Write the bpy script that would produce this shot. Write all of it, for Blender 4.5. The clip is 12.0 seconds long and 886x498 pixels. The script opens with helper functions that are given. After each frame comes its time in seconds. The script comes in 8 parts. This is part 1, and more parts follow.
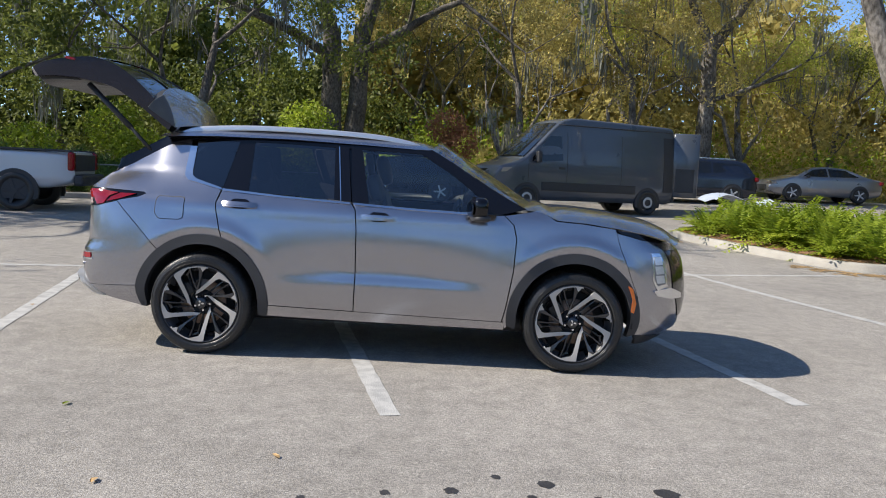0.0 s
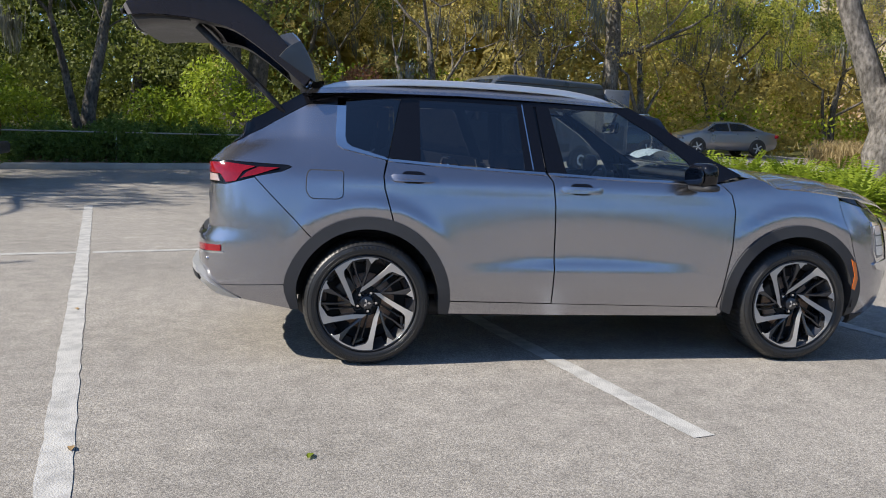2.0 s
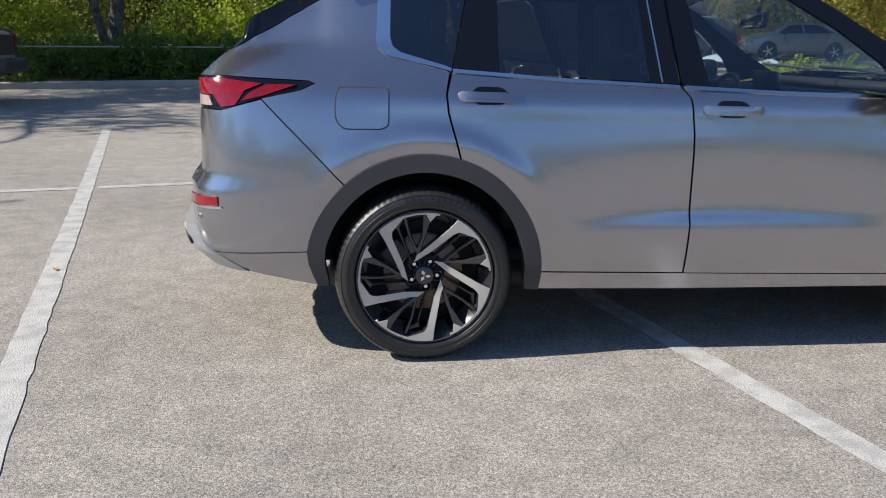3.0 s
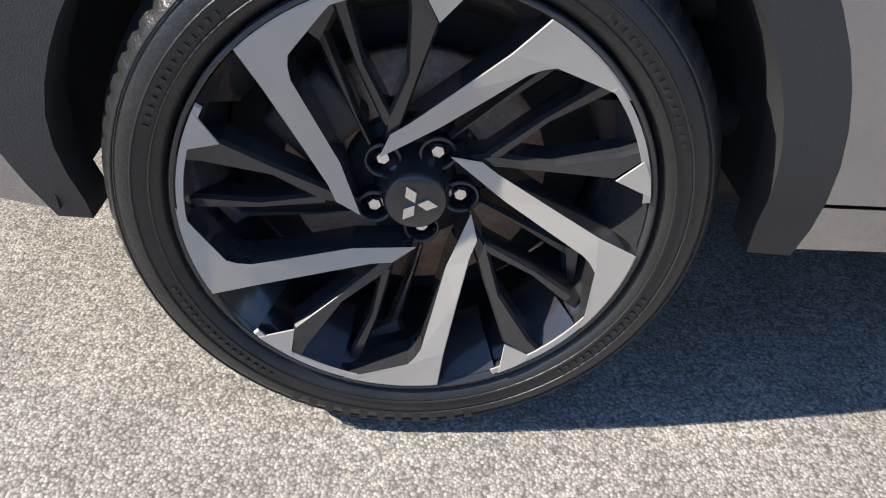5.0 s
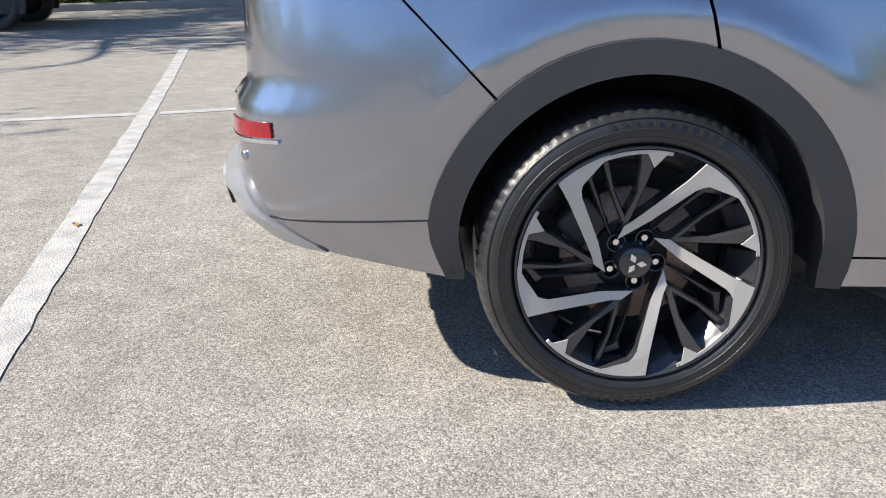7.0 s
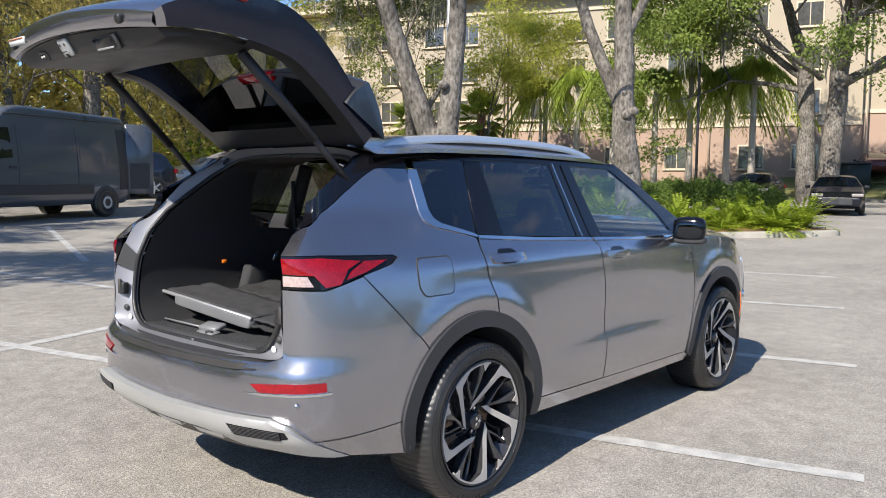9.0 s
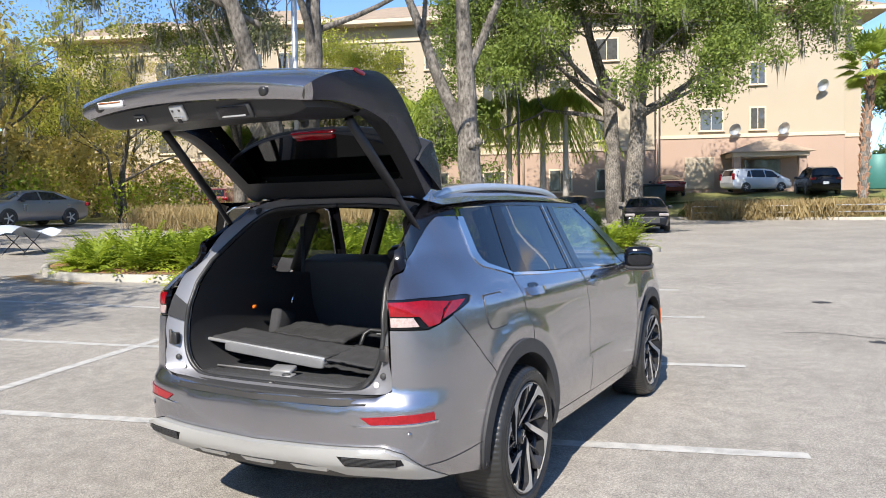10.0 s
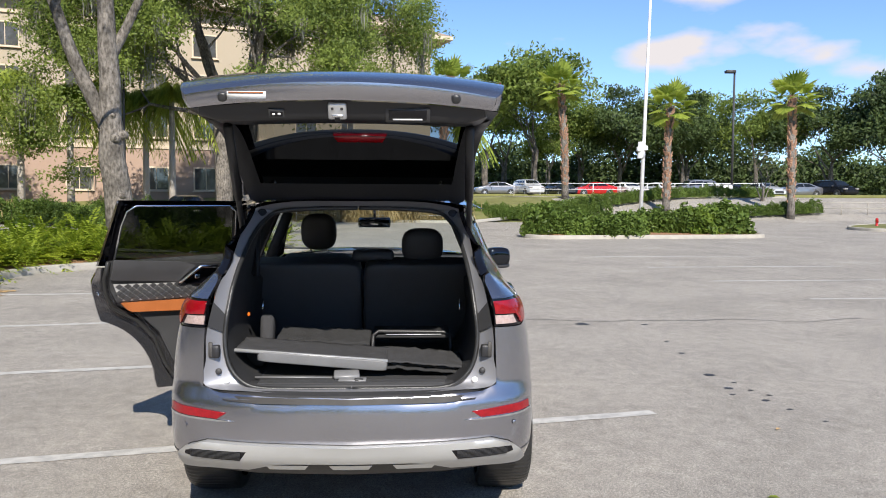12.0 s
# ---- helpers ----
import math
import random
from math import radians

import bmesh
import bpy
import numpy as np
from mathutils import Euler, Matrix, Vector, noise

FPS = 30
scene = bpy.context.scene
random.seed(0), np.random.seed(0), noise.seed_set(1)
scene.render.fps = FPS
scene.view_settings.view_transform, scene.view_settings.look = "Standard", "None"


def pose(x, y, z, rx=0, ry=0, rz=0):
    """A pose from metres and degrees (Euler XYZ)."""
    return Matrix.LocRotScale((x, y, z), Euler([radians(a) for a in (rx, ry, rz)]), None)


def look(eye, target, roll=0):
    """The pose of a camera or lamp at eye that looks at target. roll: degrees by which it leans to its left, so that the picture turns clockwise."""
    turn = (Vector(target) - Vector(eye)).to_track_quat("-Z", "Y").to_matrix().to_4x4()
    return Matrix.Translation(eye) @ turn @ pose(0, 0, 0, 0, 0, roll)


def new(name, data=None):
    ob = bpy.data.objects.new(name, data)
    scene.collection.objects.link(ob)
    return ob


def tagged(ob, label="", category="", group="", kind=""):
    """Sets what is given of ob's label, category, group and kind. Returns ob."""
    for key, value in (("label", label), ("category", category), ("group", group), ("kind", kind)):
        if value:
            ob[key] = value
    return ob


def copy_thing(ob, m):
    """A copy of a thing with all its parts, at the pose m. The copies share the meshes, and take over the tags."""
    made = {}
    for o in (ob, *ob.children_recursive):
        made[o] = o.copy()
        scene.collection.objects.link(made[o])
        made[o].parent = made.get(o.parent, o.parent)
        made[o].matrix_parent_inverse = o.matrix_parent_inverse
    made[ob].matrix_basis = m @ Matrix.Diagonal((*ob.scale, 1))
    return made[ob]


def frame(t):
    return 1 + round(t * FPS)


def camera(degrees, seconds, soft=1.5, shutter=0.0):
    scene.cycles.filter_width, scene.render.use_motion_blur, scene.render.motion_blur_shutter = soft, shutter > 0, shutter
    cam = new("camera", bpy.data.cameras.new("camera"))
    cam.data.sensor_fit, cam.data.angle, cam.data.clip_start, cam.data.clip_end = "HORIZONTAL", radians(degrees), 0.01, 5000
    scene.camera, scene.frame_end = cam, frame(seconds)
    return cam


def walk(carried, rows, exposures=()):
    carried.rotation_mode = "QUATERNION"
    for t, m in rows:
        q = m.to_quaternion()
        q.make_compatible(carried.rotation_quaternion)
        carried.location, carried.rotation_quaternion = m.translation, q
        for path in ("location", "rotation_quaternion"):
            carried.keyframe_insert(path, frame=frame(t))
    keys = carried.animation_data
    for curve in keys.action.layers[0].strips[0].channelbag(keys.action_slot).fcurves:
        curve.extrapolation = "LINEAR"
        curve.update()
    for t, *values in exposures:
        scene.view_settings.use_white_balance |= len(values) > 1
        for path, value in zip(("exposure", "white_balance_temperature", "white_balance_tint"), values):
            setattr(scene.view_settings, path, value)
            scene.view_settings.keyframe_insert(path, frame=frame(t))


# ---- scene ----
cam = camera(57.7, 12.0, soft=1.0)
PATH = [
    (0, (1.77, -6.645, 1.401), (1.759, -4.654, 1.213), 3.0),
    (0.5, (1.114, -6.617, 1.378), (1.278, -4.633, 1.183), 2.9),
    (1, (0.514, -6.453, 1.369), (0.822, -4.486, 1.173), 2.7),
    (1.5, (-0.002, -6.087, 1.357), (0.4, -4.138, 1.149), 2.7),
    (2, (-0.335, -5.493, 1.338), (-0.007, -3.539, 1.064), 2.1),
    (2.5, (-0.4, -4.797, 1.314), (-0.094, -2.863, 0.904), 1.6),
    (2.7, (-0.367, -4.51, 1.31), (-0.093, -2.58, 0.859), 1.3),
    (4.3, (-0.057, -2.39, 1.083), (0.036, -0.574, 0.25), 1.4),
    (4.5, (-0.057, -2.168, 1.049), (0.037, -0.428, 0.068), 1.7),
    (5, (-0.014, -1.703, 0.889), (0.085, -0.081, -0.277), 3.1),
    (5.5, (0.001, -1.557, 0.823), (0.02, 0.036, -0.386), 1.5),
    (6, (-0.027, -1.694, 0.868), (-0.012, 0.021, -0.16), 0.1),
    (6.5, (-0.116, -2.172, 0.963), (-0.203, -0.365, 0.11), -1.4),
    (6.7, (-0.214, -2.364, 0.984), (-0.308, -0.524, 0.206), -1.5),
    (8.3, (-1.958, -3.283, 1.289), (-0.851, -1.633, 1.061), 3.2),
    (8.5, (-2.212, -3.275, 1.343), (-0.989, -1.709, 1.119), 2.2),
    (9, (-2.802, -3.112, 1.454), (-1.299, -1.804, 1.286), 0.4),
    (9.5, (-3.331, -2.83, 1.51), (-1.665, -1.734, 1.359), -0.9),
    (10, (-3.795, -2.428, 1.562), (-2.027, -1.501, 1.454), -1.0),
    (10.5, (-4.143, -1.887, 1.598), (-2.242, -1.275, 1.491), -0.4),
    (11, (-4.329, -1.302, 1.594), (-2.361, -0.967, 1.469), -0.2),
    (11.5, (-4.465, -0.731, 1.606), (-2.471, -0.628, 1.489), 0.2),
    (12, (-4.535, -0.249, 1.598), (-2.541, -0.34, 1.485), 0.3),
]
walk(cam, [(t, look(eye, target, roll)) for t, eye, target, roll in PATH],
     exposures=[(0, .72), (2.5, .70), (4.5, .74), (5.5, 1.34), (6.0, 1.52), (6.7, 1.22), (8.3, .86), (9.0, .93), (9.5, 1.06), (10.5, 1.06), (11, .90), (12, .78)])

# world and sun: clear spring day, sun behind the parked SUV
world = bpy.data.worlds.new("sky")
scene.world = world
world.use_nodes = True
wn = world.node_tree.nodes
wl = world.node_tree.links
sky = wn.new("ShaderNodeTexSky")
sky.sky_type = 'NISHITA'
sky.sun_disc = False
sky.sun_elevation = radians(39.5)
sky.sun_rotation = radians(262)
sky.air_density, sky.dust_density, sky.ozone_density = 1.0, 0.3, 5.0
sky.altitude = 2800
bg = wn["Background"]
bg.inputs[1].default_value = 0.118
# a few bright cumulus clouds low in the sky
tcw = wn.new("ShaderNodeTexCoord")
mpw = wn.new("ShaderNodeMapping")
mpw.inputs["Scale"].default_value = (1.0, 1.0, 2.6)
nzw = wn.new("ShaderNodeTexNoise")
nzw.inputs["Scale"].default_value = 7.0
nzw.inputs["Detail"].default_value = 7
rmw = wn.new("ShaderNodeValToRGB")
rmw.color_ramp.elements[0].position = 0.53
rmw.color_ramp.elements[1].position = 0.72
mxw = wn.new("ShaderNodeMix")
mxw.data_type = 'RGBA'
mxw.inputs[7].default_value = (4.3, 4.05, 4.1, 1)
wl.new(tcw.outputs["Generated"], mpw.inputs[0])
wl.new(mpw.outputs[0], nzw.inputs[0])
CLOUDS = [(0.938, -0.297, 0.172), (0.926, -0.333, 0.181), (0.912, -0.368, 0.180), (0.901, -0.390, 0.186), (0.888, -0.425, 0.178), (0.877, -0.451, 0.166), (0.860, -0.489, 0.146), (0.912, -0.333, 0.240)]
near_cloud = None
for c in CLOUDS:
    sq = wn.new("ShaderNodeVectorMath")
    sq.operation = 'MULTIPLY'
    sq.inputs[1].default_value = (1, 1, 2.4)
    wl.new(tcw.outputs["Generated"], sq.inputs[0])
    ds = wn.new("ShaderNodeVectorMath")
    ds.operation = 'DISTANCE'
    ds.inputs[1].default_value = (c[0], c[1], c[2] * 2.4)
    wl.new(sq.outputs[0], ds.inputs[0])
    if near_cloud is None:
        near_cloud = ds.outputs["Value"]
    else:
        mn = wn.new("ShaderNodeMath")
        mn.operation = 'MINIMUM'
        wl.new(near_cloud, mn.inputs[0])
        wl.new(ds.outputs["Value"], mn.inputs[1])
        near_cloud = mn.outputs[0]
mkw = wn.new("ShaderNodeMapRange")
mkw.inputs[1].default_value, mkw.inputs[2].default_value = 0.012, 0.085
mkw.inputs[3].default_value, mkw.inputs[4].default_value = 0.20, -0.12
wl.new(near_cloud, mkw.inputs[0])
adw = wn.new("ShaderNodeMath")
wl.new(nzw.outputs[0], adw.inputs[0])
wl.new(mkw.outputs[0], adw.inputs[1])
wl.new(adw.outputs[0], rmw.inputs[0])
wl.new(rmw.outputs[0], mxw.inputs[0])
wl.new(sky.outputs[0], mxw.inputs[6])
wl.new(mxw.outputs[2], bg.inputs[0])

sun = new("sun", bpy.data.lights.new("sun", 'SUN'))
sun.data.energy = 4.0
sun.data.angle = radians(0.53)
sun.data.color = (1.0, 0.935, 0.84)
sun.matrix_world = look((-12.0, -1.7, 10.0), (0, 0, 0))


# ---- helpers of this scene ----
def part(name, bm, material, parent, label="", smooth=True):
    me = bpy.data.meshes.new(name)
    bm.to_mesh(me)
    bm.free()
    return part_mesh(name, me, material, parent, label, smooth)


def part_mesh(name, me, material, parent, label="", smooth=True):
    if smooth:
        me.shade_smooth()
    me.materials.append(material)
    ob = new(name, me)
    ob.parent = parent
    if label:
        tagged(ob, label)
    return ob


def thing(name, label, category, group="", kind="", m=None):
    ob = new(name)
    ob.empty_display_size = 0.2
    if m is not None:
        ob.matrix_basis = m
    return tagged(ob, label, category, group, kind)


def add_box(bm, c, size, rot=None, bevel=0.0, seg=1):
    r = bmesh.ops.create_cube(bm, size=1.0)
    vs = r["verts"]
    bmesh.ops.scale(bm, vec=size, verts=vs)
    if bevel:
        es = list({e for v in vs for e in v.link_edges})
        rb = bmesh.ops.bevel(bm, geom=es, offset=bevel, segments=seg, affect='EDGES', profile=0.5)
        vs = list({v for f in rb["faces"] for v in f.verts} | {v for v in vs if v.is_valid})
    m = Matrix.Translation(c)
    if rot is not None:
        m = m @ Euler([radians(a) for a in rot]).to_matrix().to_4x4()
    bmesh.ops.transform(bm, matrix=m, verts=vs)
    return vs


def box(c, size, rot=None, bevel=0.0, seg=1):
    bm = bmesh.new()
    add_box(bm, c, size, rot, bevel, seg)
    return bm


def add_tube(bm, pts, radii, n=10, caps=True):
    """A round bar along points."""
    pts = [Vector(p) for p in pts]
    if not hasattr(radii, "__len__"):
        radii = [radii] * len(pts)
    rings = []
    side = None
    for i, p in enumerate(pts):
        d = (pts[min(i + 1, len(pts) - 1)] - pts[max(i - 1, 0)]).normalized()
        if side is None:
            side = d.orthogonal().normalized()
        side = (side - d * side.dot(d)).normalized()
        up = d.cross(side)
        rings.append([bm.verts.new(p + radii[i] * (math.cos(2 * math.pi * k / n) * side + math.sin(2 * math.pi * k / n) * up)) for k in range(n)])
    for a, b in zip(rings, rings[1:]):
        for k in range(n):
            bm.faces.new((a[k], a[(k + 1) % n], b[(k + 1) % n], b[k]))
    if caps:
        bm.faces.new(rings[0][::-1])
        bm.faces.new(rings[-1])
    return bm


def tube(pts, radii, n=10):
    return add_tube(bmesh.new(), pts, radii, n)


def add_grid(bm, rows, close=False):
    """Faces over rows of points."""
    vr = [[bm.verts.new(p) for p in r] for r in rows]
    for a, b in zip(vr, vr[1:]):
        n = len(a)
        for k in range(n if close else n - 1):
            bm.faces.new((a[k], a[(k + 1) % n], b[(k + 1) % n], b[k]))
    return bm


def lathe(profile, n=48, axis='y'):
    """Rings round an axis from (radius, offset) pairs."""
    rows = []
    for r, o in profile:
        row = []
        for k in range(n):
            a = 2 * math.pi * k / n
            row.append((r * math.cos(a), o, r * math.sin(a)) if axis == 'y' else (r * math.cos(a), r * math.sin(a), o))
        rows.append(row)
    bm = bmesh.new()
    add_grid(bm, rows, True)
    return bm


def prism(poly, depth, place, bevel=0.0):
    """A flat polygon (u, v) given thickness; place(u, v, d) puts it in the world."""
    bm = bmesh.new()
    a = [bm.verts.new(place(u, v, 0)) for u, v in poly]
    b = [bm.verts.new(place(u, v, depth)) for u, v in poly]
    n = len(a)
    bm.faces.new(a)
    bm.faces.new(b[::-1])
    for k in range(n):
        bm.faces.new((a[k], b[k], b[(k + 1) % n], a[(k + 1) % n]))
    bmesh.ops.recalc_face_normals(bm, faces=bm.faces)
    if bevel:
        bmesh.ops.bevel(bm, geom=list(bm.edges), offset=bevel, segments=1, affect='EDGES')
    return bm


def pillow(c, size, rot=(0, 0, 0), e=2.6, n=18):
    """A soft rounded block."""
    def sp(v, k):
        return math.copysign(abs(v) ** (2 / k), v)
    m = Matrix.Translation(c) @ Euler([radians(a) for a in rot]).to_matrix().to_4x4()
    rows = []
    for i in range(n + 1):
        p = -math.pi / 2 + math.pi * i / n
        rows.append([m @ Vector((size[0] / 2 * sp(math.cos(p), e) * sp(math.cos(q), e), size[1] / 2 * sp(math.cos(p), e) * sp(math.sin(q), e), size[2] / 2 * sp(math.sin(p), e))) for q in [2 * math.pi * k / (2 * n) for k in range(2 * n)]])
    bm = bmesh.new()
    add_grid(bm, rows, True)
    bmesh.ops.remove_doubles(bm, verts=bm.verts, dist=1e-5)
    bmesh.ops.recalc_face_normals(bm, faces=bm.faces)
    return bm


def smoothstep(a, b, x):
    t = min(1.0, max(0.0, (x - a) / (b - a)))
    return t * t * (3 - 2 * t)


def ramp(x, pairs):
    return float(np.interp(x, [p[0] for p in pairs], [p[1] for p in pairs]))


def spline(pts, n=400):
    p = np.array(pts, float)
    t = np.linspace(0, len(p) - 1, n)
    i = np.clip(t.astype(int), 0, len(p) - 2)
    f = (t - i)[:, None]
    g = np.vstack([2 * p[0] - p[1], p, 2 * p[-1] - p[-2]])
    a, b, c, d = g[i], g[i + 1], g[i + 2], g[i + 3]
    return 0.5 * (2 * b + (c - a) * f + (2 * a - 5 * b + 4 * c - d) * f ** 2 + (3 * b - a - 3 * c + d) * f ** 3)


def dense(poly, h):
    out = []
    for (u0, v0), (u1, v1) in zip(poly, poly[1:] + poly[:1]):
        n = max(1, int(math.hypot(u1 - u0, v1 - v0) / h))
        out += [(u0 + (u1 - u0) * k / n, v0 + (v1 - v0) * k / n) for k in range(n)]
    return out


def panel(poly, place, h=0.035, thick=0.025, rnd=0.0):
    """A curved sheet over the polygon (u, v) with folded edges; place(u, v, d)."""
    from mathutils import geometry
    if rnd:
        poly = round_poly(poly, rnd, 4)
    rim = dense(poly, h)
    us, vs = [p[0] for p in rim], [p[1] for p in rim]
    pts = [Vector(p) for p in rim]
    u = min(us) + h * .5
    ra = np.array(rim)
    while u < max(us):
        v = min(vs) + h * .5
        while v < max(vs):
            if inside(rim, u, v) and np.min(np.hypot(ra[:, 0] - u, ra[:, 1] - v)) > h * .55:
                pts.append(Vector((u, v)))
            v += h
        u += h
    nb = len(rim)
    vo, eo, fo = geometry.delaunay_2d_cdt(pts, [(i, (i + 1) % nb) for i in range(nb)], [], 1, 1e-6)[:3]
    bm = bmesh.new()
    top = [bm.verts.new(place(p.x, p.y, 0)) for p in vo]
    for f in fo:
        bm.faces.new([top[i] for i in f])
    loop = [bm.verts.new(place(p[0], p[1], 0)) for p in rim]
    low = [bm.verts.new(place(p[0], p[1], thick)) for p in rim]
    for i in range(nb):
        j = (i + 1) % nb
        bm.faces.new((loop[i], loop[j], low[j], low[i]))
    # outward normals: compare with the inward direction
    f0 = next(iter(bm.faces))
    c = f0.calc_center_median()
    f0.normal_update()
    q = vo[fo[0][0]]
    inw = place(q.x, q.y, .02) - place(q.x, q.y, 0)
    if f0.normal.dot(inw) > 0:
        bmesh.ops.reverse_faces(bm, faces=bm.faces[:])
    return bm


def arc(cx, cz, r, a0, a1, n=16):
    return [(cx + r * math.cos(radians(a0 + (a1 - a0) * k / n)), cz + r * math.sin(radians(a0 + (a1 - a0) * k / n))) for k in range(n + 1)]


# ---- materials ----
def shader(name):
    m = bpy.data.materials.new(name)
    m.use_nodes = True
    nt = m.node_tree
    return m, nt.nodes, nt.links, nt.nodes["Principled BSDF"]


def paint(name, col, rough=0.5, metal=0.0, var=0.12, scale=3.0, fine=60.0, bump=0.0, coat=0.0, island=0.0, spec=0.5, rvar=0.1, coat_rough=0.05):
    """A surface with colour and gloss that vary at two scales, with fine relief."""
    m, n, l, p = shader(name)
    tc = n.new("ShaderNodeTexCoord")
    n1, n2 = n.new("ShaderNodeTexNoise"), n.new("ShaderNodeTexNoise")
    n1.inputs["Scale"].default_value, n1.inputs["Detail"].default_value = scale, 5
    n2.inputs["Scale"].default_value, n2.inputs["Detail"].default_value = fine, 3
    l.new(tc.outputs["Object"], n1.inputs[0])
    l.new(tc.outputs["Object"], n2.inputs[0])
    add = n.new("ShaderNodeMath")
    add.operation = 'ADD'
    l.new(n1.outputs[0], add.inputs[0])
    l.new(n2.outputs[0], add.inputs[1])
    mr = n.new("ShaderNodeMapRange")
    mr.inputs[1].default_value, mr.inputs[2].default_value = 0.6, 1.4
    mr.inputs[3].default_value, mr.inputs[4].default_value = 1 - var, 1 + var
    l.new(add.outputs[0], mr.inputs[0])
    src = mr.outputs[0]
    if island:
        geo = n.new("ShaderNodeNewGeometry")
        oi = n.new("ShaderNodeObjectInfo")
        a2 = n.new("ShaderNodeMath")
        a2.operation = 'ADD'
        l.new(geo.outputs["Random Per Island"], a2.inputs[0])
        l.new(oi.outputs["Random"], a2.inputs[1])
        m2 = n.new("ShaderNodeMapRange")
        m2.inputs[2].default_value = 2.0
        m2.inputs[3].default_value, m2.inputs[4].default_value = 1 - island, 1 + island
        l.new(a2.outputs[0], m2.inputs[0])
        mu = n.new("ShaderNodeMath")
        mu.operation = 'MULTIPLY'
        l.new(src, mu.inputs[0])
        l.new(m2.outputs[0], mu.inputs[1])
        src = mu.outputs[0]
    vm = n.new("ShaderNodeVectorMath")
    vm.operation = 'SCALE'
    vm.inputs[0].default_value = col
    l.new(src, vm.inputs["Scale"])
    l.new(vm.outputs[0], p.inputs["Base Color"])
    mr2 = n.new("ShaderNodeMapRange")
    mr2.inputs[1].default_value, mr2.inputs[2].default_value = 0.3, 0.7
    mr2.inputs[3].default_value, mr2.inputs[4].default_value = max(0.02, rough * (1 - rvar)), min(1, rough * (1 + rvar))
    l.new(n1.outputs[0], mr2.inputs[0])
    l.new(mr2.outputs[0], p.inputs["Roughness"])
    p.inputs["Metallic"].default_value = metal
    p.inputs["Coat Weight"].default_value = coat
    p.inputs["Coat Roughness"].default_value = coat_rough
    p.inputs["Specular IOR Level"].default_value = spec
    if bump:
        b = n.new("ShaderNodeBump")
        b.inputs["Strength"].default_value = bump
        b.inputs["Distance"].default_value = 0.01
        l.new(n2.outputs[0], b.inputs["Height"])
        l.new(b.outputs[0], p.inputs["Normal"])
    return m


def leaf_mat(name, dark, light, trans=0.35):
    """Leaves: colour differs from leaf to leaf, light shines through."""
    m, n, l, p = shader(name)
    geo = n.new("ShaderNodeNewGeometry")
    oi = n.new("ShaderNodeObjectInfo")
    rp = n.new("ShaderNodeValToRGB")
    rp.color_ramp.elements[0].color = (*dark, 1)
    rp.color_ramp.elements[1].color = (*light, 1)
    tc = n.new("ShaderNodeTexCoord")
    nz = n.new("ShaderNodeTexNoise")
    nz.inputs["Scale"].default_value = 0.45
    l.new(tc.outputs["Object"], nz.inputs[0])
    mx = n.new("ShaderNodeMix")
    mx.inputs[0].default_value = 0.55
    l.new(geo.outputs["Random Per Island"], mx.inputs[2])
    ct = n.new("ShaderNodeMapRange")
    ct.inputs[1].default_value, ct.inputs[2].default_value = 0.33, 0.67
    l.new(nz.outputs[0], ct.inputs[0])
    l.new(ct.outputs[0], mx.inputs[3])
    l.new(mx.outputs[0], rp.inputs[0])
    l.new(rp.outputs[0], p.inputs["Base Color"])
    p.inputs["Roughness"].default_value = 0.55
    p.inputs["Specular IOR Level"].default_value = 0.3
    tr = n.new("ShaderNodeBsdfTranslucent")
    l.new(rp.outputs[0], tr.inputs[0])
    ms = n.new("ShaderNodeMixShader")
    ms.inputs[0].default_value = trans
    out = n["Material Output"]
    l.new(p.outputs[0], ms.inputs[1])
    l.new(tr.outputs[0], ms.inputs[2])
    l.new(ms.outputs[0], out.inputs[0])
    return m


def glass_mat(name, tint, rough=0.0):
    """Thin car glass: tinted see-through with a mirror sheen."""
    m, n, l, p = shader(name)
    tr = n.new("ShaderNodeBsdfTransparent")
    tr.inputs[0].default_value = (*tint, 1)
    gl = n.new("ShaderNodeBsdfGlossy")
    gl.inputs["Roughness"].default_value = 0.02
    gl.inputs[0].default_value = (0.95, 0.97, 1, 1)
    # sheen of a thin pane, the same from both sides
    lw = n.new("ShaderNodeLayerWeight")
    lw.inputs[0].default_value = 0.5
    pw = n.new("ShaderNodeMath")
    pw.operation = 'POWER'
    pw.inputs[1].default_value = 5
    l.new(lw.outputs["Facing"], pw.inputs[0])
    fr = n.new("ShaderNodeMath")
    fr.operation = 'MULTIPLY_ADD'
    fr.inputs[1].default_value, fr.inputs[2].default_value = 0.89, 0.11
    l.new(pw.outputs[0], fr.inputs[0])
    ms = n.new("ShaderNodeMixShader")
    l.new(fr.outputs[0], ms.inputs[0])
    l.new(tr.outputs[0], ms.inputs[1])
    l.new(gl.outputs[0], ms.inputs[2])
    l.new(ms.outputs[0], n["Material Output"].inputs[0])
    return m


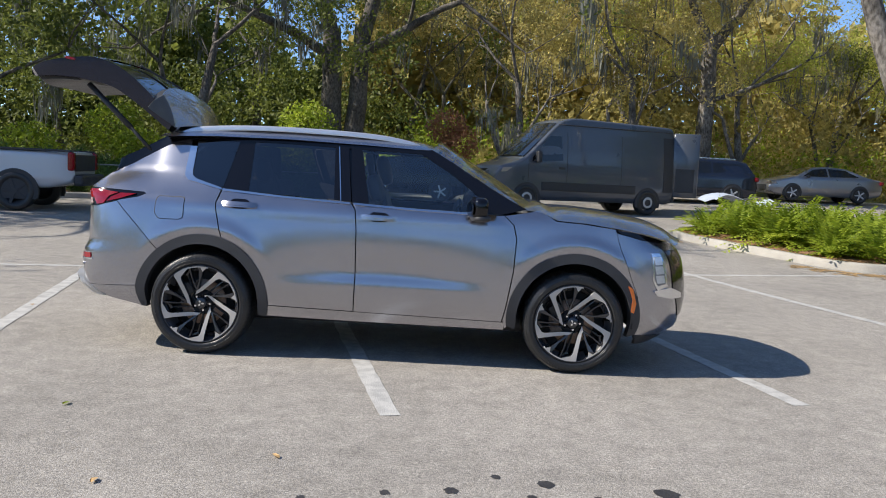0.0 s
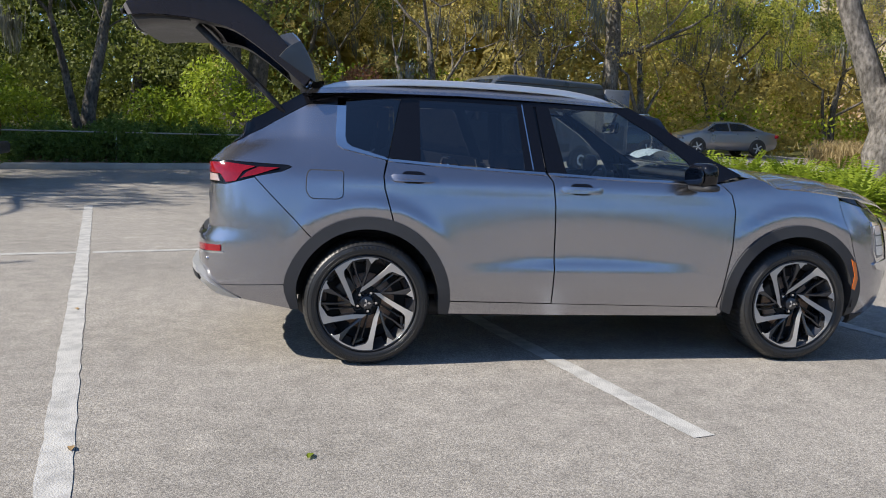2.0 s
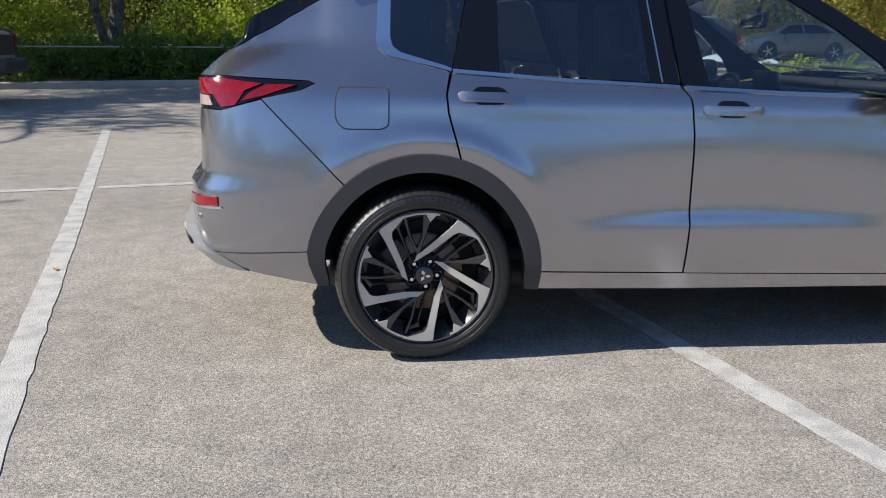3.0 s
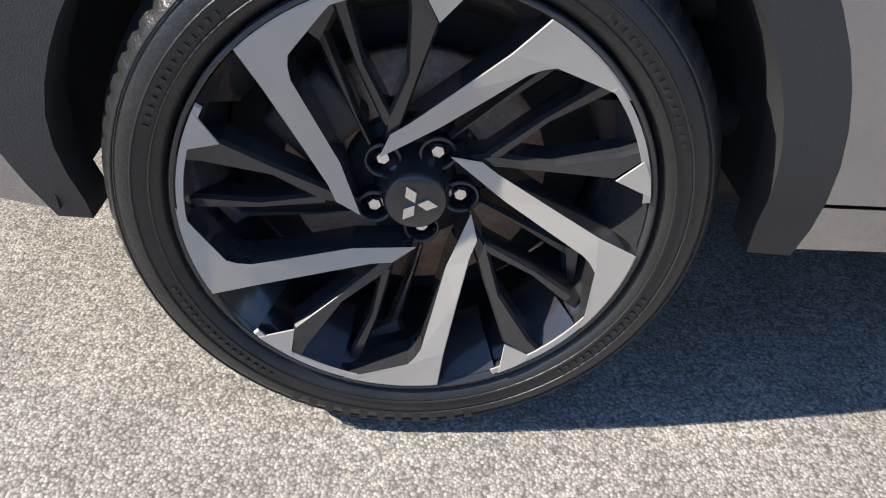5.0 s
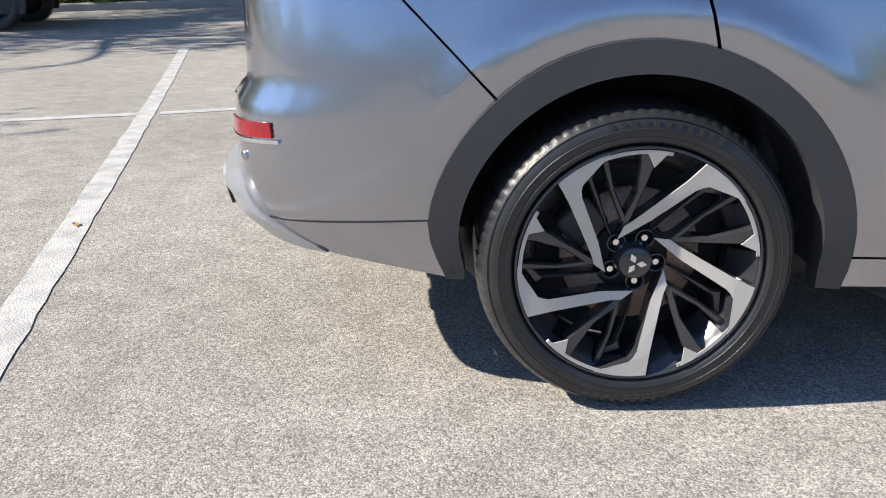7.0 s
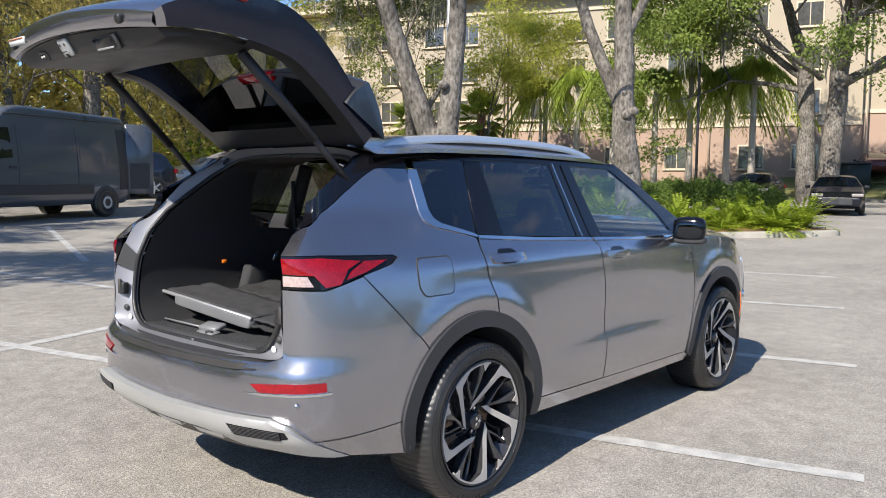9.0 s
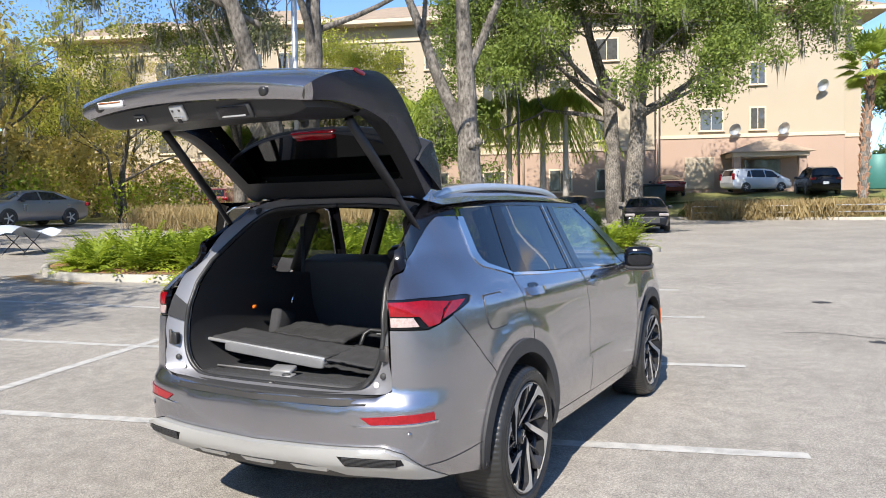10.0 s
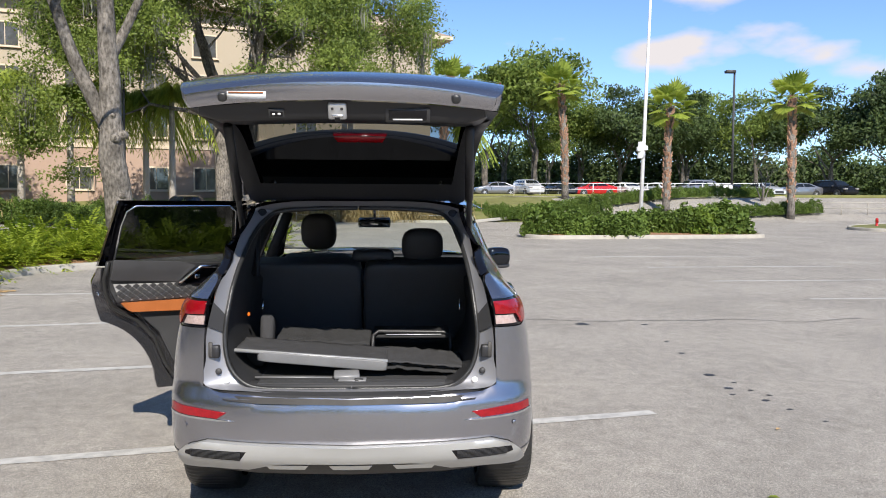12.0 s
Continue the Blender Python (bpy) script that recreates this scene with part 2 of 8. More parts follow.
def asphalt_mat():
    """Old sun-bleached asphalt: pale aggregate chips in grey binder, stains and patches."""
    m, n, l, p = shader("old_asphalt")
    tc = n.new("ShaderNodeTexCoord")
    v1 = n.new("ShaderNodeTexVoronoi")
    v1.inputs["Scale"].default_value = 205
    l.new(tc.outputs["Object"], v1.inputs[0])
    r1 = n.new("ShaderNodeValToRGB")
    e = r1.color_ramp.elements
    e[0].position, e[0].color = 0.0, (0.262, 0.242, 0.214, 1)
    e[1].position, e[1].color = 1.0, (0.51, 0.471, 0.412, 1)
    mid = e.new(0.5)
    mid.color = (0.378, 0.345, 0.298, 1)
    sep = n.new("ShaderNodeSeparateColor")
    l.new(v1.outputs["Color"], sep.inputs[0])
    l.new(sep.outputs[0], r1.inputs[0])
    # binder between the chips
    r2 = n.new("ShaderNodeValToRGB")
    r2.color_ramp.elements[0].position, r2.color_ramp.elements[1].position = 0.48, 0.80
    l.new(v1.outputs["Distance"], r2.inputs[0])
    mx = n.new("ShaderNodeMix")
    mx.data_type = 'RGBA'
    mx.inputs[7].default_value = (0.185, 0.171, 0.155, 1)
    l.new(r2.outputs[0], mx.inputs[0])
    l.new(r1.outputs[0], mx.inputs[6])
    # patches and stains
    n1, n2 = n.new("ShaderNodeTexNoise"), n.new("ShaderNodeTexNoise")
    n1.inputs["Scale"].default_value, n1.inputs["Detail"].default_value = 0.55, 6
    n2.inputs["Scale"].default_value, n2.inputs["Detail"].default_value = 7.0, 5
    l.new(tc.outputs["Object"], n1.inputs[0])
    l.new(tc.outputs["Object"], n2.inputs[0])
    ad = n.new("ShaderNodeMath")
    ad.operation = 'ADD'
    l.new(n1.outputs[0], ad.inputs[0])
    l.new(n2.outputs[0], ad.inputs[1])
    mr = n.new("ShaderNodeMapRange")
    mr.inputs[1].default_value, mr.inputs[2].default_value = 0.65, 1.35
    mr.inputs[3].default_value, mr.inputs[4].default_value = 0.74, 1.2
    l.new(ad.outputs[0], mr.inputs[0])
    # coarse speckle
    n4 = n.new("ShaderNodeTexNoise")
    n4.inputs["Scale"].default_value, n4.inputs["Detail"].default_value = 54, 4
    n4.inputs["Roughness"].default_value = 0.7
    l.new(tc.outputs["Object"], n4.inputs[0])
    m4 = n.new("ShaderNodeMapRange")
    m4.inputs[1].default_value, m4.inputs[2].default_value = 0.3, 0.7
    m4.inputs[3].default_value, m4.inputs[4].default_value = 0.69, 1.31
    l.new(n4.outputs[0], m4.inputs[0])
    k4 = n.new("ShaderNodeMath")
    k4.operation = 'MULTIPLY'
    l.new(mr.outputs[0], k4.inputs[0])
    l.new(m4.outputs[0], k4.inputs[1])
    # cracks
    v2 = n.new("ShaderNodeTexVoronoi")
    v2.feature = 'DISTANCE_TO_EDGE'
    v2.inputs["Scale"].default_value = 0.28
    wob = n.new("ShaderNodeMix")
    wob.data_type = 'VECTOR'
    wob.inputs[0].default_value = 0.22
    n3 = n.new("ShaderNodeTexNoise")
    n3.inputs["Scale"].default_value = 2.2
    n3.inputs["Detail"].default_value = 6
    l.new(tc.outputs["Object"], n3.inputs[0])
    l.new(tc.outputs["Object"], wob.inputs[4])
    l.new(n3.outputs["Color"], wob.inputs[5])
    l.new(wob.outputs[1], v2.inputs[0])
    cr = n.new("ShaderNodeMapRange")
    cr.inputs[1].default_value, cr.inputs[2].default_value = 0.0, 0.004
    cr.inputs[3].default_value, cr.inputs[4].default_value = 0.9, 1.0
    l.new(v2.outputs["Distance"], cr.inputs[0])
    mu = n.new("ShaderNodeMath")
    mu.operation = 'MULTIPLY'
    l.new(k4.outputs[0], mu.inputs[0])
    l.new(cr.outputs[0], mu.inputs[1])
    vm = n.new("ShaderNodeVectorMath")
    vm.operation = 'SCALE'
    l.new(mx.outputs[2], vm.inputs[0])
    l.new(mu.outputs[0], vm.inputs["Scale"])
    l.new(vm.outputs[0], p.inputs["Base Color"])
    p.inputs["Roughness"].default_value = 0.88
    p.inputs["Specular IOR Level"].default_value = 0.3
    b = n.new("ShaderNodeBump")
    b.inputs["Strength"].default_value = 0.40
    b.inputs["Distance"].default_value = 0.004
    b.invert = True
    l.new(v1.outputs["Distance"], b.inputs["Height"])
    l.new(b.outputs[0], p.inputs["Normal"])
    return m


def worn_line_mat():
    """Road paint worn through to the stones."""
    m, n, l, p = shader("worn_road_paint")
    tc = n.new("ShaderNodeTexCoord")
    v1 = n.new("ShaderNodeTexVoronoi")
    v1.inputs["Scale"].default_value = 125
    l.new(tc.outputs["Object"], v1.inputs[0])
    nz = n.new("ShaderNodeTexNoise")
    nz.inputs["Scale"].default_value, nz.inputs["Detail"].default_value = 9, 6
    l.new(tc.outputs["Object"], nz.inputs[0])
    ml = n.new("ShaderNodeMath")
    ml.operation = 'MULTIPLY_ADD'
    ml.inputs[1].default_value = 0.35
    l.new(v1.outputs["Distance"], ml.inputs[0])
    l.new(nz.outputs[0], ml.inputs[2])
    rp = n.new("ShaderNodeValToRGB")
    rp.color_ramp.elements[0].position, rp.color_ramp.elements[0].color = 0.58, (0.53, 0.515, 0.48, 1)
    rp.color_ramp.elements[1].position, rp.color_ramp.elements[1].color = 0.84, (0.36, 0.35, 0.33, 1)
    l.new(ml.outputs[0], rp.inputs[0])
    l.new(rp.outputs[0], p.inputs["Base Color"])
    p.inputs["Roughness"].default_value = 0.8
    b = n.new("ShaderNodeBump")
    b.inputs["Strength"].default_value = 0.5
    b.inputs["Distance"].default_value = 0.004
    b.invert = True
    l.new(v1.outputs["Distance"], b.inputs["Height"])
    l.new(b.outputs[0], p.inputs["Normal"])
    return m


def bark_mat(name, dark, light, knots=0.5):
    """Plated bark: pale plates, dark furrows along the stem, lichen patches."""
    m, n, l, p = shader(name)
    tc = n.new("ShaderNodeTexCoord")
    mp = n.new("ShaderNodeMapping")
    mp.inputs["Scale"].default_value = (5.0, 5.0, 2.6)
    l.new(tc.outputs["Object"], mp.inputs[0])
    n1, n2, n3 = (n.new("ShaderNodeTexNoise") for _ in range(3))
    n1.inputs["Scale"].default_value, n1.inputs["Detail"].default_value = 3.2, 8
    n2.inputs["Scale"].default_value, n2.inputs["Detail"].default_value = 1.6, 5
    n3.inputs["Scale"].default_value, n3.inputs["Detail"].default_value = 30, 4
    l.new(mp.outputs[0], n1.inputs[0])
    l.new(tc.outputs["Object"], n2.inputs[0])
    l.new(mp.outputs[0], n3.inputs[0])
    r1 = n.new("ShaderNodeValToRGB")
    r1.color_ramp.elements[0].position, r1.color_ramp.elements[0].color = 0.30, (*dark, 1)
    r1.color_ramp.elements[1].position, r1.color_ramp.elements[1].color = 0.66, (*light, 1)
    l.new(n1.outputs[0], r1.inputs[0])
    r2 = n.new("ShaderNodeMapRange")
    r2.inputs[1].default_value, r2.inputs[2].default_value = 0.35, 0.62
    r2.inputs[3].default_value, r2.inputs[4].default_value = knots, 1.1
    l.new(n2.outputs[0], r2.inputs[0])
    vm = n.new("ShaderNodeVectorMath")
    vm.operation = 'SCALE'
    l.new(r1.outputs[0], vm.inputs[0])
    l.new(r2.outputs[0], vm.inputs["Scale"])
    l.new(vm.outputs[0], p.inputs["Base Color"])
    p.inputs["Roughness"].default_value = 0.93
    ad = n.new("ShaderNodeMath")
    ad.operation = 'MULTIPLY_ADD'
    ad.inputs[1].default_value = 0.3
    l.new(n3.outputs[0], ad.inputs[0])
    l.new(n1.outputs[0], ad.inputs[2])
    b = n.new("ShaderNodeBump")
    b.inputs["Strength"].default_value = 1.0
    b.inputs["Distance"].default_value = 0.035
    l.new(ad.outputs[0], b.inputs["Height"])
    l.new(b.outputs[0], p.inputs["Normal"])
    return m


ASPHALT = asphalt_mat()
ROADPAINT = worn_line_mat()
SILVER = paint("silver_metallic_paint", (0.378, 0.376, 0.408), 0.235, 0.95, 0.03, 2, 900, 0.0, 1.0, coat_rough=0.03)
# shaded copy of the body silver, kept dark and bluish for the spoiler ends
DIMSILVER = paint("silver_shaded_copy", (0.05, 0.058, 0.08), 0.2, 0.5, 0.05, 2, 400, 0, 0.6)
DARKFLANK = paint("dark_blue_flank", (0.008, 0.013, 0.032), 0.25, 0.1, 0.05, 2, 400, 0, 0.2)
GLOSSBLACK = paint("gloss_black_trim", (0.005, 0.005, 0.007), 0.10, 0.0, 0.1, 4, 200, 0, 0.15, spec=0.4)
PLASTIC = paint("black_grained_plastic", (0.040, 0.040, 0.042), 0.55, 0.0, 0.2, 6, 500, 0.15)
GATETRIM = paint("satin_black_trim", (0.022, 0.022, 0.024), 0.42, 0.0, 0.15, 6, 400, 0.1)
DARKMIRROR = paint("mirror_glass", (0.06, 0.065, 0.075), 0.03, 1.0, 0.02, 2, 50)
DARKIN = paint("dark_interior_trim", (0.025, 0.025, 0.027), 0.7, 0.0, 0.2, 5, 300, 0.1)
CARPET = paint("charcoal_carpet", (0.030, 0.030, 0.031), 0.95, 0.0, 0.3, 12, 600, 0.5)
LEATHER = paint("black_leather", (0.05, 0.05, 0.052), 0.55, 0.0, 0.15, 10, 220, 0.2)
TAN = paint("tan_leather", (0.42, 0.13, 0.035), 0.5, 0.0, 0.15, 8, 220, 0.2)
CHROME = paint("satin_chrome", (0.75, 0.76, 0.78), 0.14, 1.0, 0.04, 6, 200)
RAILMAT = paint("satin_silver_rail", (0.66, 0.67, 0.69), 0.3, 0.6, 0.04, 6, 200, 0, 0.3)
SKID = paint("satin_silver_skid_plate", (0.44, 0.44, 0.43), 0.38, 0.35, 0.05, 5, 300, 0.05)
# body silver copied less metallic and rougher, lightening the jambs as if sunlit
LITSILVER = paint("silver_lit_copy", (0.34, 0.342, 0.368), 0.48, 0.55, 0.04, 3, 700)
RUBBER = paint("tyre_rubber", (0.025, 0.025, 0.025), 0.33, 0.0, 0.3, 14, 260, 0.15)
MACHINED = paint("machined_alloy", (0.50, 0.465, 0.415), 0.45, 0.12, 0.04, 30, 500)
CASTIRON = paint("dull_cast_iron", (0.07, 0.066, 0.062), 0.6, 0.3, 0.25, 20, 260, 0.2)
RIMBLACK = paint("gloss_black_alloy", (0.034, 0.034, 0.037), 0.16, 0.0, 0.15, 12, 200, 0, 0.5)
RUST = paint("brake_disc_steel", (0.46, 0.31, 0.22), 0.5, 0.3, 0.35, 25, 140, 0.1)
REDLENS = paint("red_lamp_lens", (0.24, 0.003, 0.008), 0.1, 0.0, 0.35, 40, 160, 0.05, 0.35)
LEDLENS = paint("bright_led_lens", (0.78, 0.80, 0.82), 0.1, 0.5, 0.2, 60, 200, 0.1, 0.6)
LAMPGREY = paint("grey_lamp_bowl", (0.28, 0.29, 0.31), 0.2, 0.5, 0.15, 30, 150, 0.05, 0.6)
CLEARLAMP = paint("clear_lamp", (0.58, 0.44, 0.41), 0.12, 0.3, 0.3, 60, 200, 0.1, 0.5)
WHITELENS = paint("clear_lamp_lens", (0.42, 0.37, 0.34), 0.1, 0.4, 0.15, 40, 150, 0.1, 1.0)
AMBER = paint("amber_reflector", (0.85, 0.19, 0.02), 0.12, 0.0, 0.1, 30, 150, 0.05, 1.0)
GLASS = glass_mat("clear_car_glass", (0.84, 0.90, 0.88))
REARGLASS = glass_mat("smoked_rear_glass", (0.26, 0.27, 0.27))
TINT = glass_mat("dark_privacy_glass", (0.10, 0.108, 0.115))
CONCRETE = paint("kerb_concrete", (0.37, 0.345, 0.30), 0.9, 0.0, 0.3, 2.5, 60, 0.4)
MULCH = paint("pine_straw_mulch", (0.30, 0.16, 0.085), 0.95, 0.0, 0.4, 6, 80, 1.0)
LITTER = paint("dry_leaf_litter", (0.42, 0.27, 0.12), 0.9, 0.0, 0.4, 8, 60, 0.5, island=0.5)
GRASSMAT = paint("rough_grass_ground", (0.16, 0.16, 0.05), 0.95, 0.0, 0.4, 1.2, 30, 0.8)
BARK = bark_mat("grey_oak_bark", (0.075, 0.064, 0.052), (0.30, 0.27, 0.235))
DARKBARK = bark_mat("dark_wet_bark", (0.05, 0.043, 0.036), (0.21, 0.185, 0.155))
PALMBARK = paint("brown_palm_boots", (0.36, 0.215, 0.14), 0.92, 0.0, 0.4, 3, 20, 1.0, island=0.3)
L_OAK = leaf_mat("oak_leaves", (0.045, 0.07, 0.015), (0.28, 0.31, 0.06), 0.45)
L_SPRING = leaf_mat("spring_leaves", (0.30, 0.32, 0.05), (0.74, 0.74, 0.16), 0.68)
L_OLIVE = leaf_mat("olive_brown_leaves", (0.28, 0.23, 0.075), (0.80, 0.68, 0.25), 0.68)
L_GREEN = leaf_mat("fresh_green_leaves", (0.05, 0.10, 0.012), (0.28, 0.38, 0.06), 0.45)
L_DARK = leaf_mat("dark_magnolia_leaves", (0.019, 0.035, 0.013), (0.112, 0.160, 0.048), 0.2)
L_FERN = leaf_mat("fern_leaves", (0.10, 0.17, 0.012), (0.50, 0.58, 0.06), 0.5)
L_SHRUB = leaf_mat("clipped_shrub_leaves", (0.05, 0.09, 0.016), (0.21, 0.30, 0.06), 0.35)
L_MID = leaf_mat("mid_green_leaves", (0.060, 0.095, 0.018), (0.31, 0.39, 0.085), 0.48)
L_GREY = leaf_mat("grey_green_oak_leaves", (0.10, 0.115, 0.05), (0.36, 0.37, 0.20), 0.45)
L_RED = leaf_mat("reddish_new_leaves", (0.20, 0.08, 0.04), (0.52, 0.27, 0.15), 0.5)
L_PALM = leaf_mat("palm_fronds", (0.15, 0.23, 0.03), (0.55, 0.62, 0.12), 0.5)
L_STRAW = leaf_mat("dry_ornamental_grass", (0.24, 0.18, 0.08), (0.55, 0.43, 0.22), 0.4)
L_MOSS = leaf_mat("grey_spanish_moss", (0.13, 0.13, 0.10), (0.33, 0.33, 0.27), 0.3)
STUCCO = paint("cream_stucco", (0.42, 0.355, 0.265), 0.9, 0.0, 0.06, 0.4, 30, 0.2)
STUCCO2 = paint("tan_brown_stucco", (0.40, 0.285, 0.22), 0.9, 0.0, 0.08, 0.4, 30, 0.2)
TRIMTAN = paint("pale_trim", (0.62, 0.51, 0.38), 0.8, 0.0, 0.06, 1, 40)
ROOFMAT = paint("brown_shingle_roof", (0.34, 0.26, 0.19), 0.9, 0.0, 0.25, 1.5, 12, 0.6)
WINGLASS = paint("window_glass_over_blinds", (0.085, 0.085, 0.08), 0.05, 0.0, 0.4, 0.5, 4, 0, 1.0)
CARGLASS = paint("dark_car_glass", (0.010, 0.012, 0.014), 0.05, 0.0, 0.2, 0.8, 6, 0, 0.3)
WHITE = paint("white_paint", (0.8, 0.8, 0.79), 0.45, 0.0, 0.05, 3, 60)
GALV = paint("galvanised_steel", (0.55, 0.56, 0.57), 0.45, 0.6, 0.1, 3, 60)


# ---- ground ----
def slope(u, w=6.0):
    return 0.0 if u < 0 else (u * u / 2 / w if u < w else u - w / 2)


def gz(x, y):
    """Height of the lot: level round the SUV, rising gently ahead and to the woods."""
    return 0.013 * slope(x - 4) + 0.03 * slope(y - 3) + 0.035 * (slope(y - 18.5, 4.0) if x < 24 else 0.0) * (1 - smoothstep(18, 24, x)) + 1.5 * smoothstep(45, 54, x)


def sheet(xs, ys, zoff=0.0):
    bm = bmesh.new()
    add_grid(bm, [[(x, y, gz(min(x, 200), min(y, 130)) + zoff) for x in xs] for y in ys])
    return bm


def simple(name, bm, material, label, category, kind="structure", smooth=False, group=""):
    ob = part(name, bm, material, None, smooth=smooth)
    return tagged(ob, label, category, group, kind)


near = [-60, -40, -25, -15, -10, -6, -3, 0, 2, 4, 5, 6, 7, 8, 9, 10, 12, 15, 20, 25, 30, 36, 42, 45, 46.5, 48, 49.5, 51, 52.5, 54, 60, 75, 90, 120, 160]
far_x = [-900, -400, -150] + near + [250, 500, 1200]
far_y = [-900, -400, -150] + near[:-1] + [130, 250, 500, 1200]
simple("ground", sheet(far_x, far_y, -0.03), GRASSMAT, "rough grassy ground round the parking lot", "ground")
simple("parking_lot", sheet([-60, -30, -15, -6, 0, 4, 5, 6, 7, 8, 9, 10, 14, 20, 26, 32, 38, 44],
                            [-60, -30, -15, -6, 0, 3, 4, 5, 6, 7, 8, 9, 11, 14, 17, 20, 23, 26, 29]), ASPHALT,
       "sun-bleached grey asphalt of an old parking lot", "parking lot")

E1 = Vector((0.9719, 0.2354))
D1 = Vector((-0.2354, 0.9719))
O1 = Vector((1.49, -2.15))


def bay(e, d):
    p = O1 + e * E1 + d * D1
    return p.x, p.y


def line_mark(a, b, width=0.125):
    """A painted stall line from a to b, with ragged edges, laid on the asphalt."""
    a, b = Vector(a), Vector(b)
    n = max(2, int((b - a).length / 0.12))
    t = (b - a).normalized()
    s = Vector((-t.y, t.x))
    bm = bmesh.new()
    rows = []
    for i in range(n + 1):
        p = a.lerp(b, i / n)
        j1, j2 = random.uniform(-0.006, 0.006), random.uniform(-0.006, 0.006)
        rows.append([(q.x, q.y, gz(q.x, q.y) + 0.004) for q in (p - s * (width / 2 + j1), p + s * (width / 2 + j2))])
    add_grid(bm, rows)
    return simple("stall_line", bm, ROADPAINT, "worn white painted stall line on the asphalt", "parking line", group="stall lines")


for e0, e1, d0, d1 in ((-2.75, -2.76, -0.6, 11.2), (0, 0, 0, 11.0), (2.75, 2.90, 0.05, 11.3), (5.97, 5.75, 0.2, 12.0), (9.1, 9.3, 0.4, 6.8)):
    line_mark(bay(e0, d0), bay(e1, d1))
line_mark(bay(-9, 6.35), bay(-2.78, 6.37))
line_mark(bay(-2.66, 6.37), bay(8.9, 6.9))
line_mark((11.41, -6.45), (11.7, -11.0))
line_mark((8.63, -7.05), (8.9, -11.0))
line_mark((14.4, -6.0), (14.8, -11.0))
line_mark((17.6, -5.5), (18.0, -11.0))
line_mark((3.2, 9.8), (5.4, 16.5))
line_mark((0.5, 10.8), (2.6, 17.0))

bm = bmesh.new()
add_grid(bm, [[(x, y, gz(x, y) + .0) for x in [44, 45, 46.5, 48, 49.5, 51, 52.5, 54, 60, 68, 77]] for y in (-60, -40, -25, -15, -9.5)])
simple("far_lot", bm, ASPHALT, "raised asphalt of the far car park", "parking lot")

# oil stains
OIL = paint("oil_stain", (0.045, 0.042, 0.04), 0.55, 0, 0.3, 8, 90, 0.4)
for sx, sy, sr in ((6.01, -2.59, .2), (2.83, -3.1, .12), (2.28, -3.06, .09), (3.92, -3.21, .07), (1.84, -3.19, .07), (5.94, -3.41, .09), (2.2, -3.22, .05),
                   (4.66, -3.29, .06), (2.02, -3.3, .05), (2.5, -3.2, .05), (1.55, -3.25, .05), (9.3, -1.9, .25), (1.2, -3.35, .04), (2.05, -3.0, .05)):
    bm = bmesh.new()
    vs = []
    for k in range(40):
        a = 2 * math.pi * k / 40
        rr = sr * .62 * (0.75 + 0.45 * noise.noise((math.cos(a) * 1.3 + sx, math.sin(a) * 1.3 + sy, 0)))
        vs.append(bm.verts.new((sx + rr * math.cos(a), sy + rr * math.sin(a), gz(sx, sy) + 0.003)))
    bm.faces.new(vs)
    simple("oil_stain", bm, OIL, "dark oil drip stain soaked into the asphalt", "stain", group="oil stains")

bm = bmesh.new()
rows = []
for i in range(60):
    x, y = 6.3 + 0.35 * noise.noise((i * .1, 0, 3)), -1.6 - i * 0.09
    w = 0.020 + 0.02 * noise.noise((i * .3, 5, 0))
    rows.append([(x - w, y, gz(x, y) + .0035), (x + w, y, gz(x, y) + .0035)])
add_grid(bm, rows)
simple("asphalt_crack", bm, paint("crack_sealer", (0.15, 0.14, 0.128), 0.8, 0, 0.3, 8, 90, 0.4), "long grey sealed crack across the asphalt", "crack")


# ---- kerbs and planting beds ----
def inside(poly, x, y):
    c = False
    for (x1, y1), (x2, y2) in zip(poly, poly[1:] + poly[:1]):
        if (y1 > y) != (y2 > y) and x < (x2 - x1) * (y - y1) / (y2 - y1) + x1:
            c = not c
    return c


def round_poly(poly, r, n=6):
    out = []
    m = len(poly)
    for i in range(m):
        p, a, b = Vector(poly[i]), Vector(poly[i - 1]), Vector(poly[(i + 1) % m])
        rr = min(r, 0.45 * (a - p).length, 0.45 * (b - p).length)
        p1, p2 = p + (a - p).normalized() * rr, p + (b - p).normalized() * rr
        for k in range(n + 1):
            t = k / n
            q = (1 - t) ** 2 * p1 + 2 * t * (1 - t) * p + t * t * p2
            out.append((q.x, q.y))
    return out


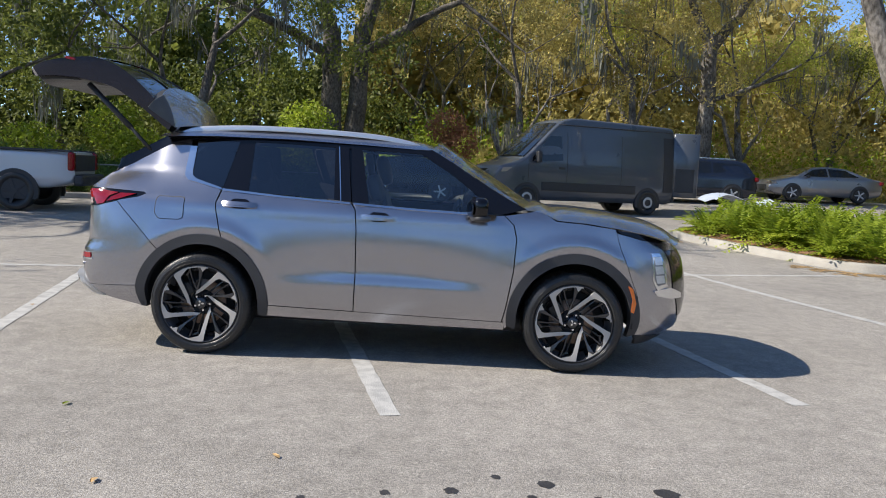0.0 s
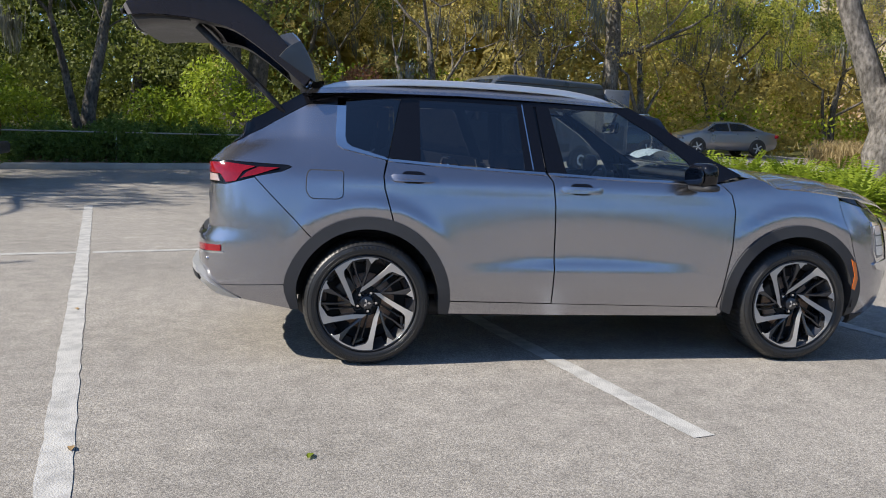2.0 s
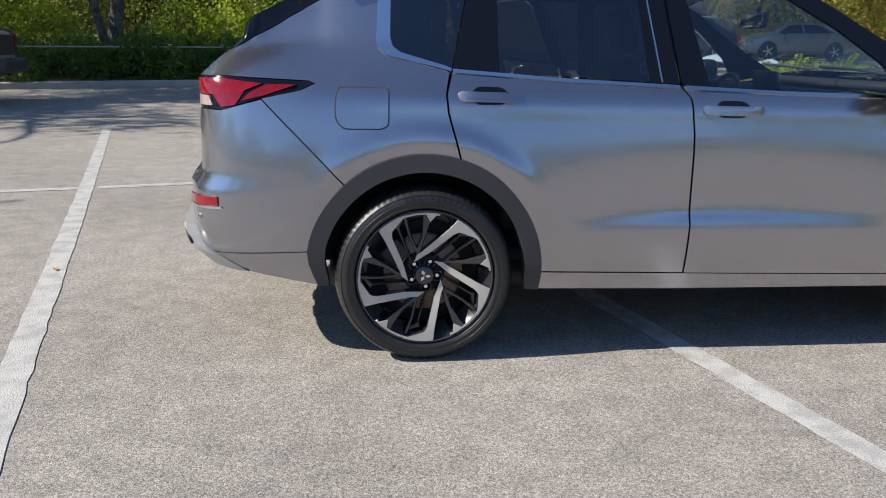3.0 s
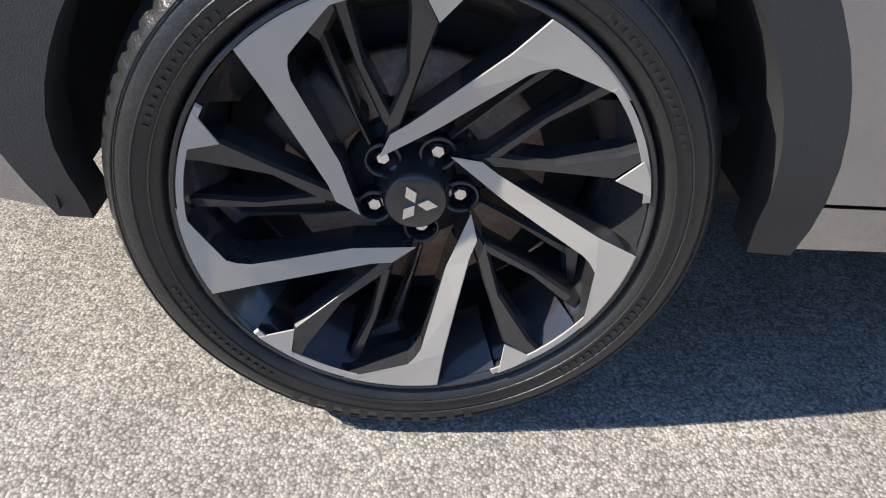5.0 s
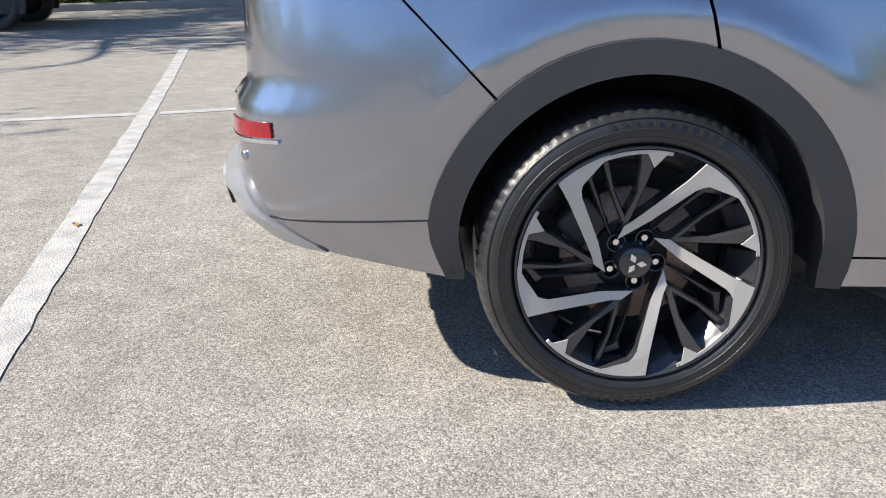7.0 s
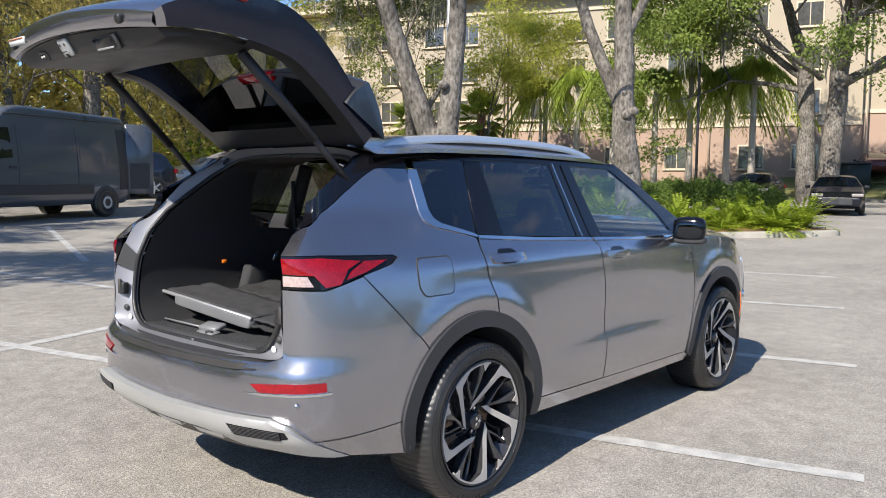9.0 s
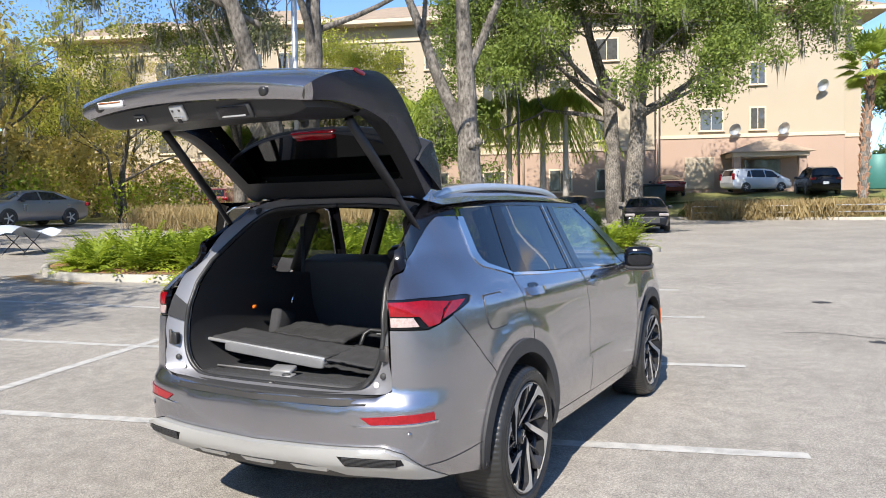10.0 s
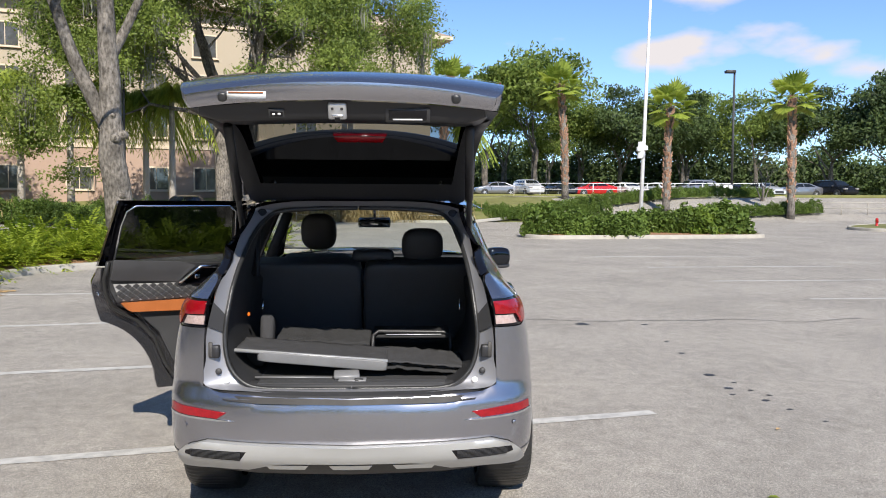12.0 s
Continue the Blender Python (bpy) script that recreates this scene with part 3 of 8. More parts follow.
def bed(poly, name, label, soil=MULCH, r=1.2, soil_label="bed of reddish pine-straw mulch"):
    """A kerbed planting island."""
    out = round_poly(poly, r)
    c = Vector((sum(p[0] for p in out) / len(out), sum(p[1] for p in out) / len(out)))
    rows = []
    m = len(out)
    area = sum(a[0] * b[1] - b[0] * a[1] for a, b in zip(out, out[1:] + out[:1]))
    ins = []
    for i in range(m):
        t = Vector(out[(i + 1) % m]) - Vector(out[i - 1])
        ins.append(Vector((-t.y, t.x)).normalized() * (1 if area > 0 else -1))
    for i, q in enumerate(out + out[:1]):
        v = Vector(q)
        inw = ins[i % m]
        z = gz(*q)
        pr = []
        for off, h in ((0, -0.02), (0.012, 0.12), (0.035, 0.15), (0.15, 0.155), (0.165, 0.05)):
            w = v + inw * off
            pr.append((w.x, w.y, z + h))
        rows.append(pr)
    bm = bmesh.new()
    add_grid(bm, rows)
    simple(name, bm, CONCRETE, label, "kerb", smooth=True)
    bm = bmesh.new()
    cen = bm.verts.new((c.x, c.y, gz(c.x, c.y) + 0.2))
    ring = []
    ring2 = []
    for i, q in enumerate(out):
        w = Vector(q) + ins[i] * 0.16
        ring.append(bm.verts.new((w.x, w.y, gz(*q) + 0.12)))
        w = Vector(q) + ins[i] * 0.5
        ring2.append(bm.verts.new((w.x, w.y, gz(*q) + 0.15)))
    for i in range(m):
        j = (i + 1) % m
        bm.faces.new((ring[i], ring[j], ring2[j], ring2[i]))
        bm.faces.new((ring2[i], ring2[j], cen))
    simple("soil", bm, soil, soil_label, "soil")
    return out


# ---- foliage ----
def quads_mesh(name, cen, a, b):
    """Diamond leaves: centres and two half axes, arrays of n x 3."""
    n = len(cen)
    v = np.empty((n, 4, 3), np.float32)
    v[:, 0], v[:, 1], v[:, 2], v[:, 3] = cen - a, cen + b, cen + a, cen - b
    me = bpy.data.meshes.new(name)
    me.vertices.add(4 * n)
    me.vertices.foreach_set("co", v.reshape(-1))
    me.loops.add(4 * n)
    me.loops.foreach_set("vertex_index", np.arange(4 * n, dtype=np.int32))
    me.polygons.add(n)
    me.polygons.foreach_set("loop_start", np.arange(0, 4 * n, 4, dtype=np.int32))
    me.update()
    me.validate()
    return me


def leaves(rng, cen, size, droop=0.0, aspect=0.45):
    n = len(cen)
    a = rng.normal(size=(n, 3))
    a[:, 2] -= droop
    a /= np.linalg.norm(a, axis=1)[:, None]
    # blades turn their faces to the light and the open lot
    b = np.cross(a, rng.normal(size=(n, 3)) * 0.6 + np.array((-.55, -.48, .55)))
    b /= np.linalg.norm(b, axis=1)[:, None] + 1e-6
    s = size * rng.uniform(0.6, 1.25, (n, 1))
    return a * s * 0.5, b * s * 0.5 * aspect


def clumps(rng, tips, radius, per):
    cs = []
    for p in tips:
        r = radius * rng.uniform(0.55, 1.3)
        d = rng.normal(size=(per, 3))
        d /= np.linalg.norm(d, axis=1)[:, None]
        rr = r * rng.uniform(0.15, 1.0, (per, 1)) ** 0.6
        q = d * rr * (1, 1, 0.62)
        cs.append(np.array(p) + q)
    return np.concatenate(cs)


def limbs(bm, rng, p, d, length, r, depth, tips, spread=0.6, lift=0.15, wob=0.12, split=(2, 4)):
    """Grow a limb and what branches from it; the ends go into tips."""
    n = 6
    pts, rad = [p], [r]
    q = np.array(p, float)
    d = np.array(d, float)
    for i in range(n):
        d = d + rng.normal(size=3) * wob + np.array((0, 0, lift * 0.15))
        d /= np.linalg.norm(d)
        q = q + d * length / n
        pts.append(tuple(q))
        rad.append(r * (1 - 0.55 * (i + 1) / n))
    add_tube(bm, pts, rad, 9 if r > 0.12 else 5, caps=False)
    if depth == 0:
        tips.append(pts[-1])
        tips.append(pts[-3])
        return
    for k in range(int(rng.integers(*split))):
        at = pts[-1] if k < 2 else pts[int(rng.integers(3, n))]
        side = rng.normal(size=3)
        side -= d * side.dot(d)
        side /= np.linalg.norm(side)
        nd = d * (1 - spread * 0.5) + side * spread + np.array((0, 0, lift))
        limbs(bm, rng, at, nd / np.linalg.norm(nd), length * rng.uniform(0.62, 0.85), rad[-1] * 0.8, depth - 1, tips, spread, lift, wob * 1.25, split)


def tree(name, label, at, stems, bark, leaf, depth=3, radius=0.9, per=60, size=0.14, moss=0, seed=1, droop=0.3, spread=0.6, lift=0.15, m=None, category="tree", group="trees"):
    """A tree: tapered trunk with limbs, and a crown of single leaves in uneven clumps. stems: (dx, dy, dz), length, radius."""
    rng = np.random.default_rng(seed)
    th = thing(name, label, category, group, m=Matrix.Translation((at[0], at[1], gz(*at) + (0.1 if len(at) < 3 else at[2]))) if m is None else m)
    bm = bmesh.new()
    tips = []
    for st in stems:
        d, length, r = st[:3]
        at0, dep = (st[3], st[4]) if len(st) > 3 else ((d[0] * 0.1, d[1] * 0.1, -0.2), depth)
        d = np.array(d, float)
        if dep < 0:
            q = np.array(at0, float)
            pts = [q + d * length * i / 6 + rng.normal(size=3) * .03 * (i > 0) for i in range(7)]
            add_tube(bm, [tuple(p) for p in pts], [r * (1 - .25 * i / 6) for i in range(7)], 12, caps=False)
            continue
        limbs(bm, rng, at0, d / np.linalg.norm(d), length, r, dep, tips, spread, lift, 0.06)
    # root flare
    r0 = max(s[2] for s in stems)
    add_tube(bm, [(0, 0, -0.25), (0, 0, 0.1), (0, 0, 0.5), (0, 0, 1.0)], [r0 * 1.7, r0 * 1.3, r0 * 1.05, r0 * 0.8], 12, caps=False)
    part("trunk", bm, bark, th)
    cen = clumps(rng, tips, radius, per)
    a, b = leaves(rng, cen, size, droop)
    part_mesh("crown", quads_mesh("crown", cen, a, b), leaf, th, smooth=False)
    if moss:
        sel = rng.integers(0, len(tips), moss)
        base = np.array([tips[i] for i in sel])
        cs, aa, bb = [], [], []
        for p in base:
            k = 26
            off = rng.normal(size=(k, 3)) * (0.16, 0.16, 0.1)
            ln = rng.uniform(0.3, 1.5, k)
            c = p + off
            c[:, 2] -= ln / 2
            cs.append(c)
            aa.append(np.stack([rng.normal(size=k) * 0.05, rng.normal(size=k) * 0.05, -ln / 2], 1))
            w = rng.normal(size=(k, 3)) * 0.02
            w[:, 2] = 0
            bb.append(w)
        part_mesh("moss", quads_mesh("moss", np.concatenate(cs), np.concatenate(aa), np.concatenate(bb)), L_MOSS, th, "hanging grey Spanish moss", smooth=False)["kind"] = "stuff"
    return th


def mass(name, label, n, sampler, size, leaf, seed, category="shrub", kind="stuff", droop=0.2, aspect=0.5):
    rng = np.random.default_rng(seed)
    cen = sampler(rng, n)
    a, b = leaves(rng, cen, size, droop, aspect)
    ob = part_mesh(name, quads_mesh(name, cen, a, b), leaf, None, smooth=False)
    return tagged(ob, label, category, kind=kind)


def fern(name_mesh, seed, n=34, length=0.75, arch=0.5, leaf_w=0.10):
    """One arching fern or coontie tuft: fronds of paired leaflets."""
    rng = np.random.default_rng(seed)
    cs, aa, bb = [], [], []
    for k in range(n):
        az = rng.uniform(0, 2 * math.pi)
        el = rng.uniform(0.35, 1.35)
        ln = length * rng.uniform(0.7, 1.15)
        for i in range(2, 17):
            t = i / 16
            r = ln * (math.cos(el) * t + 0.18 * t * t)
            z = ln * (math.sin(el) * t - arch * t * t * math.cos(el))
            c = np.array((math.cos(az) * r, math.sin(az) * r, z + 0.05))
            w = leaf_w * (1 - 0.75 * abs(t - 0.4)) * rng.uniform(0.8, 1.1)
            for sg in (-1, 1):
                side = np.array((-math.sin(az), math.cos(az), 0)) * sg
                run = math.cos(el) + 0.36 * t
                rise = math.sin(el) - 2 * arch * t * math.cos(el)
                h = math.hypot(run, rise)
                fwd = np.array((math.cos(az) * run / h, math.sin(az) * run / h, rise / h))
                a = (side * 0.85 + fwd * 0.45 + np.array((0, 0, rng.uniform(-.35, .1)))) * w * 0.5
                cs.append(c + a)
                aa.append(a)
                bb.append((fwd * 0.9 - side * 0.2) * 0.026)
    return quads_mesh(name_mesh, np.array(cs), np.array(aa), np.array(bb))


def shrub_mesh(name, seed, r=0.5, h=0.7, n=1400, size=0.075):
    rng = np.random.default_rng(seed)
    d = rng.normal(size=(n, 3))
    d /= np.linalg.norm(d, axis=1)[:, None]
    d[:, 2] = abs(d[:, 2])
    lump = 1 + 0.18 * np.sin(d[:, :1] * 7 + seed) * np.cos(d[:, 1:2] * 6)
    cen = d * lump * (r, r, h) * rng.uniform(0.55, 1.05, (n, 1)) ** 0.5
    a, b = leaves(rng, cen, size, -0.3, 0.5)
    return quads_mesh(name, cen, a, b)


FERNS = [fern("fern_tuft", s, 34, 0.82 + 0.08 * s, 0.60, 0.17) for s in range(4)]
SHRUBS = [shrub_mesh("shrub", s, 0.62, 0.8, 2600, 0.09) for s in range(3)]


def plant(meshes, mat, name, label, category, group, spots, smin=0.8, smax=1.2, seed=5):
    rng = random.Random(seed)
    for me in meshes:
        if not me.materials:
            me.materials.append(mat)
    for x, y in spots:
        ob = new(name, rng.choice(meshes))
        s = rng.uniform(smin, smax)
        ob.matrix_basis = Matrix.Translation((x, y, gz(x, y) + 0.1)) @ Matrix.Rotation(rng.uniform(0, 6.28), 4, 'Z') @ Matrix.Diagonal((s, s, s * rng.uniform(0.85, 1.1), 1))
        tagged(ob, label, category, group, "stuff")


def scatter(poly, gap, margin=0.4, seed=2):
    rng = random.Random(seed)
    xs, ys = [p[0] for p in poly], [p[1] for p in poly]
    out = []
    y = min(ys)
    while y < max(ys):
        x = min(xs)
        while x < max(xs):
            px, py = x + rng.uniform(-.35, .35) * gap, y + rng.uniform(-.35, .35) * gap
            if all(inside(poly, px + mx, py + my) for mx, my in ((margin, 0), (-margin, 0), (0, margin), (0, -margin))):
                out.append((px, py))
            x += gap
        y += gap
    return out


island_1 = bed([(8.75, 6.85), (12.0, 7.6), (15.2, 5.2), (19.2, 2.2), (20.6, 4.6), (17.5, 10.5), (13.5, 13.5), (8.4, 14.6), (6.75, 12.2)], "kerb_1", "pale concrete kerb round a fern-planted island")
island_2 = bed([(25.9, -5.1), (28.6, -4.7), (32, -15.0), (27.3, -15.1)], "kerb_2", "pale concrete kerb round a clipped shrub island")
island_3 = bed([(-16, 11.3), (-7.0, 14.6), (-1.2, 16.8), (-0.5, 19.5), (-6, 21), (-18, 17)], "kerb_3", "shaded concrete kerb below a dark hedge")
bed([(43.5, 7.5), (42.0, -3.5), (47.5, -8.0), (57, -30), (62, -30), (52, -6), (49, 12)], "kerb_4", "low kerb at the lot's far edge", GRASSMAT, r=0.8, soil_label="dry grassy verge")
bed([(35.4, -22.6), (38.4, -24.4), (41.5, -29), (37, -32), (33.0, -26.0), (33.2, -23.1)], "kerb_5", "weathered kerb round a small grass island", GRASSMAT, soil_label="short dry grass on the island")

fspots = [p for p in scatter(island_1, 0.66, 0.50) if not (p[0] < 9.3 and p[1] < 7.6)]
plant(FERNS, L_FERN, "fern", "bright green arching fern tuft in mulch", "fern", "ferns in the island", fspots, 0.65, 1.2)
BUSHY = [shrub_mesh("bushy_shrub", s + 20, 0.62, 0.85, 2400, 0.15) for s in range(3)]
BUSHY2 = [shrub_mesh("bushy_shrub", s + 30, 0.62, 0.80, 2400, 0.15) for s in range(2)]
spots = scatter(island_2, 1.15, 0.5)
plant(BUSHY, L_SHRUB, "shrub", "dense dark green shrub in a kerbed island", "shrub", "shrubs in the island", spots[::2] + spots[1::4], 0.9, 1.75, 7)
plant(BUSHY2, L_GREEN, "shrub", "fresh green arching shrub in a kerbed island", "shrub", "shrubs in the island", spots[3::4], 0.9, 1.6, 17)
plant(SHRUBS, L_SHRUB, "shrub", "dark shaded shrub in a long hedge", "shrub", "hedge below the woods", scatter(island_3, 0.9, 0.5), 0.9, 1.3, 8)
hl = [(44 + 0.15 * i + random.uniform(-.3, .3), 6.5 - 0.62 * i) for i in range(22)] + [(47.2 + 0.28 * i, -7.5 - 0.62 * i) for i in range(34)] + [(45.6 + 0.2 * i + random.uniform(-.3, .3), -5.5 - 0.7 * i) for i in range(12)] + [(46.8 + 0.12 * i, -19.5 - 0.62 * i) for i in range(14)]
plant(SHRUBS, L_SHRUB, "shrub", "low clipped shrub in the far hedge", "shrub", "far hedge", hl, 0.85, 1.1, 9)
hl = [(30.5 + random.uniform(-.4, .4), 8.6 + 0.75 * i) for i in range(28)] + [(31.6 + random.uniform(-.4, .4), 8.8 + 0.75 * i) for i in range(28)]
plant(SHRUBS, L_SHRUB, "shrub", "green shrub in the hedge before the building", "shrub", "hedge before the building", hl, 1.0, 1.35, 10)


def straw(rng, n):
    k = rng.integers(0, 26, n)
    bx = 43.3 + 0.25 * rng.normal(size=26)
    by = np.linspace(5.8, -3.2, 26) + rng.normal(size=26) * .2
    c = np.stack([bx[k] + rng.normal(size=n) * .3, by[k] + rng.normal(size=n) * .3, rng.uniform(0.1, 1.0, n)], 1)
    c[:, 2] += 0.42
    return c


mass("ornamental_grass", "tall straw-coloured ornamental grass by the far kerb", 16000, straw, 0.55, L_STRAW, 31, "grass", droop=2.5, aspect=0.09)


def straw2(rng, n):
    x = rng.uniform(19.5, 31, n)
    return np.stack([x, 23.5 - 0.45 * (x - 19.5) + rng.normal(size=n) * 0.8, rng.uniform(0.2, 1.1, n) + 0.55], 1)


mass("ornamental_grass", "dry straw grass verge beside the woods", 16000, straw2, 0.5, L_STRAW, 32, "grass", droop=2.5, aspect=0.05)

# pine needles drifted against the island's kerb
bm = bmesh.new()
edge = [p for p in island_1 if p[0] < 9.6 and p[1] < 13.5]
for i in range(420):
    k = random.randrange(len(edge) - 1)
    p, q = Vector(edge[k]), Vector(edge[k + 1])
    if (q - p).length > 6:
        continue
    n = Vector((q.y - p.y, p.x - q.x)).normalized()
    c = Vector((11, 10))
    if n.dot(c - p) > 0:
        n = -n
    w = p.lerp(q, random.random()) + n * (.24 + abs(random.gauss(0, .2)))
    x, y = w
    a = random.uniform(0, 3.14)
    l, w = random.uniform(.05, .12), random.uniform(.012, .03)
    z = gz(x, y) + 0.006
    bm.faces.new([bm.verts.new((x + u * l * math.cos(a) - v * w * math.sin(a), y + u * l * math.sin(a) + v * w * math.cos(a), z)) for u, v in ((-1, -1), (1, -1), (1, 1), (-1, 1))])
simple("leaf_litter", bm, LITTER, "dry brown leaf litter drifted along the kerb", "leaf litter", "stuff")

# single leaves lying on the asphalt
for x, y, c in ((-0.32, -2.25, L_FERN), (1.0, -2.9, LITTER), (-1.3, -2.1, LITTER), (-2.0, 0.6, LITTER), (0.3, -3.3, LITTER)):
    bm = bmesh.new()
    a = random.uniform(0, 6)
    ps = [(-.03, 0, .004), (-.01, .014, .012), (.02, .012, .014), (.035, 0, .006), (.02, -.012, .012), (-.01, -.014, .01)]
    bm.faces.new([bm.verts.new((x + p[0] * math.cos(a) - p[1] * math.sin(a), y + p[0] * math.sin(a) + p[1] * math.cos(a), p[2] + .002)) for p in ps])
    simple("fallen_leaf", bm, c, "small curled leaf fallen on the asphalt", "leaf", "", group="fallen leaves")

# ---- trees ----
oak1 = tree("oak_tree", "grey-barked oak with forked trunk and a knot hole", (10.7, 8.7), [((.0, .02, 1), 2.6, .38, (0, 0, -.2), -1), ((-.10, .26, 1), 6.2, .27, (0, .04, 1.5), 3), ((.05, -.07, 1), 6.4, .27, (0, -.05, 1.5), 3), ((.8, -.9, .55), 3.2, .08, (.1, -.3, 5.2), 2), ((-.9, .6, .4), 3.2, .08, (-.3, .8, 5.4), 2)], BARK, L_OAK, 3, 1.1, 110, 0.13, 50, 11, lift=0.35)
oak2 = tree("oak_tree", "tall pale grey oak with a high fork", (16.0, 6.8), [((-.02, .09, 1), 4.0, .37, (0, 0, -.2), -1), ((-.1, .55, 1), 4.9, .21, (-.05, .22, 2.9), 3), ((0, .03, 1), 5.0, .285, (-.07, .32, 3.4), 3), ((.1, -.62, 1), 3.6, .14, (-.06, .36, 4.6), 3)], BARK, L_SPRING, 3, 1.1, 110, 0.13, 40, 23, lift=0.3)
for th, spots in ((oak1, ((-.22, -.22, 3.3, .13), (-.2, .25, 2.2, .14))), (oak2, ((-.28, .12, 2.9, .15), (-.22, .42, 3.2, .14), (-.12, -.02, 3.0, .15), (-.26, .2, 3.45, .12), (-.24, .0, 1.5, .12)))):
    for x, y, z, r in spots:
        part("knot", pillow((x, y, z), (r * 1.6, r * 1.8, r * 1.5), (0, 0, 0), 2.2, 8), BARK, th)
        part("knot_hole", pillow((x - r * .62, y - r * .25, z), (r * .5, r * .55, r * .6), (0, 0, 0), 2.2, 6), DARKBARK, th)
tree("oak_tree", "large spreading oak with twin trunks before the building", (37.4, 8.6), [((.0, .05, 1), 7.4, .46, (0, .40, -.2), -1), ((.02, -.07, 1), 7.4, .50, (0, -.38, -.2), -1), ((.0, .3, 1), 4.2, .32, (0, .78, 6.8), 4), ((.05, -.25, 1), 4.2, .32, (.1, -.88, 6.8), 4), ((.1, -1.0, .55), 4.6, .22, (.08, -.76, 5.4), 4), ((-.1, 1, .65), 4.0, .20, (0, .68, 5.8), 4), ((-1, -.5, .8), 3.6, .20, (.08, -.80, 6.0), 4), ((-.8, .5, .8), 3.6, .2, (0, .70, 6.1), 4), ((-1, .1, .5), 3.0, .16, (0, 0, 5.8), 4), ((-.3, -.3, 1.2), 3.4, .18, (0, -.6, 6.4), 4), ((-.2, .95, .25), 3.6, .16, (0, .6, 5.2), 4), ((-.3, -.95, .35), 3.2, .16, (0, -.8, 5.3), 4), ((-.4, .4, 1.2), 3.2, .18, (0, .5, 6.2), 4)], BARK, L_MID, 4, 1.35, 190, 0.19, 170, 35, spread=0.8, lift=0.14)
tree("oak_tree", "big dark oak hung with grey moss at the wood's edge", (-3.0, 28.2), [((-.03, .0, 1), 6.4, .50, (-.42, 0, -.2), -1), ((.05, .0, 1), 6.6, .46, (.40, .1, -.2), -1), ((-.35, .0, 1), 5.0, .36, (-.6, 0, 5.9), 4), ((.25, .1, 1), 5.0, .34, (.7, .1, 6.0), 4), ((-1, -.5, .5), 5.0, .24, (-.5, 0, 5.0), 3), ((1, -.5, .55), 5.0, .24, (.6, 0, 5.2), 3)], DARKBARK, L_OAK, 4, 1.4, 26, 0.22, 240, 47, spread=0.8, lift=0.05)
tree("oak_tree", "pale bare-trunked oak at the wood's edge", (13.0, 30.0), [((.0, .0, 1), 7.0, .40, (0, 0, -.2), -1), ((-.45, .0, 1), 4.0, .26, (0, 0, 6.4), 3), ((.55, -.1, 1), 4.4, .26, (0, 0, 6.2), 3), ((1.0, -.1, .35), 4.6, .12, (.1, 0, 4.0), 1), ((-.9, -.2, .6), 3.4, .1, (0, 0, 5.2), 2)], BARK, L_OLIVE, 4, 1.0, 90, 0.16, 30, 52, spread=0.7)

tree("oak_tree", "broad oak whose crown shades the lot's edge", (-15.2, 10.0), [((.0, .0, 1), 4.6, .42, (0, 0, -.2), -1), ((.6, .3, .8), 4.2, .24, (0, 0, 4.0), 4), ((.3, -.6, .9), 4.0, .22, (0, 0, 4.1), 4), ((-.5, .4, 1), 4.0, .22, (0, 0, 4.2), 4), ((.9, .1, .5), 4.4, .2, (0, 0, 3.9), 4)], DARKBARK, L_OAK, 4, 1.2, 90, .22, 20, 57, spread=.8, lift=.08)

WOODS = [((-13.5, 18.4), L_OAK, 61), ((-6.8, 19.6), L_OAK, 62), ((-9, 37), L_OAK, 63), ((-1, 42), L_OAK, 66), ((-20, 17), L_OAK, 71), ((-28, 20), L_OAK, 74), ((-19, 36), L_OAK, 99),
         ((4.5, 27.5), L_OLIVE, 64), ((9.5, 29.5), L_OLIVE, 65), ((15.0, 30.5), L_OLIVE, 67), ((20.5, 34), L_SPRING, 68), ((25, 31.0), L_OAK, 69), ((29, 38), L_SPRING, 70), ((34, 40), L_OLIVE, 72), ((12, 38), L_SPRING, 73), ((6.5, 36), L_OLIVE, 75), ((19, 40), L_OLIVE, 76), ((24, 41), L_SPRING, 77), ((1.5, 40), L_OLIVE, 79)]
kinds = {}
for (x, y), lf, sd in WOODS:
    if lf.name not in kinds:
        thin = lf is not L_OAK
        kinds[lf.name] = tree("woodland_tree", "leafy tree in the belt of woods behind the lot", (x, y), [((.05, .05, 1), 4.6, .24), ((-.3, .2, 1), 4.0, .15), ((.45, -.3, .8), 2.6, .09, (0, 0, 1.6), 3)] if thin else [((.05, .05, 1), 5.0, .24), ((-.25, .2, 1), 4.2, .15)], BARK if thin else DARKBARK, lf, 4, 0.95 if thin else 1.15, 46 if thin else 100, 0.17 if thin else .19, 25, sd, spread=0.8 if thin else .75, group="woodland trees")
    else:
        rz, s = random.uniform(0, 360), random.uniform(0.85, 1.2)
        src = kinds[lf.name]
        c = copy_thing(src, Matrix.Translation((x, y, gz(x, y))) @ Matrix.Rotation(radians(rz), 4, 'Z'))
        c.scale = (s, s, s)

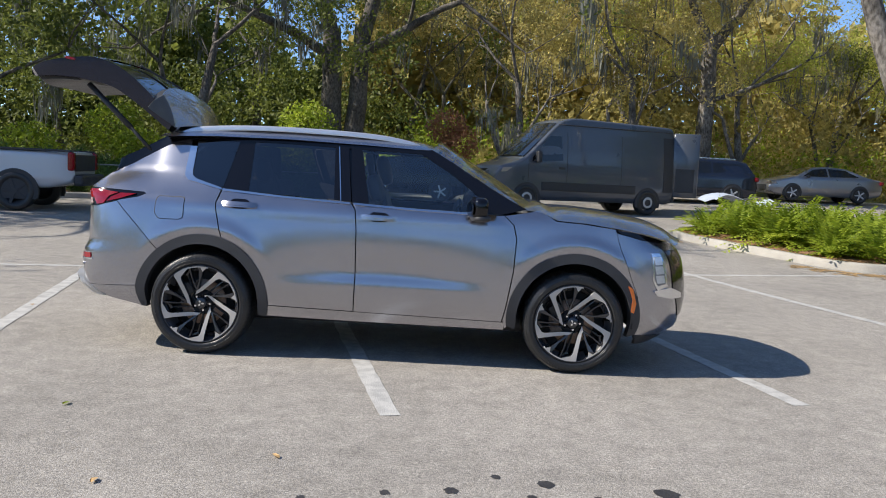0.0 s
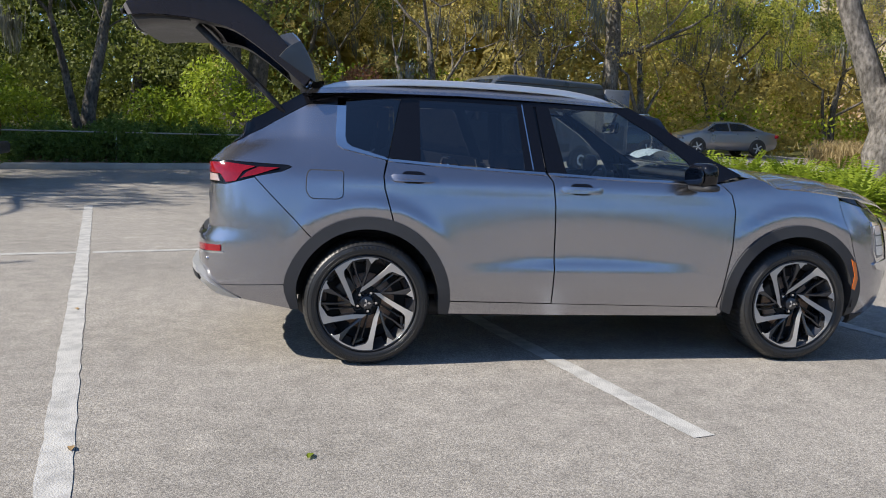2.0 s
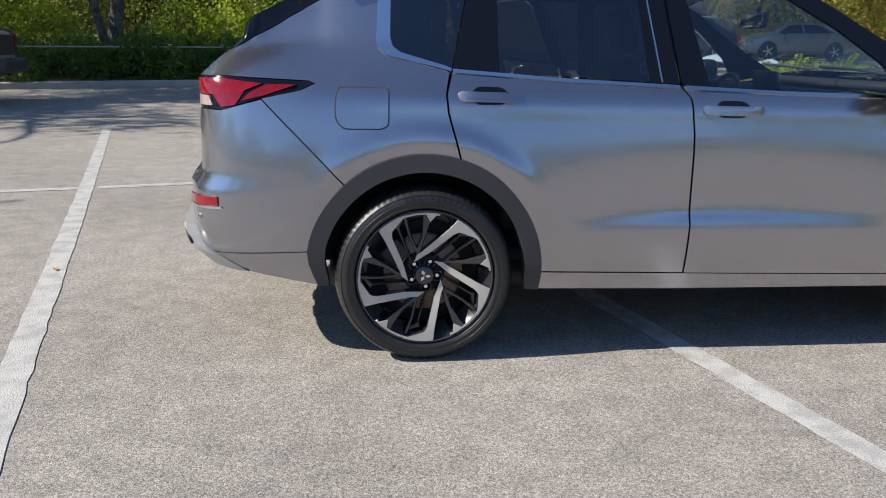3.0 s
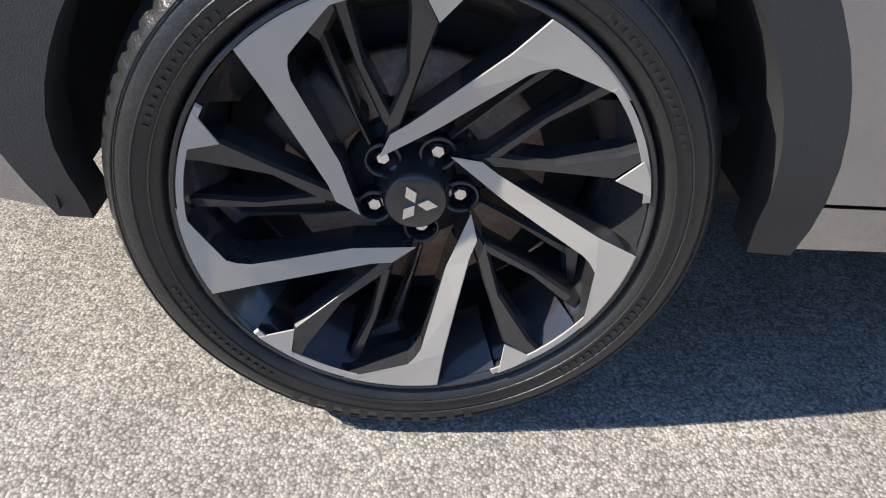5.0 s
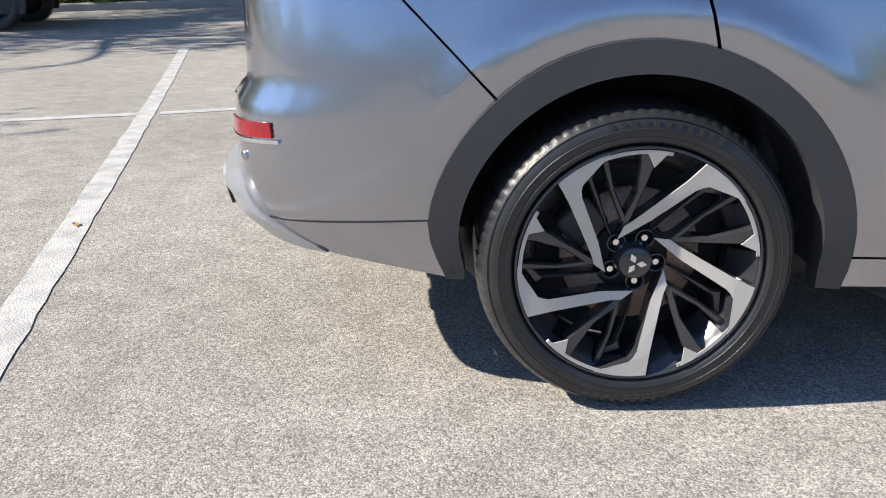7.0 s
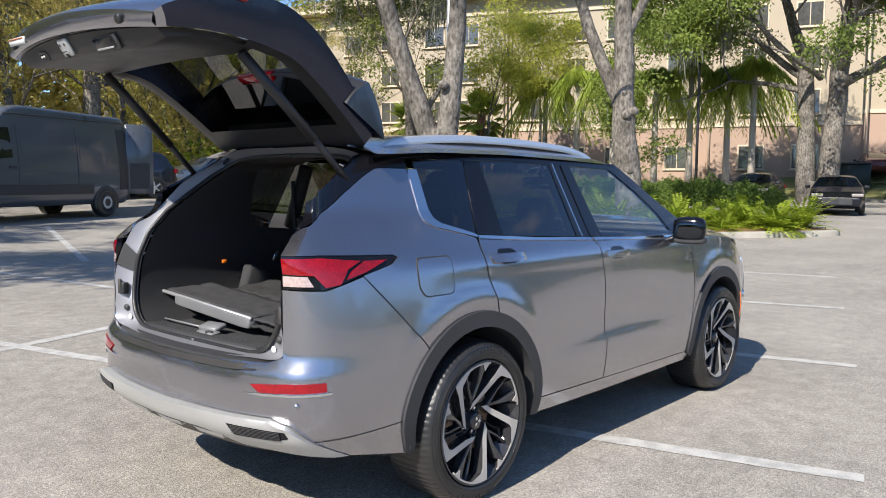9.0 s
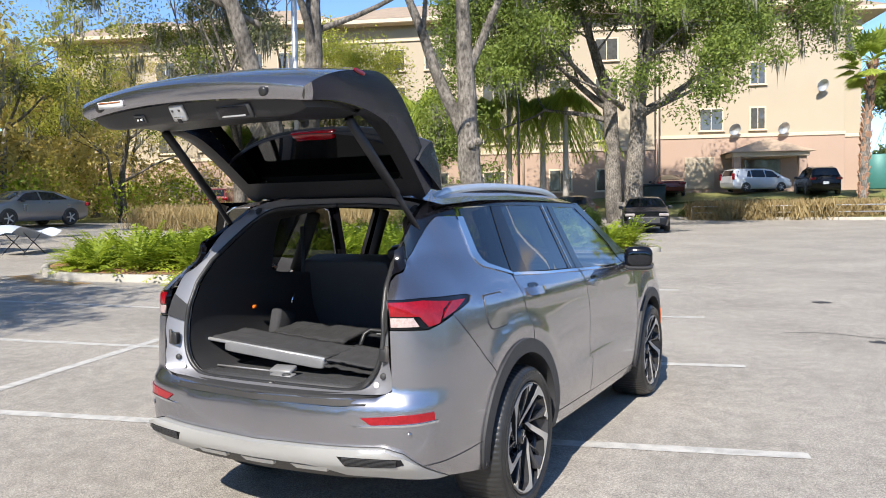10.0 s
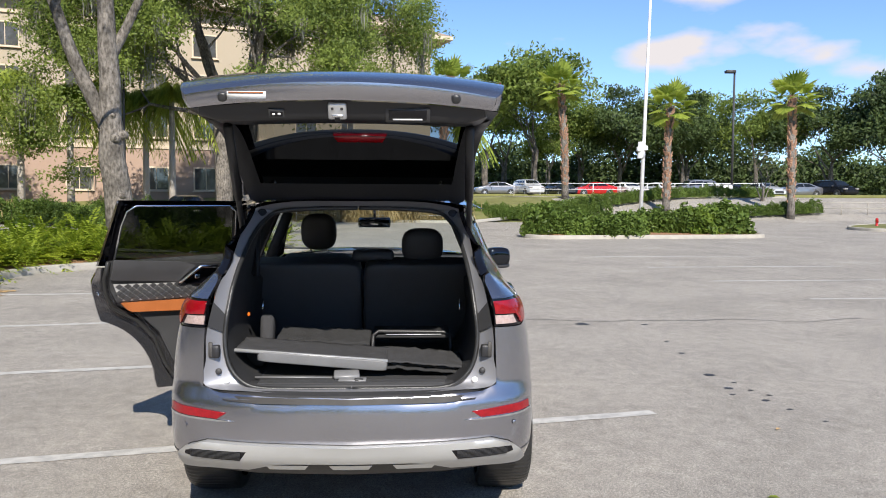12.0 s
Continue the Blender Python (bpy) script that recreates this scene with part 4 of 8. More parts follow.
tree("young_tree", "light green young tree before the building", (36.0, 23.0), [((.0, .05, 1), 4.2, .16), ((.2, -.1, 1), 3.8, .12), ((-.2, .2, 1), 3.0, .1)], BARK, L_SPRING, 3, 1.2, 130, 0.18, 0, 81, lift=0.3)
tree("young_tree", "light green young tree before the building", (36.0, 27.0), [((.0, .05, 1), 4.4, .18), ((.2, -.1, 1), 4.0, .12), ((-.2, .2, 1), 3.2, .1)], BARK, L_SPRING, 3, 1.3, 130, 0.18, 0, 82, lift=0.3)
tree("oak_tree", "grey-green oak hung with moss by the building", (26.5, 24.5), [((.0, .05, 1), 5.6, .34), ((.25, .2, 1), 5.2, .24), ((-.5, -.3, .9), 4.6, .2, (0, 0, 2.6), 4), ((.5, -.4, .9), 4.6, .2, (0, 0, 3.0), 4)], DARKBARK, L_GREY, 4, 1.4, 110, 0.19, 160, 83)

# dark trees beyond the far lot
FARTREES = [((80, -8.5), 84, L_MID, 1.2), ((82, -14), 85, L_MID, 1.3), ((92, -26), 86, L_DARK, 0.95), ((90, -33), 87, L_DARK, 0.95), ((88, -41), 88, L_MID, 0.95), ((86, -49), 89, L_DARK, 1.0), ((84, -56), 90, L_DARK, 1.1),
            ((80, -64), 91, L_DARK, 1.15), ((92, -12), 92, L_MID, 1.05), ((96, -22), 93, L_MID, 1.0), ((90, -17), 97, L_MID, 0.7), ((98, -36), 98, L_MID, 1.05), ((76, -72), 94, L_DARK, 1.1)]
kinds = {}
for (x, y), sd, lf, s in FARTREES:
    if lf.name not in kinds:
        kinds[lf.name] = tree("broad_tree", "broad dense tree beyond the far car park", (x, y), [((.05, .05, 1), 4.4, .35), ((-.2, .2, 1), 4.0, .25)], DARKBARK, lf, 4, 1.9, 90, 0.42, 0, sd, spread=0.7, group="far trees")
    else:
        c = copy_thing(kinds[lf.name], Matrix.Translation((x, y, gz(x, y))) @ Matrix.Rotation(radians(sd * 47), 4, 'Z'))
        c.scale = (s, s, s)


def under(rng, n, xa=2, xb=34, tall=4.0, lumps=130):
    """Undergrowth of the woods: loose lumps from the ground up."""
    x0 = rng.uniform(xa, xb, lumps)
    y0 = 31 + 0.10 * x0 + rng.uniform(-3, 10, lumps)
    z0 = rng.uniform(0, 1, lumps) ** 1.6 * tall
    k = rng.integers(0, lumps, n)
    d = rng.normal(size=(n, 3))
    d /= np.linalg.norm(d, axis=1)[:, None]
    d *= rng.uniform(0.2, 1.0, (n, 1)) ** 0.5 * (1.6, 1.3, 1.1)
    c = np.stack([x0[k], y0[k], z0[k] + 0.7], 1) + d
    c[:, 2] += 0.03 * np.maximum(0, c[:, 1] - 6)
    return c


mass("woodland_undergrowth", "tangled olive undergrowth of the woods", 24000, under, 0.26, L_OLIVE, 91, "undergrowth")
mass("woodland_undergrowth", "fresh green undergrowth of the woods", 16000, lambda rng, n: under(rng, n, 0, 34, 2.0, 60), 0.24, L_FERN, 92, "undergrowth")
mass("woodland_undergrowth", "dark green undergrowth of the woods", 60000, lambda rng, n: under(rng, n, -45, 0, 5.0, 220) + (0, 3, 0), 0.26, L_OAK, 95, "undergrowth")


def bushes(rng, n, spots=(), r=1.0):
    k = rng.integers(0, len(spots), n)
    p = np.array(spots)[k]
    d = rng.normal(size=(n, 3))
    d /= np.linalg.norm(d, axis=1)[:, None]
    d *= rng.uniform(0.3, 1.0, (n, 1)) ** 0.5 * (r, r * .8, r * .9)
    c = np.stack([p[:, 0], p[:, 1], p[:, 2]], 1) + d
    c[:, 2] += 0.03 * np.maximum(0, c[:, 1] - 6) + .3
    return c


mass("red_bush", "reddish new-leaved bush at the wood's edge", 3000, lambda rng, n: bushes(rng, n, [(1.4, 24.9, .9), (2.0, 25.0, 1.7), (1.5, 25.2, 2.3)], .85), 0.15, L_RED, 97, "bush")
mass("green_bush", "bright green bushes under the oaks", 15000, lambda rng, n: bushes(rng, n, [(-4.3, 22.4, .6), (-5.4, 22.6, .9), (-9.5, 22.5, .7), (-1.2, 22.6, .5), (-2.5, 22.8, .9), (-13, 21.5, .7), (-17, 22, .8), (-3.6, 23.2, 2.0), (-10.8, 23.4, 1.6)], 1.15), 0.16, L_FERN, 98, "bush")


def far_wall(rng, n, xa=-120, xb=-1):
    x = rng.uniform(xa, xb, n)
    top = 13 + 4 * np.sin(x * 0.11) + 3 * np.sin(x * 0.37 + 1) + 1.5 * np.sin(x * 1.3)
    z = rng.uniform(0, 1, n) ** 1.15 * top
    return np.stack([x, 56 + rng.normal(size=n) * 3 + 0.2 * x + 5 * np.sin(x * .45), z + 1.0], 1)


mass("far_woods", "dense dark woods far behind the lot", 90000, far_wall, .95, L_OAK, 93, "woods")
mass("far_woods", "sunlit olive woods far behind the lot", 52000, lambda rng, n: far_wall(rng, n, -6, 50) - (0, 4, 0), .95, L_OLIVE, 193, "woods")


def far_wall2(rng, n):
    y = rng.uniform(-160, -4, n)
    top = 9 + 2 * np.sin(y * 0.13) + 2 * np.sin(y * 0.41 + 1)
    z = rng.uniform(0, 1, n) ** 1.1 * top
    return np.stack([108 + rng.normal(size=n) * 3, y, z + 1.2], 1)


mass("far_woods", "line of dark trees on the far side", 120000, far_wall2, .65, L_DARK, 94, "woods")
mass("far_woods", "shaded thicket below the far trees", 30000, lambda rng, n: np.stack([113 + rng.normal(size=n) * 1.5, rng.uniform(-160, 20, n), rng.uniform(0, 1, n) ** 1.3 * 6.5 + 1.0], 1), 1.1, L_DARK, 194, "woods")


def far_wall3(rng, n):
    a = rng.uniform(math.pi * 0.75, math.pi * 1.75, n)
    r = 70 + rng.normal(size=n) * 3
    z = rng.uniform(0, 1, n) ** 1.1 * (9 + 3 * np.sin(a * 17))
    return np.stack([r * np.cos(a), r * np.sin(a), z], 1)


mass("far_woods", "belt of trees closing the lot on the near side", 16000, far_wall3, 1.4, L_OAK, 96, "woods")


# ---- palms ----
def palm(at, height, label, seed, n=26):
    rng = np.random.default_rng(seed)
    th = thing("palm_tree", label, "palm tree", "palms", m=Matrix.Translation((*at, gz(*at))))
    bm = bmesh.new()
    lean = rng.normal(size=2) * 0.2
    pts = [(lean[0] * (i / 10) ** 2, lean[1] * (i / 10) ** 2, -0.1 + height * i / 10) for i in range(11)]
    add_tube(bm, pts, [0.26 - 0.008 * i for i in range(11)], 12)
    part("trunk", bm, BARK, th)
    bm = bmesh.new()
    for i in range(170):
        z = height * rng.uniform(0.12, 0.99)
        a = rng.uniform(0, 6.28)
        t = z / height
        c = (lean[0] * t * t + 0.24 * math.cos(a), lean[1] * t * t + 0.24 * math.sin(a), z)
        add_box(bm, c, (0.05, 0.12, 0.30), (0, 25, math.degrees(a)))
    part("frond_base_sheath", bm, PALMBARK, th, "rough brown frond bases", smooth=False)
    top = np.array((lean[0], lean[1], height))
    cs, aa, bb = [], [], []
    st = bmesh.new()
    for k in range(n):
        az, el = k * 2.4 + rng.uniform(-.3, .3), -0.75 + 2.0 * k / n + rng.uniform(-.12, .12)
        d = np.array((math.cos(az) * math.cos(el), math.sin(az) * math.cos(el), math.sin(el)))
        side = np.array((-math.sin(az), math.cos(az), 0))
        up = np.cross(d, side)
        ln = 1.15
        mid = top + d * ln + (0, 0, -0.15)
        add_tube(st, [tuple(top), tuple(top + d * ln * 0.5 + (0, 0, 0.04)), tuple(mid)], 0.022, 4)
        for j in range(22):
            f = (j - 10.5) / 10.5 * 2.1
            dd = d * math.cos(f) + side * math.sin(f) + up * (0.25 * abs(math.sin(f))) - np.array((0, 0, 0.25 + 0.2 * abs(f)))
            dd /= np.linalg.norm(dd)
            L = 0.95 * rng.uniform(0.88, 1.08) * (1 - 0.12 * abs(f))
            cs.append(mid + dd * L / 2)
            aa.append(dd * L / 2)
            bb.append(np.cross(dd, up) * 0.10)
    part("stalk", st, L_PALM, th)["kind"] = "stuff"
    part_mesh("fronds", quads_mesh("fronds", np.array(cs), np.array(aa), np.array(bb)), L_PALM, th, "green fan-shaped fronds", smooth=False)
    return th


PALMGREY = paint("pale_palm_trunk", (0.42, 0.38, 0.33), .9, 0, .2, 3, 20, .6)


def feather_palm(at, height, seed, s=1.0):
    rng = np.random.default_rng(seed)
    th = thing("palm_tree", "slim feather palm with drooping fronds by the building", "palm tree", "palms", m=Matrix.Translation((*at, gz(*at))) @ Matrix.Diagonal((s, s, 1, 1)))
    part("trunk", tube([(0, 0, -.1), (0, 0, height * .5), (.05, 0, height + 1.1)], [.21, .16, .12], 10), PALMGREY, th)
    cs, aa, bb = [], [], []
    height += 1.1
    for k in range(44):
        az, el = rng.uniform(0, 2 * math.pi), rng.uniform(0.5, 1.5)
        d = np.array((math.cos(az), math.sin(az), 0))
        side = np.array((-math.sin(az), math.cos(az), 0))
        L = rng.uniform(2.1, 3.1)
        for i in range(26):
            t = (i + 1) / 26
            p = np.array((0.05, 0, height)) + d * L * math.cos(el) * t + d * .5 * t * t + np.array((0, 0, L * math.sin(el) * t - 4.6 * t * t))
            for sg in (-1, 1):
                q = side * sg * rng.uniform(.3, .7) + d * 0.2 + np.array((0, 0, -0.9))
                q = q / np.linalg.norm(q) * 0.95 * (1 - 0.5 * t)
                cs.append(p + q / 2)
                aa.append(q / 2)
                bb.append(d * 0.035)
    part_mesh("fronds", quads_mesh("fronds", np.array(cs), np.array(aa), np.array(bb)), L_PALM, th, "drooping yellow-green feather fronds", smooth=False)


palm((44.5, -2.35), 8.3, "cabbage palm with a fan crown by the building corner", 101)
palm((52.5, -11.55), 8.1, "cabbage palm with rough reddish trunk", 102)
palm((48.5, -17.55), 7.2, "cabbage palm with a rounded fan crown", 103)
palm((47.0, -25.35), 8.0, "cabbage palm with a rounded fan crown", 104)
palm((34.5, 31.5), 4.2, "cabbage palm before the building", 105)
palm((37.0, 28.5), 4.6, "cabbage palm before the building", 106)
for i, (x, y, h) in enumerate(((37, 21.5, 5.6), (37.5, 24, 5.2), (36.5, 18.9, 5.9), (38, 15.2, 5.8), (38.5, 13.4, 5.4), (38.0, 11.9, 5.7), (36.8, 16.6, 5.3), (62, -5, 4.6))):
    feather_palm((x, y), h, 110 + i)


# ---- apartment building ----
def building():
    th = thing("apartment_building", "four-storey cream and tan stucco apartment building", "building", m=Matrix.Translation((57.85, -1.2, 0.9)) @ Matrix.Rotation(math.atan2(0.943, -0.333), 4, 'Z'))
    # local: x runs along the front, y points away from the lot (negative: towards the viewer side is +y after the turn)
    top = 13.7

    def wall(name, x0, x1, y0, y1, z0, z1, mat, label=""):
        part(name, box(((x0 + x1) / 2, (y0 + y1) / 2, (z0 + z1) / 2), (x1 - x0, y1 - y0, z1 - z0), bevel=.02), mat, th, label, smooth=False)

    F = FRONT
    # wings: projecting blocks and recessed walls
    for x0, x1, y in ((-1.9, -0.01, 2.5), (0.0, 12.8, 0.0), (12.8, 22.0, -1.4), (22.0, 36.0, -0.8), (36.0, 47.5, -1.6), (47.5, 58, 0.0)):
        f = y * F * -1
        back = f - F * 12
        bz = 5.1 if x0 <= 0 else 4.3
        over = 1.5 if x0 < 0 else .8
        ridge = min(3.5, (x1 - x0) / 2.2)
        wall("upper_wall", x0, x1, min(f, back), max(f, back), bz + .1, top, STUCCO, "cream stucco wall")
        wall("base_wall", x0 - .0, x1 + .0, min(f + F * .06, back), max(f + F * .06, back), -1.0, bz, STUCCO2, "tan-brown stucco ground floor")
        wall("band", x0 - .03, x1 + .03, min(f + F * .14, f - F * .1), max(f + F * .14, f - F * .1), bz - .08, bz + .16, TRIMTAN)
        wall("cornice", x0 - .05, x1 + .05, min(f + F * .12, f - F * .1), max(f + F * .12, f - F * .1), 12.5, 12.66, TRIMTAN)
        part("eave", box(((x0 + x1) / 2, f - F * 5.4, top + .12), (x1 - x0 + 2 * over, 13.0, .28 + .02 * over), bevel=.03), TRIMTAN, th, smooth=False)
        bm = bmesh.new()
        yf, yb = f + F * 1.1, f - F * 11.9
        a = [bm.verts.new(p) for p in ((x0 - over, yf, top + .27), (x1 + over, yf, top + .27), (x1 + over, yb, top + .27), (x0 - over, yb, top + .27))]
        r = [bm.verts.new(p) for p in ((x0 + ridge, (yf + yb) / 2, top + 2.6), (x1 - ridge, (yf + yb) / 2, top + 2.6))]
        bm.faces.new((a[0], a[1], r[1], r[0]))
        bm.faces.new((a[1], a[2], r[1]))
        bm.faces.new((a[2], a[3], r[0], r[1]))
        bm.faces.new((a[3], a[0], r[0]))
        part("roof", bm, ROOFMAT, th, "brown hipped roof", smooth=False)

    def window(x, z, f, w=1.5, h=1.45, lights=2):
        win = part("window", box((x, f + F * .03, z), (w + .16, .10, h + .16), bevel=.015), TRIMTAN, th, smooth=False)
        for k in range(lights):
            pw = w / lights
            part("pane", box((x - w / 2 + pw * (k + .5), f + F * .085, z), (pw - .05, .02, h - .04)), WINGLASS, win, smooth=False)
        part("sill", box((x, f + F * .1, z - h / 2 - .1), (w + .3, .16, .07), bevel=.01), TRIMTAN, win, smooth=False)
        return win

    for x, w, f in ((5.7, .95, 0), (8.8, 1.5, 0), (16.0, 1.5, -1.4), (19.2, 1.5, -1.4), (23.9, 1.5, -.8), (28.0, 1.5, -.8), (31.0, 1.5, -.8), (34.2, 1.5, -.8), (38.7, 1.5, -1.6), (41.4, 1.5, -1.6),
                    (45.0, 1.5, -1.6), (49.0, 1.5, 0), (53.5, 1.5, 0)):
        rows = (6.3, 9.4) if x < 12 else (2.25, 5.75, 8.5, 11.2)
        for z in rows:
            window(x, z, -f * F, w)
    for k in range(9):
        part("eave_bracket", box((.5 + 1.5 * k, F * .45, top - .25), (.18, .9, .4), bevel=.03), TRIMTAN, th, smooth=False)
    # entrance porch with a small gabled roof
    px = 5.4
    part("porch_post", box((px - 2.1, F * 1.9, 2.2), (.5, .5, 2.8), bevel=.03), STUCCO2, th, smooth=False)
    part("porch_post", box((px + 2.1, F * 1.9, 2.2), (.5, .5, 2.8), bevel=.03), STUCCO2, th, smooth=False)
    part("porch_beam", box((px, F * 1.1, 3.7), (4.9, 2.6, .3), bevel=.03), TRIMTAN, th, smooth=False)
    bm = bmesh.new()
    a = [bm.verts.new(p) for p in ((px - 2.8, F * 2.7, 3.85), (px + 2.8, F * 2.7, 3.85), (px + 2.8, 0, 3.85), (px - 2.8, 0, 3.85), (px, F * 1.4, 4.85), (px, 0, 4.85))]
    for q in ((0, 1, 4), (1, 2, 5, 4), (3, 0, 4, 5), (0, 3, 2, 1)):
        bm.faces.new([a[i] for i in q])
    part("porch_roof", bm, ROOFMAT, th, "small brown hipped porch roof", smooth=False)
    part("entrance_door", box((px, F * .08, 2.2), (2.4, .1, 2.5), bevel=.02), WINGLASS, th, smooth=False)
    part("service_door", box((9.6, F * .1, 2.6), (2.0, .1, 2.2), bevel=.02), STUCCO, th, smooth=False)
    # satellite dishes on the wall
    for x, z in ((1.7, 8.4), (4.2, 5.6), (7.4, 5.6)):
        d = part("satellite_dish", lathe([(.02, .0), (.2, .03), (.34, .1), (.42, .2), (.43, .2), (.34, .08), (.02, -.02)], 20), GALV, th)
        d.location = (x, F * .55, z)
        d.rotation_euler = (radians(-25 * F), 0, radians(20))
        part("arm", tube([(x, 0, z - .3), (x, F * .4, z - .25), (x, F * .55, z)], .03, 6), GALV, th)
    for x in (12.8, 22.0, 36.0, 47.5):
        part("downpipe", tube([(x - .2, F * 1.6, 0), (x - .2, F * 1.6, 13)], .06, 8), TRIMTAN, th)
    return th


FRONT = 1.0
building()


# ---- other vehicles ----
def wheel_parts(parent, x, y, r, w, rim_mat, spokes=5):
    """A parked wheel with tyre, rim and hub; y is the outer face."""
    tyre = part("wheel", lathe([(r * .62, -w), (r * .9, -w), (r * .98, -w * .9), (r, -w * .7), (r, -w * .3), (r * .98, -w * .1), (r * .92, 0), (r * .7, 0.005), (r * .66, -.02)], 28), RUBBER, parent, "black tyre on an alloy rim")
    tyre.location = (x, y, r)
    if y < 0:
        tyre.rotation_euler = (0, 0, math.pi)
    part("rim_barrel", lathe([(r * .67, -.005), (r * .62, -.02), (r * .56, -.06), (r * .56, -.12), (.01, -.14)], 28), PLASTIC, tyre)
    bm = bmesh.new()
    for k in range(spokes):
        a = 2 * math.pi * k / spokes
        add_box(bm, (math.cos(a) * r * .34, -.02, math.sin(a) * r * .34), (r * .62, .03, r * .16), (0, -math.degrees(a), 0), .006)
    add_tube(bm, [(0, -.05, 0), (0, 0.0, 0)], r * .16, 12)
    part("rim", bm, rim_mat, tyre, smooth=False)
    return tyre


def chains(profile):
    """Upper and lower lines of a closed side outline that starts low at the rear and runs over the roof."""
    p = [(x + 1e-4 * i, z) for i, (x, z) in enumerate(profile)]
    i0 = min(range(len(p)), key=lambda i: p[i][0])
    i1 = max(range(len(p)), key=lambda i: p[i][0])
    up = p[i0:i1 + 1] if i0 < i1 else p[i0:] + p[:i1 + 1]
    low = p[i1:] + p[:i0 + 1] if i0 < i1 else p[i1:i0 + 1]
    return sorted(up), sorted(low)


def lofted(profile, hw, taper, step=.07, soft=1, round_top=.09):
    """A body drawn through cross sections along its length, rounded over at the top."""
    up, low = chains(profile)
    x0, x1 = up[0][0], up[-1][0]
    mid = (x1 - x0) / 2
    xs = [x0 + mid * (1 - math.cos(math.pi * k / 90)) for k in range(91)]
    zt = np.array([ramp(x, up) for x in xs])
    zb = np.array([ramp(x, low) for x in xs])
    for _ in range(soft):
        zt[1:-1] = (zt[:-2] + 2 * zt[1:-1] + zt[2:]) / 4
        zb[1:-1] = (zb[:-2] + 2 * zb[1:-1] + zb[2:]) / 4
    rows = []
    for x, a, b in zip(xs, zb, zt):
        h = max(1e-3, b - a)
        r = min(round_top, h * .35)
        tp = taper(x)
        half = []
        for k in range(15):
            z = a + (h - r) * k / 14
            half.append((hw(z) * tp * (1 if k else .96), z))
        w = hw(b - r) * tp
        for k in range(1, 6):
            t = math.pi / 2 * k / 5
            half.append((w - r * 1.3 * (1 - math.cos(t)), b - r + r * math.sin(t)))
        w2 = half[-1][0]
        for f in (.75, .5, .25, 0):
            half.append((w2 * f, b + .018 * (1 - f * f)))
        ring = [(x, -y, z) for y, z in half] + [(x, y, z) for y, z in half[::-1][1:]]
        rows.append(ring)
    bm = bmesh.new()
    add_grid(bm, rows, True)
    bmesh.ops.recalc_face_normals(bm, faces=bm.faces)
    return bm


def vehicle(name, label, category, m, profile, wz, body, wheels, r, panes=(), ends=(), bits=(), tyre_w=.22, rim=None, bevel=.05, group="", dark=None, nose=.16, soft=1):
    """profile: side outline (x, z); wz: half width by height; panes: side windows (x, z); ends: panes across, as x, z, x, z, share of width; bits: name, centre, size, material."""
    th = thing(name, label, category, group, m=m)
    xa, xb = min(p[0] for p in profile), max(p[0] for p in profile)
    half = (xb - xa) / 2

    def taper(x):
        u = abs(x - (xa + xb) / 2) / half
        return 1 - nose * max(0, (u - .62) / .38) ** 2.6

    def hw(z):
        return ramp(z, wz)
    part("body", lofted(profile, hw, taper, soft=soft), body, th)
    for sg in (-1, 1):
        for poly in panes:
            bm = prism(poly, -0.02, lambda u, v, d: (u, sg * (hw(v) * taper(u) + .007 + d), v))
            part("window", bm, CARGLASS, th, "dark glass", smooth=False)
        for x in wheels:
            y0 = max(hw(r * f) * taper(x) for f in (.3, .7, 1, 1.4, 1.8, 2.2)) + .008
            arch = [(x + r * 1.16 * math.cos(a), r + r * 1.16 * math.sin(a)) for a in np.linspace(-.35, math.pi + .35, 18)]
            part("wheel_arch", prism(arch, -0.08, lambda u, v, d: (u, sg * (y0 + d), v)), PLASTIC if dark is None else dark, th, smooth=False)
            wheel_parts(th, x, sg * (y0 + .014), r, tyre_w, rim or GALV)
    for x1, z1, x2, z2, sh, mt in ends:
        bm = bmesh.new()
        d = Vector((z2 - z1, 0, x1 - x2)).normalized()
        if d.x * (x1 if abs(x1) > abs(x2) else x2) < 0 and abs(d.x) > .3:
            d = -d
        if d.z < -.5:
            d = -d
        rows = []
        for k in range(7):
            t = k / 6
            x, z = x1 + (x2 - x1) * t, z1 + (z2 - z1) * t
            w = hw(z) * taper(x) * sh
            rows.append([Vector((x, y * w, z)) + d * (.014 + .02 * (1 - y * y)) for y in np.linspace(-1, 1, 11)])
        add_grid(bm, rows)
        part("windscreen" if mt is CARGLASS else "panel", bm, mt, th)
    for nm, c, size, mt in bits:
        part(nm, box(c, size, bevel=min(size) * .3, seg=2), mt, th, smooth=False)
    return th


def at(x, y, heading, dz=0.0):
    return Matrix.Translation((x, y, gz(x, y) + dz)) @ Matrix.Rotation(radians(heading), 4, 'Z')


